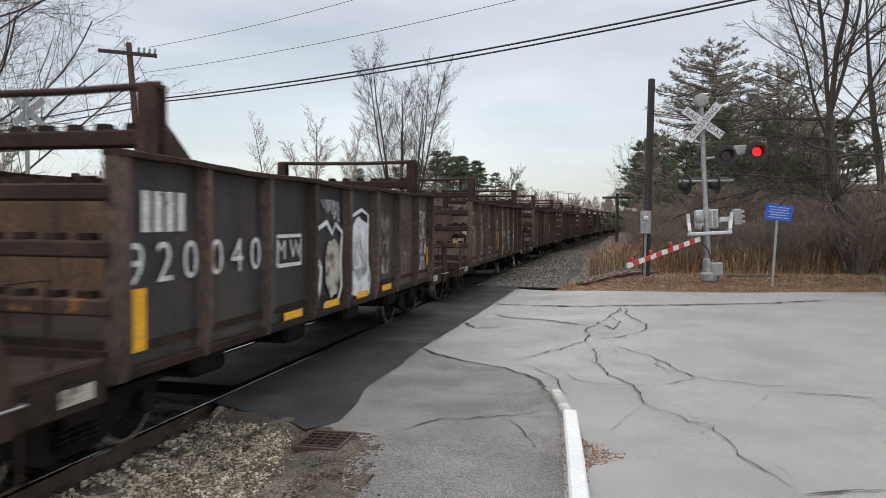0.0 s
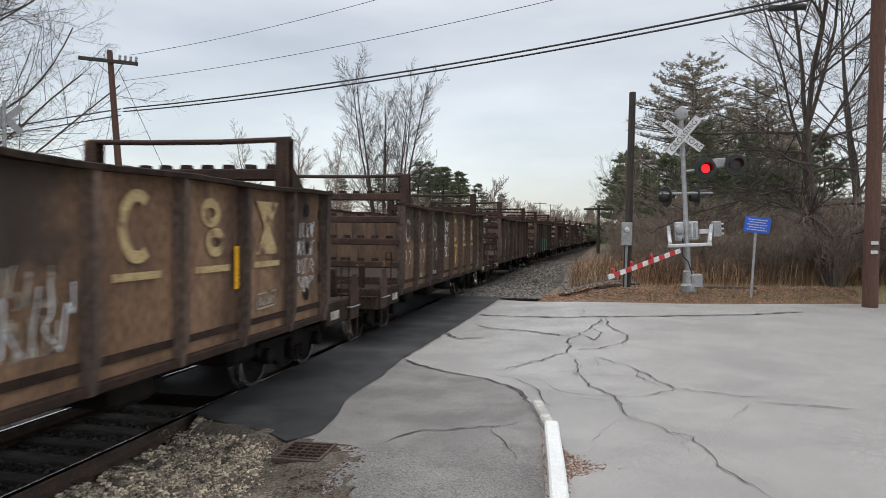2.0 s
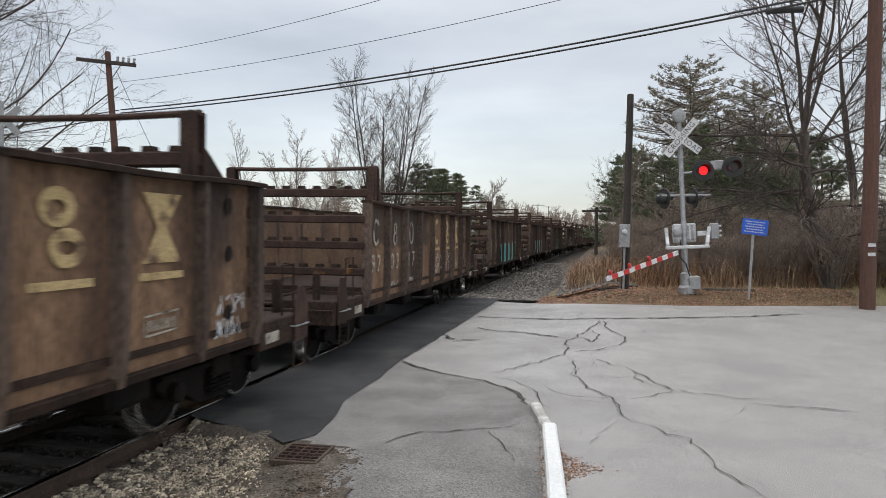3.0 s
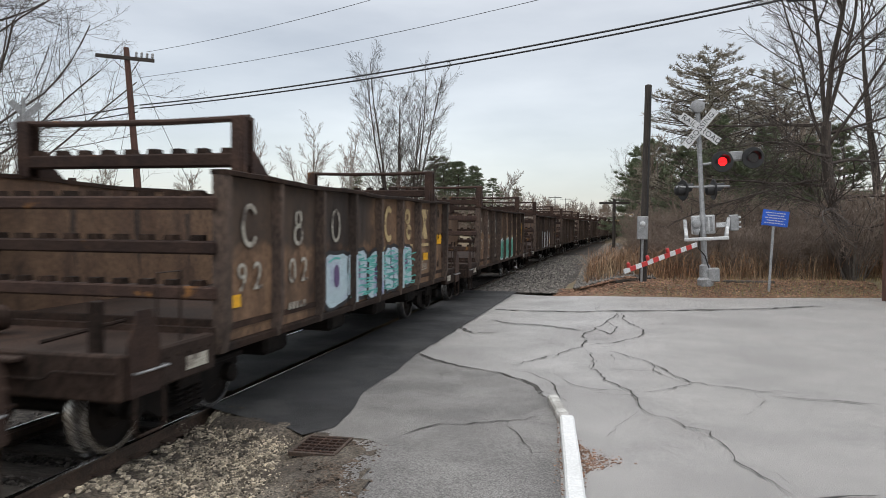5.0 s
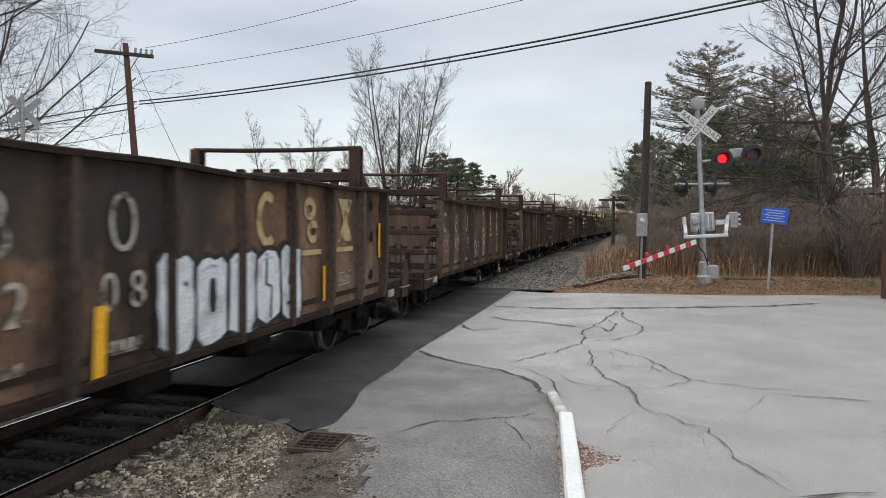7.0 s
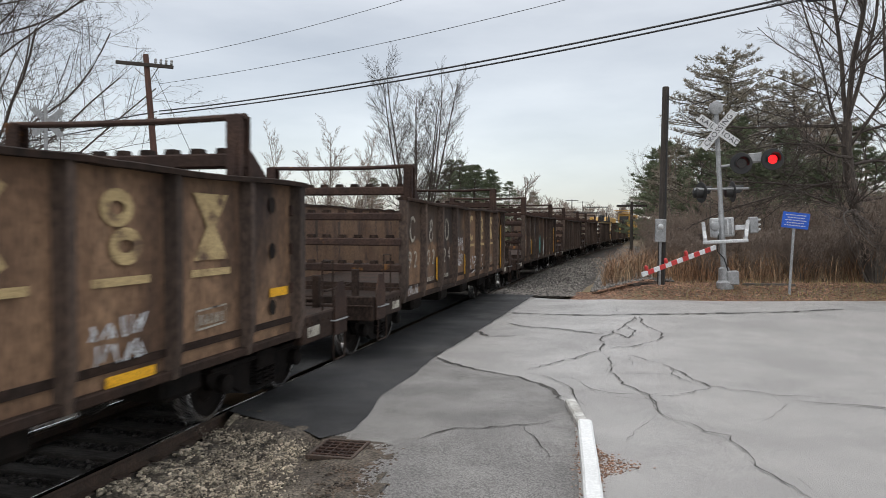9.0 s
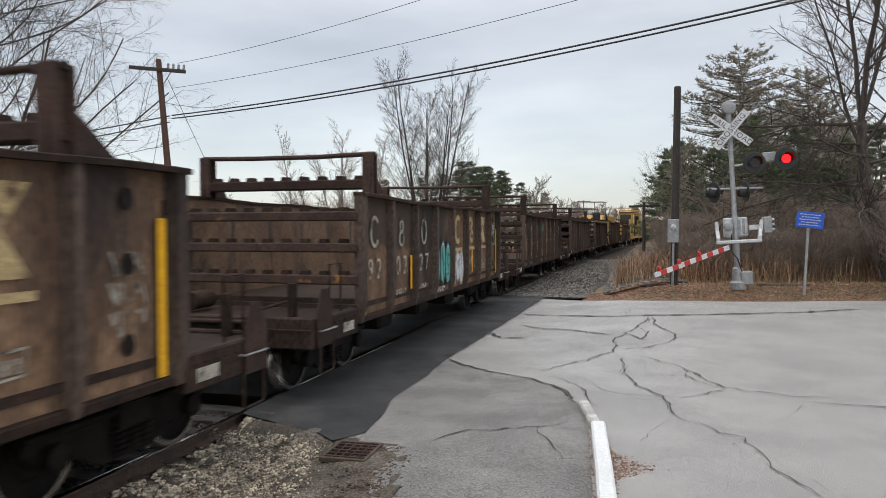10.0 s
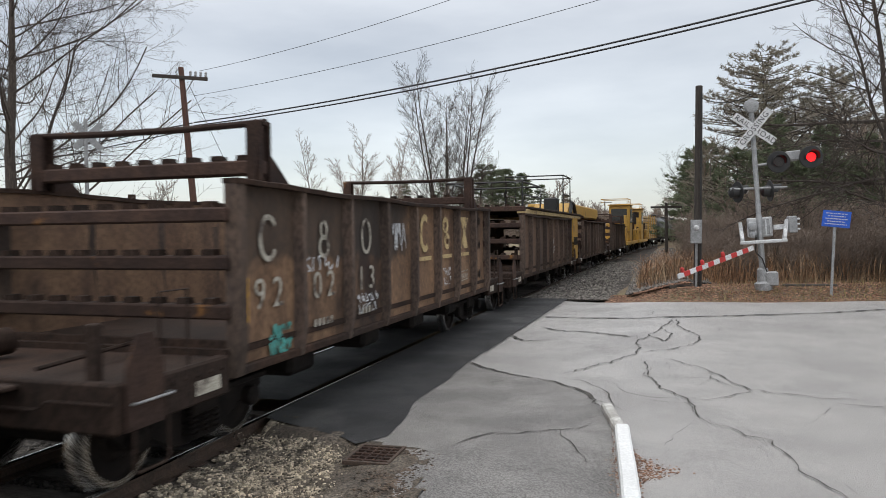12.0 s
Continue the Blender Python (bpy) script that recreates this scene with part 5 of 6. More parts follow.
for k in (14, 15):
    for o in list(CARS[k].children):
        if o.name.startswith("bail"):
            for c in list(o.children):
                bpy.data.objects.remove(c)
            bpy.data.objects.remove(o)
EXTRA = [(tie_crane(), 15 * PITCH)]
EXTRA.append((yellow_machine("tie_inserter", "yellow track machine with cab and tool arms", 3), 17 * PITCH))
EXTRA.append((copy_thing(EXTRA[1][0], pose(TRACK_X, 0, 0)), 17 * PITCH + 13))


def loaded_flat():
    """A flat car with a slatted tan load stacked on it."""
    ob = thing("flat_car", "flat car with a tall tan slatted load", "rail car", at=pose(TRACK_X, 0, 0))
    part("deck", Mesh().box(-1.4, 1.4, 0, 12, 1.0, 1.2, 0.02), RUST, ob)
    for q in range(9):
        part("load_tier", Mesh().box(-1.3 + 0.03 * (q % 2), 1.3 - 0.05 * (q % 3), 0.6, 11.4, 1.22 + q * 0.31, 1.44 + q * 0.31, 0.02), TANLOAD, ob)
    for y in (0.4, 3.0, 6.0, 9.0, 11.6):
        part("stake", Mesh().box(1.3, 1.38, y, y + 0.1, 1.1, 4.1, 0.01), YELLOW, ob)
    rail_frame(ob, -1.2, 0.2, 1.3, 1.2, 3.2, YELLOW)
    build_truck(ob, 1.6, AXLE)
    build_truck(ob, 10.4, AXLE)
    return ob


EXTRA.append((loaded_flat(), 17 * PITCH + 26))
tank0 = tank_car()
EXTRA.append((tank0, 17 * PITCH + 40))
for q in range(1, 7):
    EXTRA.append((copy_thing(tank0, pose(TRACK_X, 0, 0)), 17 * PITCH + 40 + q * 18))


# ------------------------------------------------------------------ crossing signal
def bar_text(n, w, h, rng):
    """Rows of short bars that stand for small print, (u, v) quads."""
    out = []
    for r in range(n):
        v = h / 2 - (r + 0.75) * h / (n + 0.6)
        u = -w * (0.42 if r % 2 == 0 else 0.34)
        end = -u
        while u < end:
            k = rng.uniform(0.03, 0.09) * w / 0.7
            out.append([(u, v - h * 0.03), (min(u + k, end), v - h * 0.03), (min(u + k, end), v + h * 0.03), (u, v + h * 0.03)])
            u += k + 0.016
    return out


def lettering(parent, text, size, place, mat, name="lettering"):
    cu = bpy.data.curves.new("letters", "FONT")
    cu.body, cu.size, cu.align_x, cu.align_y, cu.extrude, cu.space_character = text, size, "CENTER", "CENTER", 0.002, 1.1
    ob = new("letters", cu)
    me = bpy.data.meshes.new_from_object(ob.evaluated_get(bpy.context.evaluated_depsgraph_get()))
    bpy.data.objects.remove(ob)
    me.materials.clear()
    me.materials.append(mat)
    t = part(name, me, mat, parent)
    t.matrix_basis = place
    return t


FLASH_DISCS = {"left": [], "right": []}


def lamp_head(parent, x, y, z, side, face=0):
    """Round black background, hood and ever-glowing red lens; an added dark disc before it hides the glow."""
    hd = new("lamp_head")
    hd.parent = parent
    hd.matrix_basis = pose(x, y, z, 0, 0, face)
    part("background", Mesh().lathe([(0.0, 0.30), (0.015, 0.31), (0.03, 0.30), (0.03, 0.16)], "y", sides=32), BLACKM, hd)
    part("housing", Mesh().lathe([(0.03, 0.17), (0.22, 0.15), (0.26, 0.08)], "y", sides=20), BLACKM, hd, smooth=True)
    n, mb = 20, Mesh()
    vs = []
    for k in range(n + 1):
        a = math.radians(-20 + 220 * k / n)
        for r, yy in ((0.165, 0.0), (0.175, 0.0), (0.185, -0.30 + 0.12 * (1 - math.sin(a))), (0.175, -0.30 + 0.12 * (1 - math.sin(a)))):
            vs.append((r * math.cos(a), yy, r * math.sin(a)))
    mb.add(vs, [(k * 4 + j, k * 4 + (j + 1) % 4, k * 4 + 4 + (j + 1) % 4, k * 4 + 4 + j) for k in range(n) for j in range(4)])
    part("hood", mb, BLACKM, hd)
    part("lens", Mesh().lathe([(-0.02, 0.02), (-0.018, 0.07), (-0.002, 0.125), (0.01, 0.125)], "y", sides=28), REDGLOW, hd, "lit red lens", smooth=True)
    sh = part("vane", Mesh().lathe([(-0.002, 0.135), (0.002, 0.135)], "y", sides=24), REDDARK, hd, "added dark disc that hides the glowing lens between flashes")
    sh.location = (0, -0.05, 0)
    FLASH_DISCS[side].append(sh)
    return hd


def crossing_signal():
    z0 = 0.56
    ob = thing("crossing_signal", "silver railroad crossing signal with crossbuck, red lamps and lowered gate", "crossing signal", at=pose(2.95, 22.0, z0, 0, -3.6, 0))
    part("mast", Mesh().lathe([(0.2, 0.085), (2.0, 0.085), (2.05, 0.07), (5.05, 0.065)], "z", sides=16), GALV, ob, smooth=True)
    part("base", Mesh().lathe([(-0.1, 0.24), (0.1, 0.24), (0.16, 0.17), (0.5, 0.15), (0.55, 0.09)], "z", sides=16), GALV, ob)
    part("junction_base", Mesh().box(0.05, 0.38, -0.2, 0.16, 0.02, 0.42, 0.03), GALV, ob)
    part("bell", Mesh().lathe([(-0.12, 0.12), (-0.1, 0.19), (0.02, 0.2), (0.1, 0.13), (0.12, 0.03)], "y", (0, -0.02, 5.16), 20), GALV, ob, smooth=True)
    for ang, words in ((-40, ("RAIL", "ROAD")), (48, ("CROS", "SING"))):
        yy = -0.13 if ang < 0 else -0.16
        m = pose(0.02, yy, 4.5, 90, 0, 0) @ pose(0, 0, 0, 0, 0, ang)
        bl = part("crossbuck_blade", Mesh().box(-0.66, 0.66, -0.115, 0.115, -0.008, 0.008, 0.003), WHITEP, ob)
        bl.matrix_basis = m
        if ang < 0:
            for s, wd in ((-1, words[0]), (1, words[1])):
                lettering(bl, wd, 0.215, pose(s * 0.38, 0, 0.011), BLACKP)
        else:
            lettering(bl, "CROSSING", 0.215, pose(0, 0, 0.011), BLACKP)
    # front lamps
    part("lamp_arm", Mesh().tube([(0.05, 0, 3.46), (1.45, 0.02, 3.56)], 0.04, 10), GALV, ob)
    part("junction_box", Mesh().box(0.82, 1.18, -0.05, 0.12, 3.52, 3.78, 0.02), GALV, ob)
    lamp_head(ob, 0.6, -0.12, 3.5, "left", 5)
    lamp_head(ob, 1.43, -0.12, 3.55, "right", 5)
    # back lamps, seen from their side
    part("lamp_arm", Mesh().tube([(-0.7, 0.05, 2.85), (0.8, 0.05, 2.78)], 0.035, 10), GALV, ob)
    lamp_head(ob, -0.48, 0.2, 2.76, "right", 115)
    lamp_head(ob, 0.38, 0.2, 2.72, "left", 100)
    # gate machine
    part("gate_machine", Mesh().box(-0.3, 0.34, -0.02, 0.3, 1.42, 1.98, 0.03), SILVER, ob)
    part("machine_door", Mesh().box(-0.14, 0.3, -0.045, -0.02, 1.5, 1.93, 0.01), GALV, ob)
    part("motor_cover", Mesh().lathe([(0, 0.13), (-0.1, 0.13), (-0.13, 0.08), (-0.13, 0.02)], "y", (-0.2, -0.02, 1.74), 16), GALV, ob, smooth=True)
    part("motor_cover", Mesh().lathe([(0, 0.1), (-0.08, 0.1), (-0.1, 0.05)], "y", (-0.2, -0.02, 1.5), 14), GALV, ob, smooth=True)
    for s in (-0.12, 0.02, 0.16, 0.28):
        part("cover_rib", Mesh().box(s - 0.02, s + 0.02, -0.06, -0.045, 1.46, 1.96, 0.005), SILVER, ob)
    # the two curved support arms and the tube that joins them
    for x in (-0.55, 0.52):
        prof = [(0.0, 1.28), (0.16, 1.28), (0.24, 1.6), (0.22, 1.85), (0.12, 1.88), (0.1, 1.62), (0.0, 1.42)]
        lean = 0.1 if x > 0 else -0.02
        part("support_arm", Mesh().slab(prof, 0.09, lambda u, v, w: (x + w + lean * (v - 1.28) * 2, -0.4 + u, v)), SILVER, ob)
    part("cross_tube", Mesh().box(-0.58, 0.64, -0.42, -0.32, 1.24, 1.34, 0.02), SILVER, ob)
    part("counterweight", Mesh().box(0.7, 0.94, -0.3, -0.05, 1.48, 1.95, 0.03), GALV, ob)
    for k in range(3):
        part("weight_bolt", Mesh().lathe([(0, 0.03), (0.07, 0.03), (0.08, 0.015)], "x", (0.94, -0.18, 1.58 + k * 0.14), 8), SILVER, ob)
    part("weight_arm", Mesh().box(0.34, 0.72, -0.22, -0.12, 1.6, 1.74, 0.01), SILVER, ob)
    part("cable", Mesh().tube([(-0.12, -0.1, 1.5), (-0.16, -0.12, 1.0), (0.0, -0.14, 0.8), (0.1, -0.12, 0.4)], 0.02, 6), BLACKM, ob)
    # the arm, in red and white pieces
    arm = new("gate_arm")
    arm.parent = ob
    arm.matrix_basis = pose(-0.32, -0.42, 1.12, 0, 0, 0) @ look((0, 0, 0), (-2.05, -1.6, -0.58))
    n, ln = 13, 2.75
    for k in range(n):
        a, b = -0.1 + ln * k / n, -0.1 + ln * (k + 1) / n
        part("arm_piece", Mesh().box(-0.02, 0.02, -0.065, 0.065, -b, -a, 0.004), REDP if k % 2 == 1 else WHITEP, arm)
    for d in (1.0, 1.75, 2.45):
        part("arm_light", Mesh().lathe([(0, 0.05), (0.11, 0.05), (0.14, 0.03)], "y", (0, 0.06, -d), 12), REDP, arm)
    return ob


crossing_signal()


def far_signal():
    ob = thing("crossing_signal", "silver crossing signal beyond the track, seen past the train", "crossing signal", at=pose(-22.6, 24.0, -0.1))
    part("mast", Mesh().lathe([(0, 0.09), (7.2, 0.075)], "z", sides=12), GALV, ob, smooth=True)
    for ang in (-45, 45):
        bl = part("crossbuck_blade", Mesh().box(-0.75, 0.75, -0.13, 0.13, -0.008, 0.008), GALV, ob)
        bl.matrix_basis = pose(0, 0.1 + 0.03 * (ang > 0), 6.5, 90, 0, 55) @ pose(0, 0, 0, 0, 0, ang)
    lamp_head(ob, -0.7, -0.1, 3.2, "right", 25)
    lamp_head(ob, 0.35, -0.1, 3.2, "left", 25)
    part("lamp_arm", Mesh().tube([(-0.8, 0.0, 3.2), (0.5, 0.0, 3.2)], 0.04, 8), GALV, ob)


far_signal()


def blue_sign():
    ob = thing("sign", "blue emergency notice sign on a leaning steel post", "sign", at=pose(4.68, 22.0, 0.36, 0, 2.5, 0))
    part("post", Mesh().box(-0.035, 0.035, -0.02, 0.02, -0.2, 2.0, 0.006), GALV, ob)
    pl = part("plate", Mesh().box(-0.35, 0.35, -0.045, -0.03, -0.225, 0.225, 0.004), BLUEP, ob)
    pl.matrix_basis = pose(0.03, 0, 2.1, 0, 4, -4)
    rng = random.Random(2)
    mb = Mesh()
    for q in bar_text(5, 0.65, 0.41, rng):
        mb.add([(u, -0.049, v) for u, v in q], [tuple(range(4))])
    part("small_print", mb, SILVER, pl)


blue_sign()


# ------------------------------------------------------------------ poles and wires
def pole(name, label, x, y, z0, z1, r0, r1, mat, lean=(0, 0)):
    ob = thing(name, label, "utility pole", at=pose(x, y, z0, lean[1], lean[0], 0))
    h = z1 - z0
    part("shaft", Mesh().lathe([(-0.3, r0), (h * 0.5, (r0 + r1) / 2), (h, r1), (h + 0.02, r1 * 0.7)], "z", sides=14), mat, ob, smooth=True)
    return ob


p1 = pole("utility_pole", "dark weathered wooden pole with a meter box", 1.19, 22.4, 0.45, 6.45, 0.12, 0.1, POLEW, (0.6, 0))
part("meter_box", Mesh().box(-0.22, 0.1, -0.24, -0.13, 1.35, 2.05, 0.02), GALV, p1)
part("conduit", Mesh().tube([(-0.05, -0.17, -0.1), (-0.05, -0.17, 1.4)], 0.035, 8), GALV, p1)
part("conduit", Mesh().tube([(0.06, -0.16, -0.1), (0.06, -0.16, 5.8)], 0.02, 6), BLACKM, p1)
part("meter", Mesh().lathe([(0, 0.08), (-0.08, 0.07), (-0.1, 0.03)], "y", (-0.06, -0.24, 1.82), 14), SILVER, p1)
p2 = pole("utility_pole", "tall reddish-brown wooden pole at the road edge", 7.55, 21.2, 0.4, 13.6, 0.2, 0.165, POLER)
for k in (1.3, 1.55):
    part("tag_plate", Mesh().box(-0.09, 0.09, -0.225, -0.205, k, k + 0.09, 0.004), SILVER, p2)
p3 = pole("utility_pole", "leaning brown wooden pole with crossarm and insulators", -21.45, 30.0, -0.3, 10.55, 0.19, 0.13, POLER, (-5.0, 0))
ca = part("crossarm", Mesh().box(-1.35, 1.35, -0.06, 0.06, 10.25, 10.42, 0.015), POLEW, p3)
ca.matrix_basis = pose(0, -0.15, 10.33, 0, 9, 18) @ pose(0, 0, -10.33)
for k in (0.5, 0.75, 1.0, 1.25):
    part("insulator", Mesh().lathe([(10.42, 0.03), (10.48, 0.07), (10.55, 0.05), (10.62, 0.07), (10.68, 0.03)], "z", (k, 0, 0), 10), GALV, ca)
for s in (-1, 1):
    part("brace", Mesh().tube([(s * 0.7, 0.08, 10.3), (0, 0.15, 9.6)], 0.025, 5), GALV, p3)


def far_pole(x, y, z1, w):
    ob = pole("telegraph_pole", "dark pole with a single crossarm beside the track", x, y, -0.3, z1, 0.13, 0.1, POLEW)
    part("crossarm", Mesh().box(-w, w, -0.06, 0.06, z1 - 0.05, z1 + 0.1, 0.01), POLEW, ob)


for x, y, z1, w in ((0.72, 52, 4.1, 1.05), (4.2, 95, 5.0, 1.1), (-13.5, 260, 12, 2), (-12, 180, 9.5, 1.6)):
    far_pole(x, y, z1, w)


def wire(a, b, sag, r, label, n=40):
    pts = [Vector(a).lerp(Vector(b), i / n) - Vector((0, 0, sag * 4 * (i / n) * (1 - i / n))) for i in range(n + 1)]
    tagged(part("wire", Mesh().tube(pts, r, 6), CABLE), label, "cable", "overhead wires")


wire((-21.6, 29.9, 7.75), (7.5, 21.0, 9.0), 0.4, 0.032, "thick black overhead cable across the track")
wire((-21.6, 29.9, 7.6), (7.5, 21.0, 8.87), 0.42, 0.03, "thick black overhead cable across the track")
wire((-21.6, 29.9, 9.05), (7.5, 21.0, 10.7), 0.5, 0.010, "thin overhead wire from the crossarm pole")
wire((-20.9, 29.4, 10.1), (7.5, 21.0, 13.1), 0.75, 0.010, "thin overhead wire from the crossarm pole")
wire((-21.8, 30.0, 7.75), (-48.0, 30.0, 5.6), 0.3, 0.03, "thick black overhead cable beyond the pole")
wire((-21.8, 30.0, 7.45), (-48.0, 30.0, 5.1), 0.3, 0.028, "thick black overhead cable beyond the pole")
wire((-21.8, 29.8, 9.6), (-17.5, 31.0, 0.0), 0.1, 0.012, "guy wire down from the pole", 12)
wire((-21.9, 29.8, 8.6), (-23.2, 29.0, 0.0), 0.0, 0.01, "guy wire down from the pole", 12)
wire((1.28, 22.3, 6.1), (2.6, 21.95, 6.02), 0.18, 0.012, "thin service wire to the signal bell", 14)
tagged(part("splice_case", Mesh().lathe([(0, 0.04), (0.03, 0.09), (1.0, 0.09), (1.03, 0.04)], "x", (4.9, 21.8, 8.62), 12), CABLE), "black splice case hung on the overhead cable", "splice case")


# ------------------------------------------------------------------ trees
class Wood:
    """Grows branches as tapered tubes: thick ones into one mesh, thin ones into another."""

    def __init__(self, seed, least=0.0055, stout=0.22):
        self.rng = random.Random(seed)
        self.stout = stout
        self.least = least
        self.trunk, self.crown = Mesh(), Mesh()
        self.tips = []

    def limb(self, p, d, length, r, level, up, wob, kids, ratio, taper=0.55):
        rng = self.rng
        n = max(3, min(9, int(length / 0.5) + 2)) if level < 3 else 3
        pts, rs = [Vector(p)], [r]
        d = Vector(d).normalized()
        for i in range(n):
            d = (d + Vector((rng.gauss(0, wob), rng.gauss(0, wob), rng.gauss(0, wob) + up))).normalized()
            pts.append(pts[-1] + d * (length / n))
            rs.append(r * (1 - (1 - taper) * (i + 1) / n) if level < len(kids) else r * (1 - 0.6 * (i + 1) / n))
        sides = 8 if r > 0.1 else 5 if r > 0.035 else 3
        (self.trunk if level == 0 else self.crown).tube(pts, rs, sides, cap=False)
        if level >= len(kids):
            self.tips.append((pts[-1], d))
            return
        k, lo, spread = kids[level]
        for j in range(k):
            s = lo + (1 - lo) * (j + rng.random()) / k
            i = min(int(s * n), n - 1)
            q = pts[i].lerp(pts[i + 1], s * n - i)
            axis = (pts[i + 1] - pts[i]).normalized()
            side = axis.cross(Vector((rng.gauss(0, 1), rng.gauss(0, 1), rng.gauss(0, 1)))).normalized()
            a = radians(spread) * rng.uniform(0.7, 1.25)
            cd = axis * math.cos(a) + side * math.sin(a)
            cl = length * ratio[level] * rng.uniform(0.65, 1.2) * (1.15 - 0.55 * s)
            cr = max(self.least, min(rs[i] * 0.6, r * (self.stout, 0.36, 0.46, 0.55)[level] * (1.25 - 0.6 * s)))
            self.limb(q, cd, cl, cr, level + 1, up * 0.8, wob * 1.15, kids, ratio)
        if level > 0:
            self.tips.append((pts[-1], d))


def make_tree(name, label, wood, bark, at, group="bare trees", lean=(0, 0)):
    ob = thing(name, label, "tree", group, at=at)
    part("trunk", wood.trunk, bark, ob, smooth=True)
    part("crown", wood.crown, TWIG if bark is not BARKD else BARKD, ob)
    return ob


def spread_tree(seed, h, r, lean=(0, 0), bark=BARK, kids=((11, 0.28, 52), (8, 0.2, 45), (7, 0.15, 42), (5, 0.15, 40)), ratio=(0.62, 0.55, 0.45, 0.42), up=0.03, least=0.0055, thin=0.3, stout=0.22):
    w = Wood(seed, least, stout)
    w.limb((0, 0, -0.3), (lean[0], lean[1], 1), h * 0.8, r, 0, 0.06, 0.05, kids, ratio, thin)
    return w


def forked_tree(seed):
    """A leaning trunk that divides into upright leaders, with long level limbs lower down."""
    w = Wood(seed, 0.0055)
    rng = w.rng
    fine = ((0, 0, 0), (12, 0.12, 46), (8, 0.1, 42), (6, 0.1, 40))
    ratio = (0, 0.4, 0.45, 0.45)
    foot, fork = Vector((0, 0, -0.3)), Vector((-0.75, 0.1, 5.2))
    pts = [foot.lerp(fork, i / 6) + Vector((0.12 * math.sin(i * 1.1), 0, 0)) for i in range(7)]
    w.trunk.tube(pts, [0.24, 0.2, 0.185, 0.175, 0.165, 0.155, 0.14], 10, cap=False)
    for k, (dx, dy, ln, r) in enumerate(((-0.16, 0.1, 8.5, 0.085), (0.03, -0.2, 9.0, 0.1), (0.24, 0.15, 8.0, 0.075), (-0.45, -0.1, 6.5, 0.06), (0.55, 0.0, 6.5, 0.06))):
        w.limb(pts[6 if k < 3 else 5], (dx, dy, 1), ln, r, 1, 0.03, 0.06, fine, ratio, 0.25)
    for k in range(11):
        p = pts[2].lerp(pts[6], (k + rng.random()) / 11)
        a = math.pi + rng.gauss(0, 0.7) if k % 3 else rng.uniform(-0.8, 0.8)
        w.limb(p, (math.cos(a), math.sin(a), rng.uniform(0.0, 0.35)), rng.uniform(3.2, 5.2), rng.uniform(0.04, 0.065), 1, -0.01, 0.08, fine, ratio, 0.3)
    return w


def column_tree(seed, h, stems=6, least=0.0095):
    """A clump of tall narrow stems with fine upswept branches."""
    w = Wood(seed, least)
    for k in range(stems):
        a = 2 * math.pi * k / stems
        rr = w.rng.uniform(0.2, 1.3)
        w.limb((rr * math.cos(a), rr * math.sin(a), -0.2), (0.22 * math.cos(a), 0.22 * math.sin(a), 1), h * w.rng.uniform(0.72, 1.0), 0.13, 0, 0.05, 0.03, ((20, 0.22, 38), (10, 0.15, 36), (6, 0.15, 36)), (0.26, 0.42, 0.45), 0.18)
    return w


def shrub(seed, h, stems=9, spread=0.5, least=0.009):
    w = Wood(seed, least)
    for k in range(stems):
        a = w.rng.uniform(0, 6.28)
        q = w.rng.uniform(0.2, 1.0) * spread
        w.limb((q * 0.6 * math.cos(a), q * 0.6 * math.sin(a), -0.1), (q * math.cos(a), q * math.sin(a), 1), h * w.rng.uniform(0.6, 1.0), 0.03, 0, 0.03, 0.07, ((8, 0.2, 38), (6, 0.2, 38), (4, 0.2, 36)), (0.5, 0.5, 0.5), 0.3)
    return w


def pine(seed, h, r, width, plates, droop=-0.05, low=0.18, full=0.75, tuft=8):
    """A conifer: straight trunk, whorls of level boughs, tufts of needle blades along them."""
    rng = random.Random(seed)
    trunk, boughs, needles = Mesh(), Mesh(), Mesh()
    trunk.tube([(0.15 * rng.gauss(0, 1) * i / 6, 0.15 * rng.gauss(0, 1) * i / 6, h * i / 6 - 0.2) for i in range(7)], [r * (1 - 0.9 * i / 6) for i in range(7)], 8)
    for k in range(plates):
        s = low + (1 - low) * rng.random() ** 0.85
        z = h * min(s, 0.985)
        ln = (width * (1 - s) ** full + 0.3) * rng.uniform(0.5, 1.1)
        a = rng.uniform(0, 2 * math.pi)
        d = Vector((math.cos(a), math.sin(a), rng.uniform(0.0, 0.22)))
        pts = [Vector((0, 0, z)) + d * ln * q / 5 + Vector((0, 0, (droop * (q / 5) + 0.12 * (q / 5) ** 2) * ln)) for q in range(6)]
        boughs.tube(pts, [max(0.01, 0.045 * ln / 3 * (1 - q / 6)) for q in range(6)], 4, cap=False)
        side = Vector((-math.sin(a), math.cos(a), 0))
        for q in range(int(6 + ln * 9)):
            t = 1.05 - 0.8 * rng.random() ** 1.4
            i = min(int(t * 5), 4)
            p = pts[i].lerp(pts[i + 1], t * 5 - i) + side * rng.gauss(0, 0.15) * ln * (1.25 - t) + Vector((0, 0, rng.uniform(-0.05, 0.12)))
            for b in range(tuft):
                e = (d * rng.uniform(-0.3, 1.0) + side * rng.gauss(0, 0.7) + Vector((0, 0, rng.uniform(-0.2, 0.8)))).normalized() * rng.uniform(0.15, 0.36)
                o = e.cross(Vector((rng.gauss(0, 1), rng.gauss(0, 1), rng.gauss(0, 1)))).normalized() * 0.02
                needles.add([p - o, p + o, p + e], [(0, 1, 2)])
    return trunk, boughs, needles


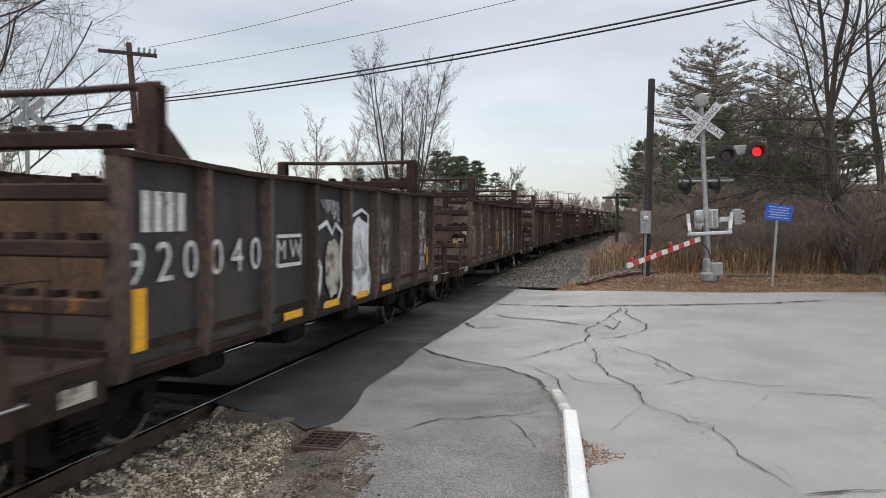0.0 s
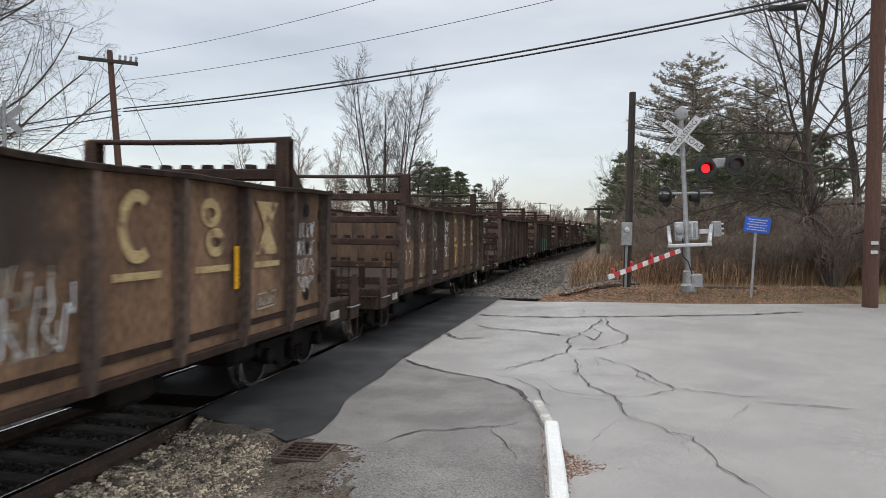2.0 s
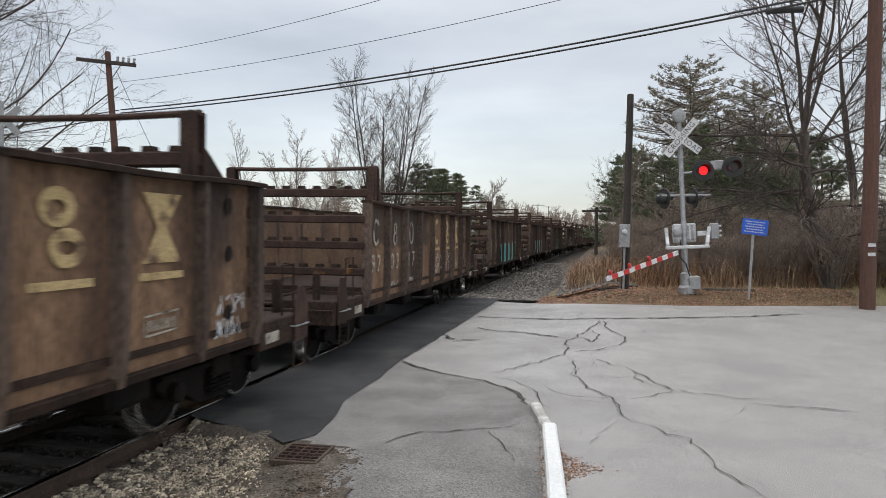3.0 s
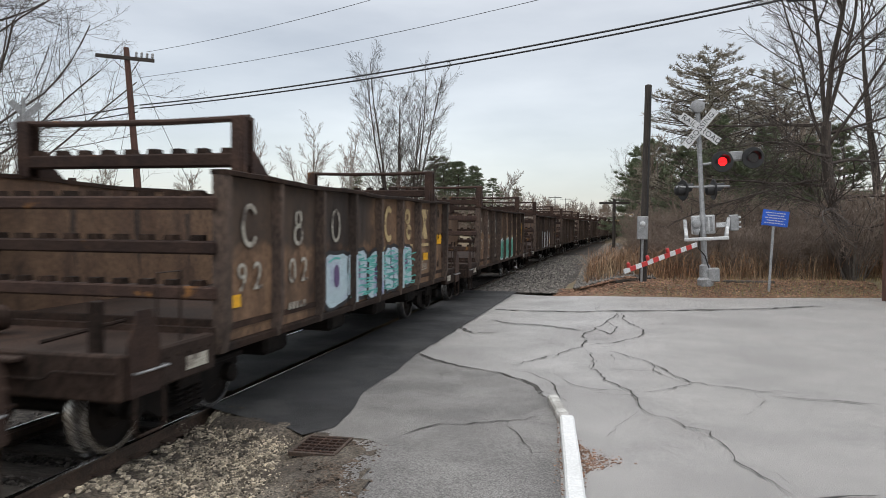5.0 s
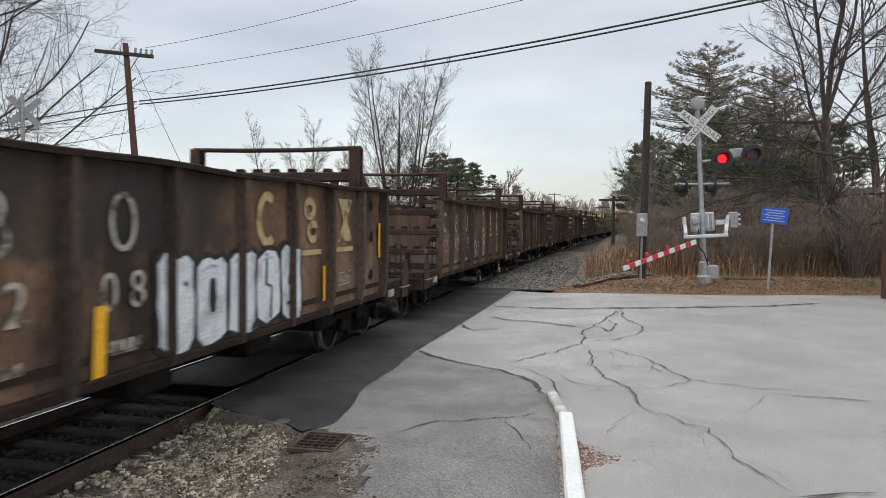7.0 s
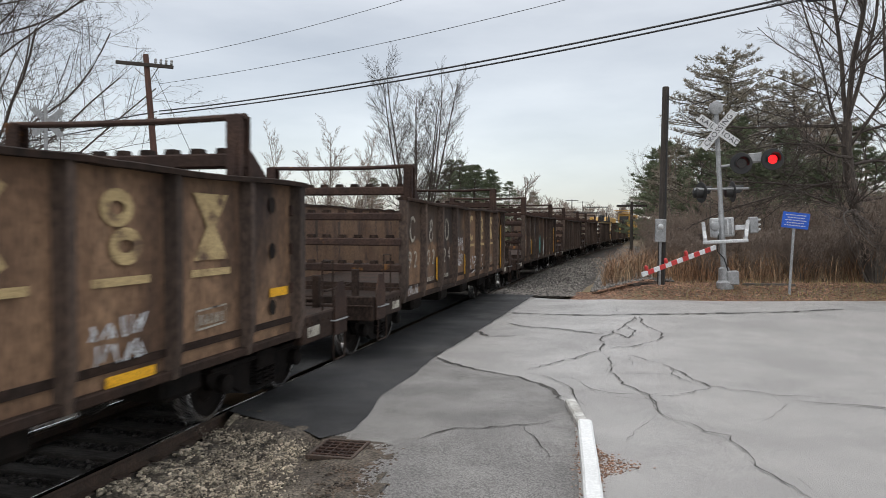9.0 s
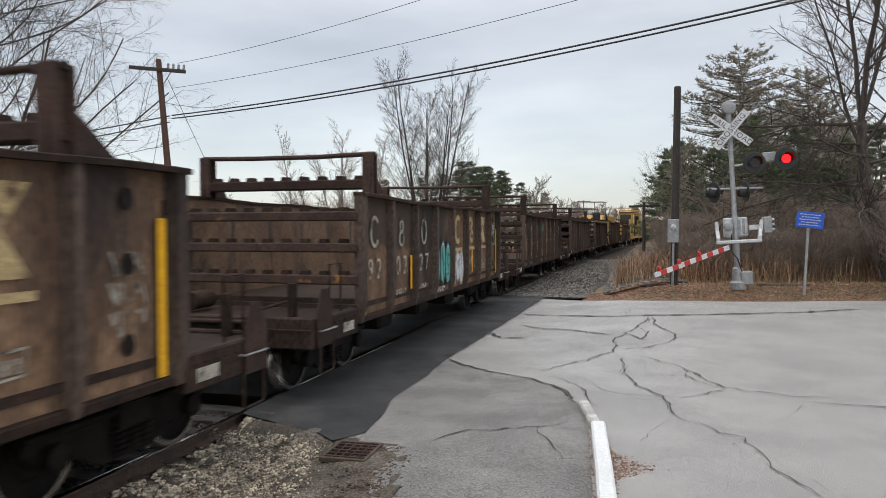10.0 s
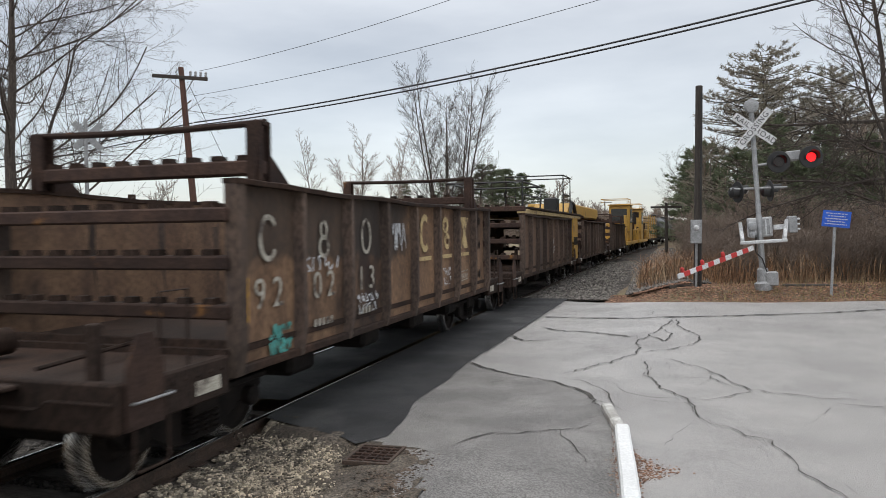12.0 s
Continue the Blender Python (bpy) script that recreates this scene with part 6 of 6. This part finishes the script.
def make_pine(name, label, parts, at, mat, group="pines"):
    ob = thing(name, label, "tree", group, at=at)
    part("trunk", parts[0], BARKD, ob, smooth=True)
    part("branchwork", parts[1], BARKD, ob)
    part("foliage", parts[2], mat, ob)
    return ob


def scaled(x, y, s, rz=0.0, z=None):
    return pose(x, y, ground_z(x, y) - 0.05 if z is None else z, 0, 0, rz) @ Matrix.Scale(s, 4)


def again(ob, x, y, s, rz):
    """Another tree of the same make, turned and a little larger or smaller."""
    c = copy_thing(ob, pose(x, y, ground_z(x, y) - 0.05, 0, 0, rz))
    c.scale = (s, s, s)
    return c


# beyond the track, seen over the train
rng = random.Random(77)
left_tree = make_tree("bare_tree", "large bare spreading tree with fine twigs", spread_tree(11, 19, 0.32, (0.1, 0), BARK, ((30, 0.14, 66), (10, 0.12, 46), (8, 0.1, 42), (6, 0.1, 40)), (0.66, 0.5, 0.46, 0.46), stout=0.18), BARKD, pose(-29.0, 26.0, -0.3, 0, 0, 40))
clump = make_tree("bare_tree", "tall clump of slender bare stems with fine upswept twigs", column_tree(21, 19.5, 9), BARKD, pose(-20.2, 70, -0.5))
clump.scale = (1.1, 1.1, 1.0)
birch = make_tree("birch", "thin pale leafless birch", column_tree(22, 12.5, 2), BIRCH, pose(-28.6, 60, -0.5), "birches")
again(birch, -26.0, 63, 1.0, 80)
again(birch, -24.6, 61, 0.98, 200)
again(birch, -22.5, 66, 0.8, 30)
spruce = make_pine("spruce", "dark green spruce beyond the track", pine(31, 11.5, 0.16, 2.7, 130, droop=-0.25, low=0.08), pose(-21.5, 95, 0), NEEDLE, "spruces")
for x, y, s, a in ((-19.6, 96, 0.97, 50), (-23.6, 98, 1.05, 90), (-17.6, 99, 0.85, 140), (-16.2, 105, 0.82, 210), (-26, 97, 0.9, 10), (-29, 96, 0.85, 70), (-33, 92, 0.8, 100), (-14.5, 120, 0.75, 0), (-22.6, 100, 0.98, 300), (-20.6, 101, 1.0, 170), (-18.8, 103, 0.95, 25), (-21.6, 104, 1.02, 260), (-23.0, 107, 1.05, 65), (-19.6, 108, 1.0, 330), (-24.6, 102, 0.98, 200)):
    again(spruce, x, y, s, a).scale = (1.5 * s, 1.5 * s, s)
far_tree = make_tree("bare_tree", "round-crowned bare tree beyond the track", spread_tree(41, 11, 0.2, bark=BARK, kids=((14, 0.25, 42), (9, 0.2, 40), (6, 0.2, 40)), ratio=(0.5, 0.5, 0.45), least=0.028), BARK, pose(-14.4, 110, -0.3))
for x, y, s, a in ((-18, 118, 0.8, 40), (-13, 150, 0.8, 80), (-16, 160, 0.9, 120), (-11.5, 190, 0.8, 170), (-15, 220, 1.0, 220), (-12, 260, 1.0, 260), (-36, 74, 0.7, 300), (-44, 70, 0.75, 340), (-52, 66, 0.8, 20), (-60, 60, 0.9, 60), (-32, 88, 0.7, 110), (-11, 320, 1.2, 60), (-16, 400, 1.4, 10)):
    again(far_tree, x, y, s, a)
for k in range(34):
    again(far_tree, rng.uniform(-60, 60), rng.uniform(560, 760), rng.uniform(1.6, 2.4), rng.uniform(0, 360))
hedge = make_tree("bare_shrub", "leafless thicket of thin stems", shrub(51, 4.6, 12, 0.6), BARK, pose(-30, 62, -0.3), "thickets")
for k in range(26):
    again(hedge, rng.uniform(-62, -13), rng.uniform(62, 96), rng.uniform(0.8, 1.25), rng.uniform(0, 360))
for k in range(16):
    again(hedge, rng.uniform(-14, -10), 105 + k * 14, rng.uniform(0.9, 1.5), rng.uniform(0, 360))

# on the near side of the track
oak = make_tree("bare_tree", "large bare tree, leaning dark trunk, upright forks, low limbs", forked_tree(66), BARKD, pose(7.7, 25.2, 0.45))
oak2 = make_tree("bare_tree", "tall bare tree with upright forks behind the roadside", spread_tree(64, 15, 0.2, (-0.05, 0.05), BARK, ((18, 0.2, 44), (9, 0.12, 42), (7, 0.1, 40), (5, 0.1, 38)), (0.5, 0.46, 0.44, 0.44), 0.06, thin=0.1, stout=0.16), BARKD, pose(10.4, 29.5, 0.5))
for x, y, s, a in ((17, 30, 1.0, 200), (21, 38, 1.05, 20), (5.2, 62, 0.7, 250), (3.9, 84, 0.7, 60), (26, 44, 1.1, 100)):
    again(oak2, x, y, s, a)
white_pine = make_pine("pine_tree", "tall white pine with tiered open boughs and brownish needles", pine(71, 13.2, 0.2, 5.9, 190, droop=0.0, low=0.16, full=0.5, tuft=6), scaled(6.6, 49, 1.0), NEEDLE2)
for x, y, s, a in ((11.2, 52, 0.93, 70), (15, 58, 0.75, 150), (9.0, 58, 0.8, 30), (24, 60, 0.8, 120)):
    again(white_pine, x, y, s, a)
green_pine = make_pine("pine_tree", "dense green hemlock with drooping boughs", pine(73, 7.2, 0.13, 3.0, 110, droop=-0.1, low=0.03), scaled(6.2, 40, 1.0), NEEDLE, "hemlocks")
for x, y, s, a in ((4.6, 45, 0.9, 60), (8.6, 42, 1.0, 120), (11.2, 44, 0.95, 200), (6.9, 47, 1.2, 290), (4.2, 66, 1.3, 10), (3.4, 74, 1.35, 100), (5.6, 80, 1.5, 220), (4.2, 100, 1.5, 40), (6, 110, 1.7, 140), (14, 47, 1.1, 330)):
    again(green_pine, x, y, s, a)
wood_tree = make_tree("bare_tree", "slim bare woodland tree in a thick stand", spread_tree(81, 9.5, 0.13, bark=BARK, kids=((13, 0.2, 36), (8, 0.2, 36), (5, 0.2, 36)), ratio=(0.42, 0.5, 0.45), least=0.013), BARK, scaled(4.2, 58, 1.0))
for k in range(46):
    y = 44 + 130 * (k / 46) ** 1.3
    x = 2.2 + y * 0.012 + rng.uniform(0, 10 + y * 0.04)
    x = max(x, bend(y) - 1.0 + rng.uniform(0, 4))
    again(wood_tree, x, y, rng.uniform(0.75, 1.05), rng.uniform(0, 360))
thicket = make_tree("bare_shrub", "leafless roadside thicket of thin stems", shrub(52, 3.6, 16, 0.55), BARK, scaled(4.0, 32, 1.0), "thickets")
for k in range(44):
    again(thicket, rng.uniform(1.5, 26), rng.uniform(30, 46), rng.uniform(0.45, 0.9), rng.uniform(0, 360))
for k in range(8):
    again(thicket, rng.uniform(7.8, 14), rng.uniform(24, 29), rng.uniform(0.5, 0.85), rng.uniform(0, 360))
for k in range(26):
    x = rng.uniform(0.8, 9)
    again(thicket, x, lerp_list(FAR_EDGE, x) + rng.uniform(3.5, 9), rng.uniform(0.28, 0.5), rng.uniform(0, 360))


# ------------------------------------------------------------------ grass, brush, stones
def blades(name, label, mat, count, place, h, w, bend, seed, cat):
    rng = random.Random(seed)
    mb = Mesh()
    for k in range(count):
        x, y = place(rng)
        z = ground_z(x, y) - 0.02
        hh = h * (0.2 + 0.95 * rng.random() ** 1.6)
        a = rng.uniform(0, 6.28)
        d = Vector((math.cos(a), math.sin(a), 0))
        s = Vector((-math.sin(a), math.cos(a), 0)) * w * rng.uniform(0.6, 1.3)
        b = bend * rng.uniform(0.1, 1.0) * hh
        p = Vector((x, y, z))
        m, t = p + Vector((0, 0, hh * 0.6)) + d * b * 0.3, p + Vector((0, 0, hh * rng.uniform(0.8, 1.0))) + d * b
        mb.add([p - s, p + s, m + s * 0.7, m - s * 0.7, t], [(0, 1, 2, 3), (3, 2, 4)])
    return tagged(part(name, mb, mat), label, cat, kind="stuff")


def verge(rng, depth, x0=-1.2, x1=24):
    x = rng.uniform(x0, x1)
    return x, lerp_list(FAR_EDGE, x) + 0.1 + depth * rng.random() ** 1.3


blades("dry_brush", "tall dry brown brush and weeds behind the crossing", BRUSH, 24000, lambda r: (lambda x: (x, lerp_list(FAR_EDGE, x) + 2.6 + 9 * r.random()))(r.uniform(-0.6, 22)), 1.15, 0.009, 1.1, 1, "brush")
blades("dry_brush", "dry brown brush along the ballast", BRUSH, 7000, lambda r: (lambda y: (0.75 + bend(y) + r.random() ** 1.2 * (1.6 + y * 0.05), y))(r.uniform(23.6, 90)), 0.6, 0.011, 1.1, 2, "brush")
blades("grass_tufts", "straw-coloured winter grass on the verge", DRYGRASS, 8000, lambda r: verge(r, 3.4, 1.5), 0.2, 0.006, 0.9, 3, "grass")
blades("grass_field", "pale winter grass in the clearing", DRYGRASS, 9000, lambda r: (r.uniform(7, 34), r.uniform(25, 40)), 0.3, 0.01, 0.8, 4, "grass")


def stones(name, label, count, place, size, seed, mat=STONE, flat_=0.7):
    """Crushed stone: rough twelve-vertex lumps, joined."""
    rng = random.Random(seed)
    g = (1 + 5 ** 0.5) / 2
    ico = [Vector(p).normalized() for p in ((-1, g, 0), (1, g, 0), (-1, -g, 0), (1, -g, 0), (0, -1, g), (0, 1, g), (0, -1, -g), (0, 1, -g), (g, 0, -1), (g, 0, 1), (-g, 0, -1), (-g, 0, 1))]
    tri = [(0, 11, 5), (0, 5, 1), (0, 1, 7), (0, 7, 10), (0, 10, 11), (1, 5, 9), (5, 11, 4), (11, 10, 2), (10, 7, 6), (7, 1, 8), (3, 9, 4), (3, 4, 2), (3, 2, 6), (3, 6, 8), (3, 8, 9), (4, 9, 5), (2, 4, 11), (6, 2, 10), (8, 6, 7), (9, 8, 1)]
    mb = Mesh()
    for k in range(count):
        x, y, z = place(rng)
        s = size * rng.uniform(0.45, 1.25)
        m = Euler((rng.uniform(0, 6), rng.uniform(0, 6), rng.uniform(0, 6))).to_matrix()
        sc = Vector((s * rng.uniform(0.7, 1.2), s * rng.uniform(0.6, 1.1), s * rng.uniform(0.5, 0.9)))
        vs = []
        for p in ico:
            q = m @ Vector((p.x * sc.x, p.y * sc.y, p.z * sc.z)) * rng.uniform(0.82, 1.1)
            vs.append((x + q.x, y + q.y, z + q.z * flat_ + s * 0.2))
        mb.add(vs, tri)
    ob = part(name, mb, mat)
    return tagged(ob, label, "gravel", kind="stuff")


def near_stone(r):
    x = r.uniform(-4.42, -2.25)
    y = 3.2 + 4.6 * r.random()
    if x < -4.0 and abs(((y - 2.0) / 0.52 + 0.5) % 1 - 0.5) < 0.24:
        y += 0.26
    lim = left_edge(y) - 0.15
    if x > lim or r.random() < max(0, (x + 3.3) / 1.5) ** 1.2:
        x = r.uniform(-4.42, -3.2)
    return x, y, -0.135 + 0.1 * ss((x - left_edge(y) + 1.1) / 1.0)


def vary_islands(m, lo, hi):
    t = m.node_tree
    geo, mr, mx = t.nodes.new("ShaderNodeNewGeometry"), t.nodes.new("ShaderNodeMapRange"), t.nodes.new("ShaderNodeMix")
    mx.data_type, mx.blend_type = "RGBA", "MULTIPLY"
    mx.inputs["Factor"].default_value = 1.0
    mr.inputs["To Min"].default_value, mr.inputs["To Max"].default_value = lo, hi
    b = t.nodes["Principled BSDF"]
    src = b.inputs["Base Color"].links[0].from_socket
    t.links.new(geo.outputs["Random Per Island"], mr.inputs["Value"])
    t.links.new(src, mx.inputs["A"])
    t.links.new(mr.outputs[0], mx.inputs["B"])
    t.links.new(mx.outputs["Result"], b.inputs["Base Color"])


vary_islands(STONE, 0.2, 2.7)
vary_islands(DARKSTONE, 0.4, 1.6)
vary_islands(DEBRIS, 0.4, 1.7)
vary_islands(SHADESTONE, 0.4, 1.8)
vary_islands(LITTER, 0.35, 1.5)
vary_islands(BRUSH, 0.25, 1.3)
vary_islands(DRYGRASS, 0.55, 1.3)
stones("ballast_stones", "loose grey and tan crushed stones beside the rail", 8000, near_stone, 0.038, 11)
stones("ballast_stones", "oily crushed stones between the rails, darkened for the train's shade", 3500, lambda r: (r.uniform(-6.9, -4.72), 2.26 + 0.52 * r.randint(0, 11) + r.uniform(-0.16, 0.16), -0.2), 0.034, 12, SHADESTONE)
stones("ballast_stones", "crushed stones on the shoulder past the crossing", 9000, lambda r: (lambda y: (r.uniform(-4.4, -0.7) + bend(y), y, lerp_list([(-3.85, -0.14), (-2.8, -0.1), (-1.6, 0.02), (-0.6, 0.0)], -2)))(23.3 + 30 * r.random() ** 1.8), 0.055, 13, DARKSTONE)


def litter(r):
    x, y = verge(r, 2.8, -2.2, 8)
    return x, y, ground_z(x, y)


stones("leaf_litter", "brown fallen leaves on the verge", 10000, litter, 0.045, 14, LITTER, 0.25)
stones("leaf_litter", "brown leaves and twigs caught by the curb", 420, lambda r: (lambda y: (-0.02 - (y - 2.6) * 0.079 + 0.17 + abs(r.gauss(0, 0.5)) * max(0.03, 0.42 - abs(y - 6.75)), y, 0.0))(r.gauss(6.75, 0.22)), 0.013, 15, LITTER, 0.4)
stones("leaf_litter", "dark leaves and dirt along the broken asphalt edge", 2600, lambda r: (lambda y: (left_edge(y) - 0.02 + r.gauss(0, 0.13), y, 0.004))(r.uniform(3.6, 6.75)), 0.02, 16, DEBRIS, 0.4)
stones("ballast_stones", "crushed stones spilled down the ballast edge", 7000, lambda r: (lambda x, y: (x, y, ground_z(x, y) + (0.12 if x < 1.0 else 0.05)))(-0.9 + 2.5 * r.random() ** 1.3, 23.0 + 45 * r.random() ** 1.6), 0.06, 33, DARKSTONE)
stones("leaf_litter", "brown leaves and twigs beside the far ballast", 6500, lambda r: (lambda x, y: (x, y, ground_z(x, y) + (0.12 if x < 1.0 else 0.0)))(r.uniform(-0.7, 2.0), 22.4 + 40 * r.random() ** 1.4), 0.055, 19, LITTER, 0.3)

stones("ballast_stones", "small gravel and grit in the dirt", 7000, lambda r: (lambda y: (left_edge(y) - 0.1 - 1.5 * r.random() ** 1.3, y, -0.02 - 0.1 * r.random()))(r.uniform(3.2, 7.0)), 0.013, 17)
stones("leaf_litter", "dirt and leaves along the curb foot", 500, lambda r: (lambda y: (-0.02 - (y - 2.6) * 0.079 - 0.05 + r.gauss(0, 0.025), y, 0.0))(r.uniform(3.5, 8.6)), 0.014, 18, LITTER, 0.4)

# cross ties
tie_mesh = Mesh().box(-1.3, 1.3, -0.11, 0.11, -0.34, -0.145, 0.015).data("tie", TIE)
track = thing("track_bed", "creosoted wooden ties of the railway track", "track")
tagged(track, kind="structure")
rng = random.Random(9)
for y in [2.0 + 0.52 * k for k in range(13)] + [23.6 + 0.52 * k for k in range(70)]:
    t = part("tie", tie_mesh, TIE, track)
    t.matrix_basis = pose(TRACK_X + bend(y) + rng.gauss(0, 0.03), y + rng.gauss(0, 0.015), 0, 0, 0, rng.gauss(0, 0.6) - heading(y))
plate_mesh = Mesh().box(-0.17, 0.17, -0.09, 0.09, -0.14, -0.148 + 0.02, 0.004).data("tie_plate", RAILM)
for y in [2.0 + 0.52 * k for k in range(13)]:
    for s in (-1, 1):
        part("tie_plate", plate_mesh, RAILM, track).location = (TRACK_X + s * GAUGE / 2, y, 0)

# leaning stub and scrap timber past the crossing
st = thing("marker_stub", "short leaning rusty steel marker beside the ballast", "marker", at=pose(-0.55, 29.5, 0.0, 12, 32, 0))
part("stub", Mesh().box(-0.12, 0.12, -0.06, 0.06, -0.2, 0.85, 0.02), RAILM, st)
for k, (x, y, a, ln) in enumerate(((0.75, 22.6, 20, 0.8), (0.55, 22.9, -25, 0.7), (4.3, 22.9, 8, 1.5))):
    b = thing("timber", "dark weathered timber lying in the litter", "timber", "scrap timbers", at=pose(x, y, ground_z(x, y) - 0.01, 0, 0, a))
    part("beam", Mesh().box(-ln / 2, ln / 2, -0.07, 0.07, -0.03, 0.08, 0.02), TIE, b)


# ------------------------------------------------------------------ beyond the track: house, car, far fields
def house():
    ob = thing("house", "white clapboard two-storey house with dark shutters", "house", at=pose(-46, 52, -0.8, 0, 0, 35))
    ob.scale = (0.75, 0.75, 0.75)
    part("wall", Mesh().box(-5.5, 5.5, -4, 4, 0, 5.6), SIDING, ob)
    part("roof", Mesh().slab([(-4.5, 5.5), (4.5, 5.5), (0, 8.2)], 12, lambda u, v, w: (w - 6, u, v)), ROOFM, ob)
    for x in (-4, -2, 0, 2, 4):
        for z in (0.9, 3.4):
            wn = part("window", Mesh().box(x - 0.45, x + 0.45, -4.06, -3.99, z, z + 1.5, 0.01), SIDING, ob)
            part("pane", Mesh().box(x - 0.36, x + 0.36, -4.075, -4.05, z + 0.08, z + 1.42), DARKGLASS, wn)
            for s in (-1, 1):
                part("shutter", Mesh().box(x + s * 0.7 - 0.2, x + s * 0.7 + 0.2, -4.05, -4.0, z - 0.02, z + 1.52, 0.01), BLACKM, wn)
    for x in (-5.48, 5.48):
        for y in (-2, 1.5):
            for z in (0.9, 3.4):
                wn = part("window", Mesh().box(x - 0.05, x + 0.05, y - 0.45, y + 0.45, z, z + 1.5, 0.01), SIDING, ob)
                part("pane", Mesh().box(x - 0.065, x + 0.065, y - 0.36, y + 0.36, z + 0.08, z + 1.42), DARKGLASS, wn)
    part("chimney", Mesh().box(1.5, 2.3, -0.4, 0.4, 7.2, 9.0, 0.03), RUST, ob)


house()


def parked_car():
    ob = thing("car", "white parked hatchback beside the house", "car", at=pose(-35.8, 40.5, -0.25, 0, 0, 25))
    prof = [(-2.1, 0.35), (-2.15, 0.75), (-1.95, 0.95), (-1.2, 1.02), (-0.55, 1.48), (0.9, 1.5), (1.75, 1.05), (2.1, 0.95), (2.15, 0.4), (1.9, 0.25), (-1.9, 0.25)]
    part("body", Mesh().slab(prof, 1.7, lambda u, v, w: (u, w - 0.85, v)), CARW, ob)
    for s in (-1, 1):
        part("side_window", Mesh().slab([(-1.0, 1.05), (-0.5, 1.42), (0.85, 1.44), (1.4, 1.08)], 0.01, lambda u, v, w: (u, s * (0.855 + w), v)), DARKGLASS, ob)
        for x in (-1.35, 1.35):
            wh = part("wheel", Mesh().lathe([(-0.1, 0.2), (-0.1, 0.31), (0.1, 0.31), (0.1, 0.2)], "y", (x, s * 0.8, 0.31), 18), TYREM, ob)
            part("rim", Mesh().lathe([(-0.11, 0.05), (-0.11, 0.19), (0.11, 0.19), (0.11, 0.05)], "y", (x, s * 0.8, 0.31), 14), GALV, wh)
    part("tail_light", Mesh().box(2.1, 2.17, 0.5, 0.82, 0.75, 0.92, 0.01), REDP, ob)


parked_car()
# ------------------------------------------------------------------ motion of the train
TRAIN = [
    (0.0, 19.25), (0.5, 10.13), (1.0, 1.5), (1.5, -6.15), (2.0, -14.75), (2.5, -23.0), (4.5, -57.0), (5.0, -65.5),
    (5.5, -74.27), (6.0, -82.6), (6.5, -90.5), (7.0, -99.0), (9.0, -131.9), (9.5, -140.03), (10.0, -148.9), (10.5, -157.2),
    (11.0, -165.05), (11.5, -173.4), (12.0, -181.42),
]


FLASH = [0.35, 0.85, 1.45, 2.1, 2.65, 3.2, 3.7, 4.25, 4.8, 5.4, 5.8, 6.4, 6.9, 7.45, 8.0, 8.55, 9.1, 9.7, 10.3, 10.9, 11.4, 11.95]


def on_track(y):
    """The pose of a car whose leading end stands at y on the curve."""
    return pose(TRACK_X + bend(y), y, 0, 0, 0, -heading(y + 5.0))


def motions():
    for k, car in CARS.items():
        walk(car, [(t, on_track(y + k * PITCH)) for t, y in TRAIN])
    for ob, off in EXTRA:
        walk(ob, [(t, on_track(y + off)) for t, y in TRAIN])
    # the wheels of the cars that pass close by roll on the rail
    for k in range(-1, 15):
        for tr in CARS[k].children:
            if tr.name.startswith("truck"):
                for ax in tr.children:
                    if ax.name.startswith("wheelset"):
                        y0 = ax.location.y
                        walk(ax, [(i / 30, pose(0, y0, 0.425, math.degrees(lerp_list(TRAIN, i / 30) / 0.425), 0, 0)) for i in range(361)])
    # added lamp discs: edge-on while their lamp shines, shut to hide the glow; the two sides take turns
    for side, first in (("left", 0), ("right", 1)):
        rows = []
        state = first
        rows.append((0.0, state))
        for t in FLASH:
            rows.append((t - 0.034, state))
            state = 1 - state
            rows.append((t, state))
        rows.append((12.0, state))
        for sh in FLASH_DISCS[side]:
            walk(sh, [(t, pose(0, -0.04, 0, -85.3 * k, 0, 0)) for t, k in rows])


motions()
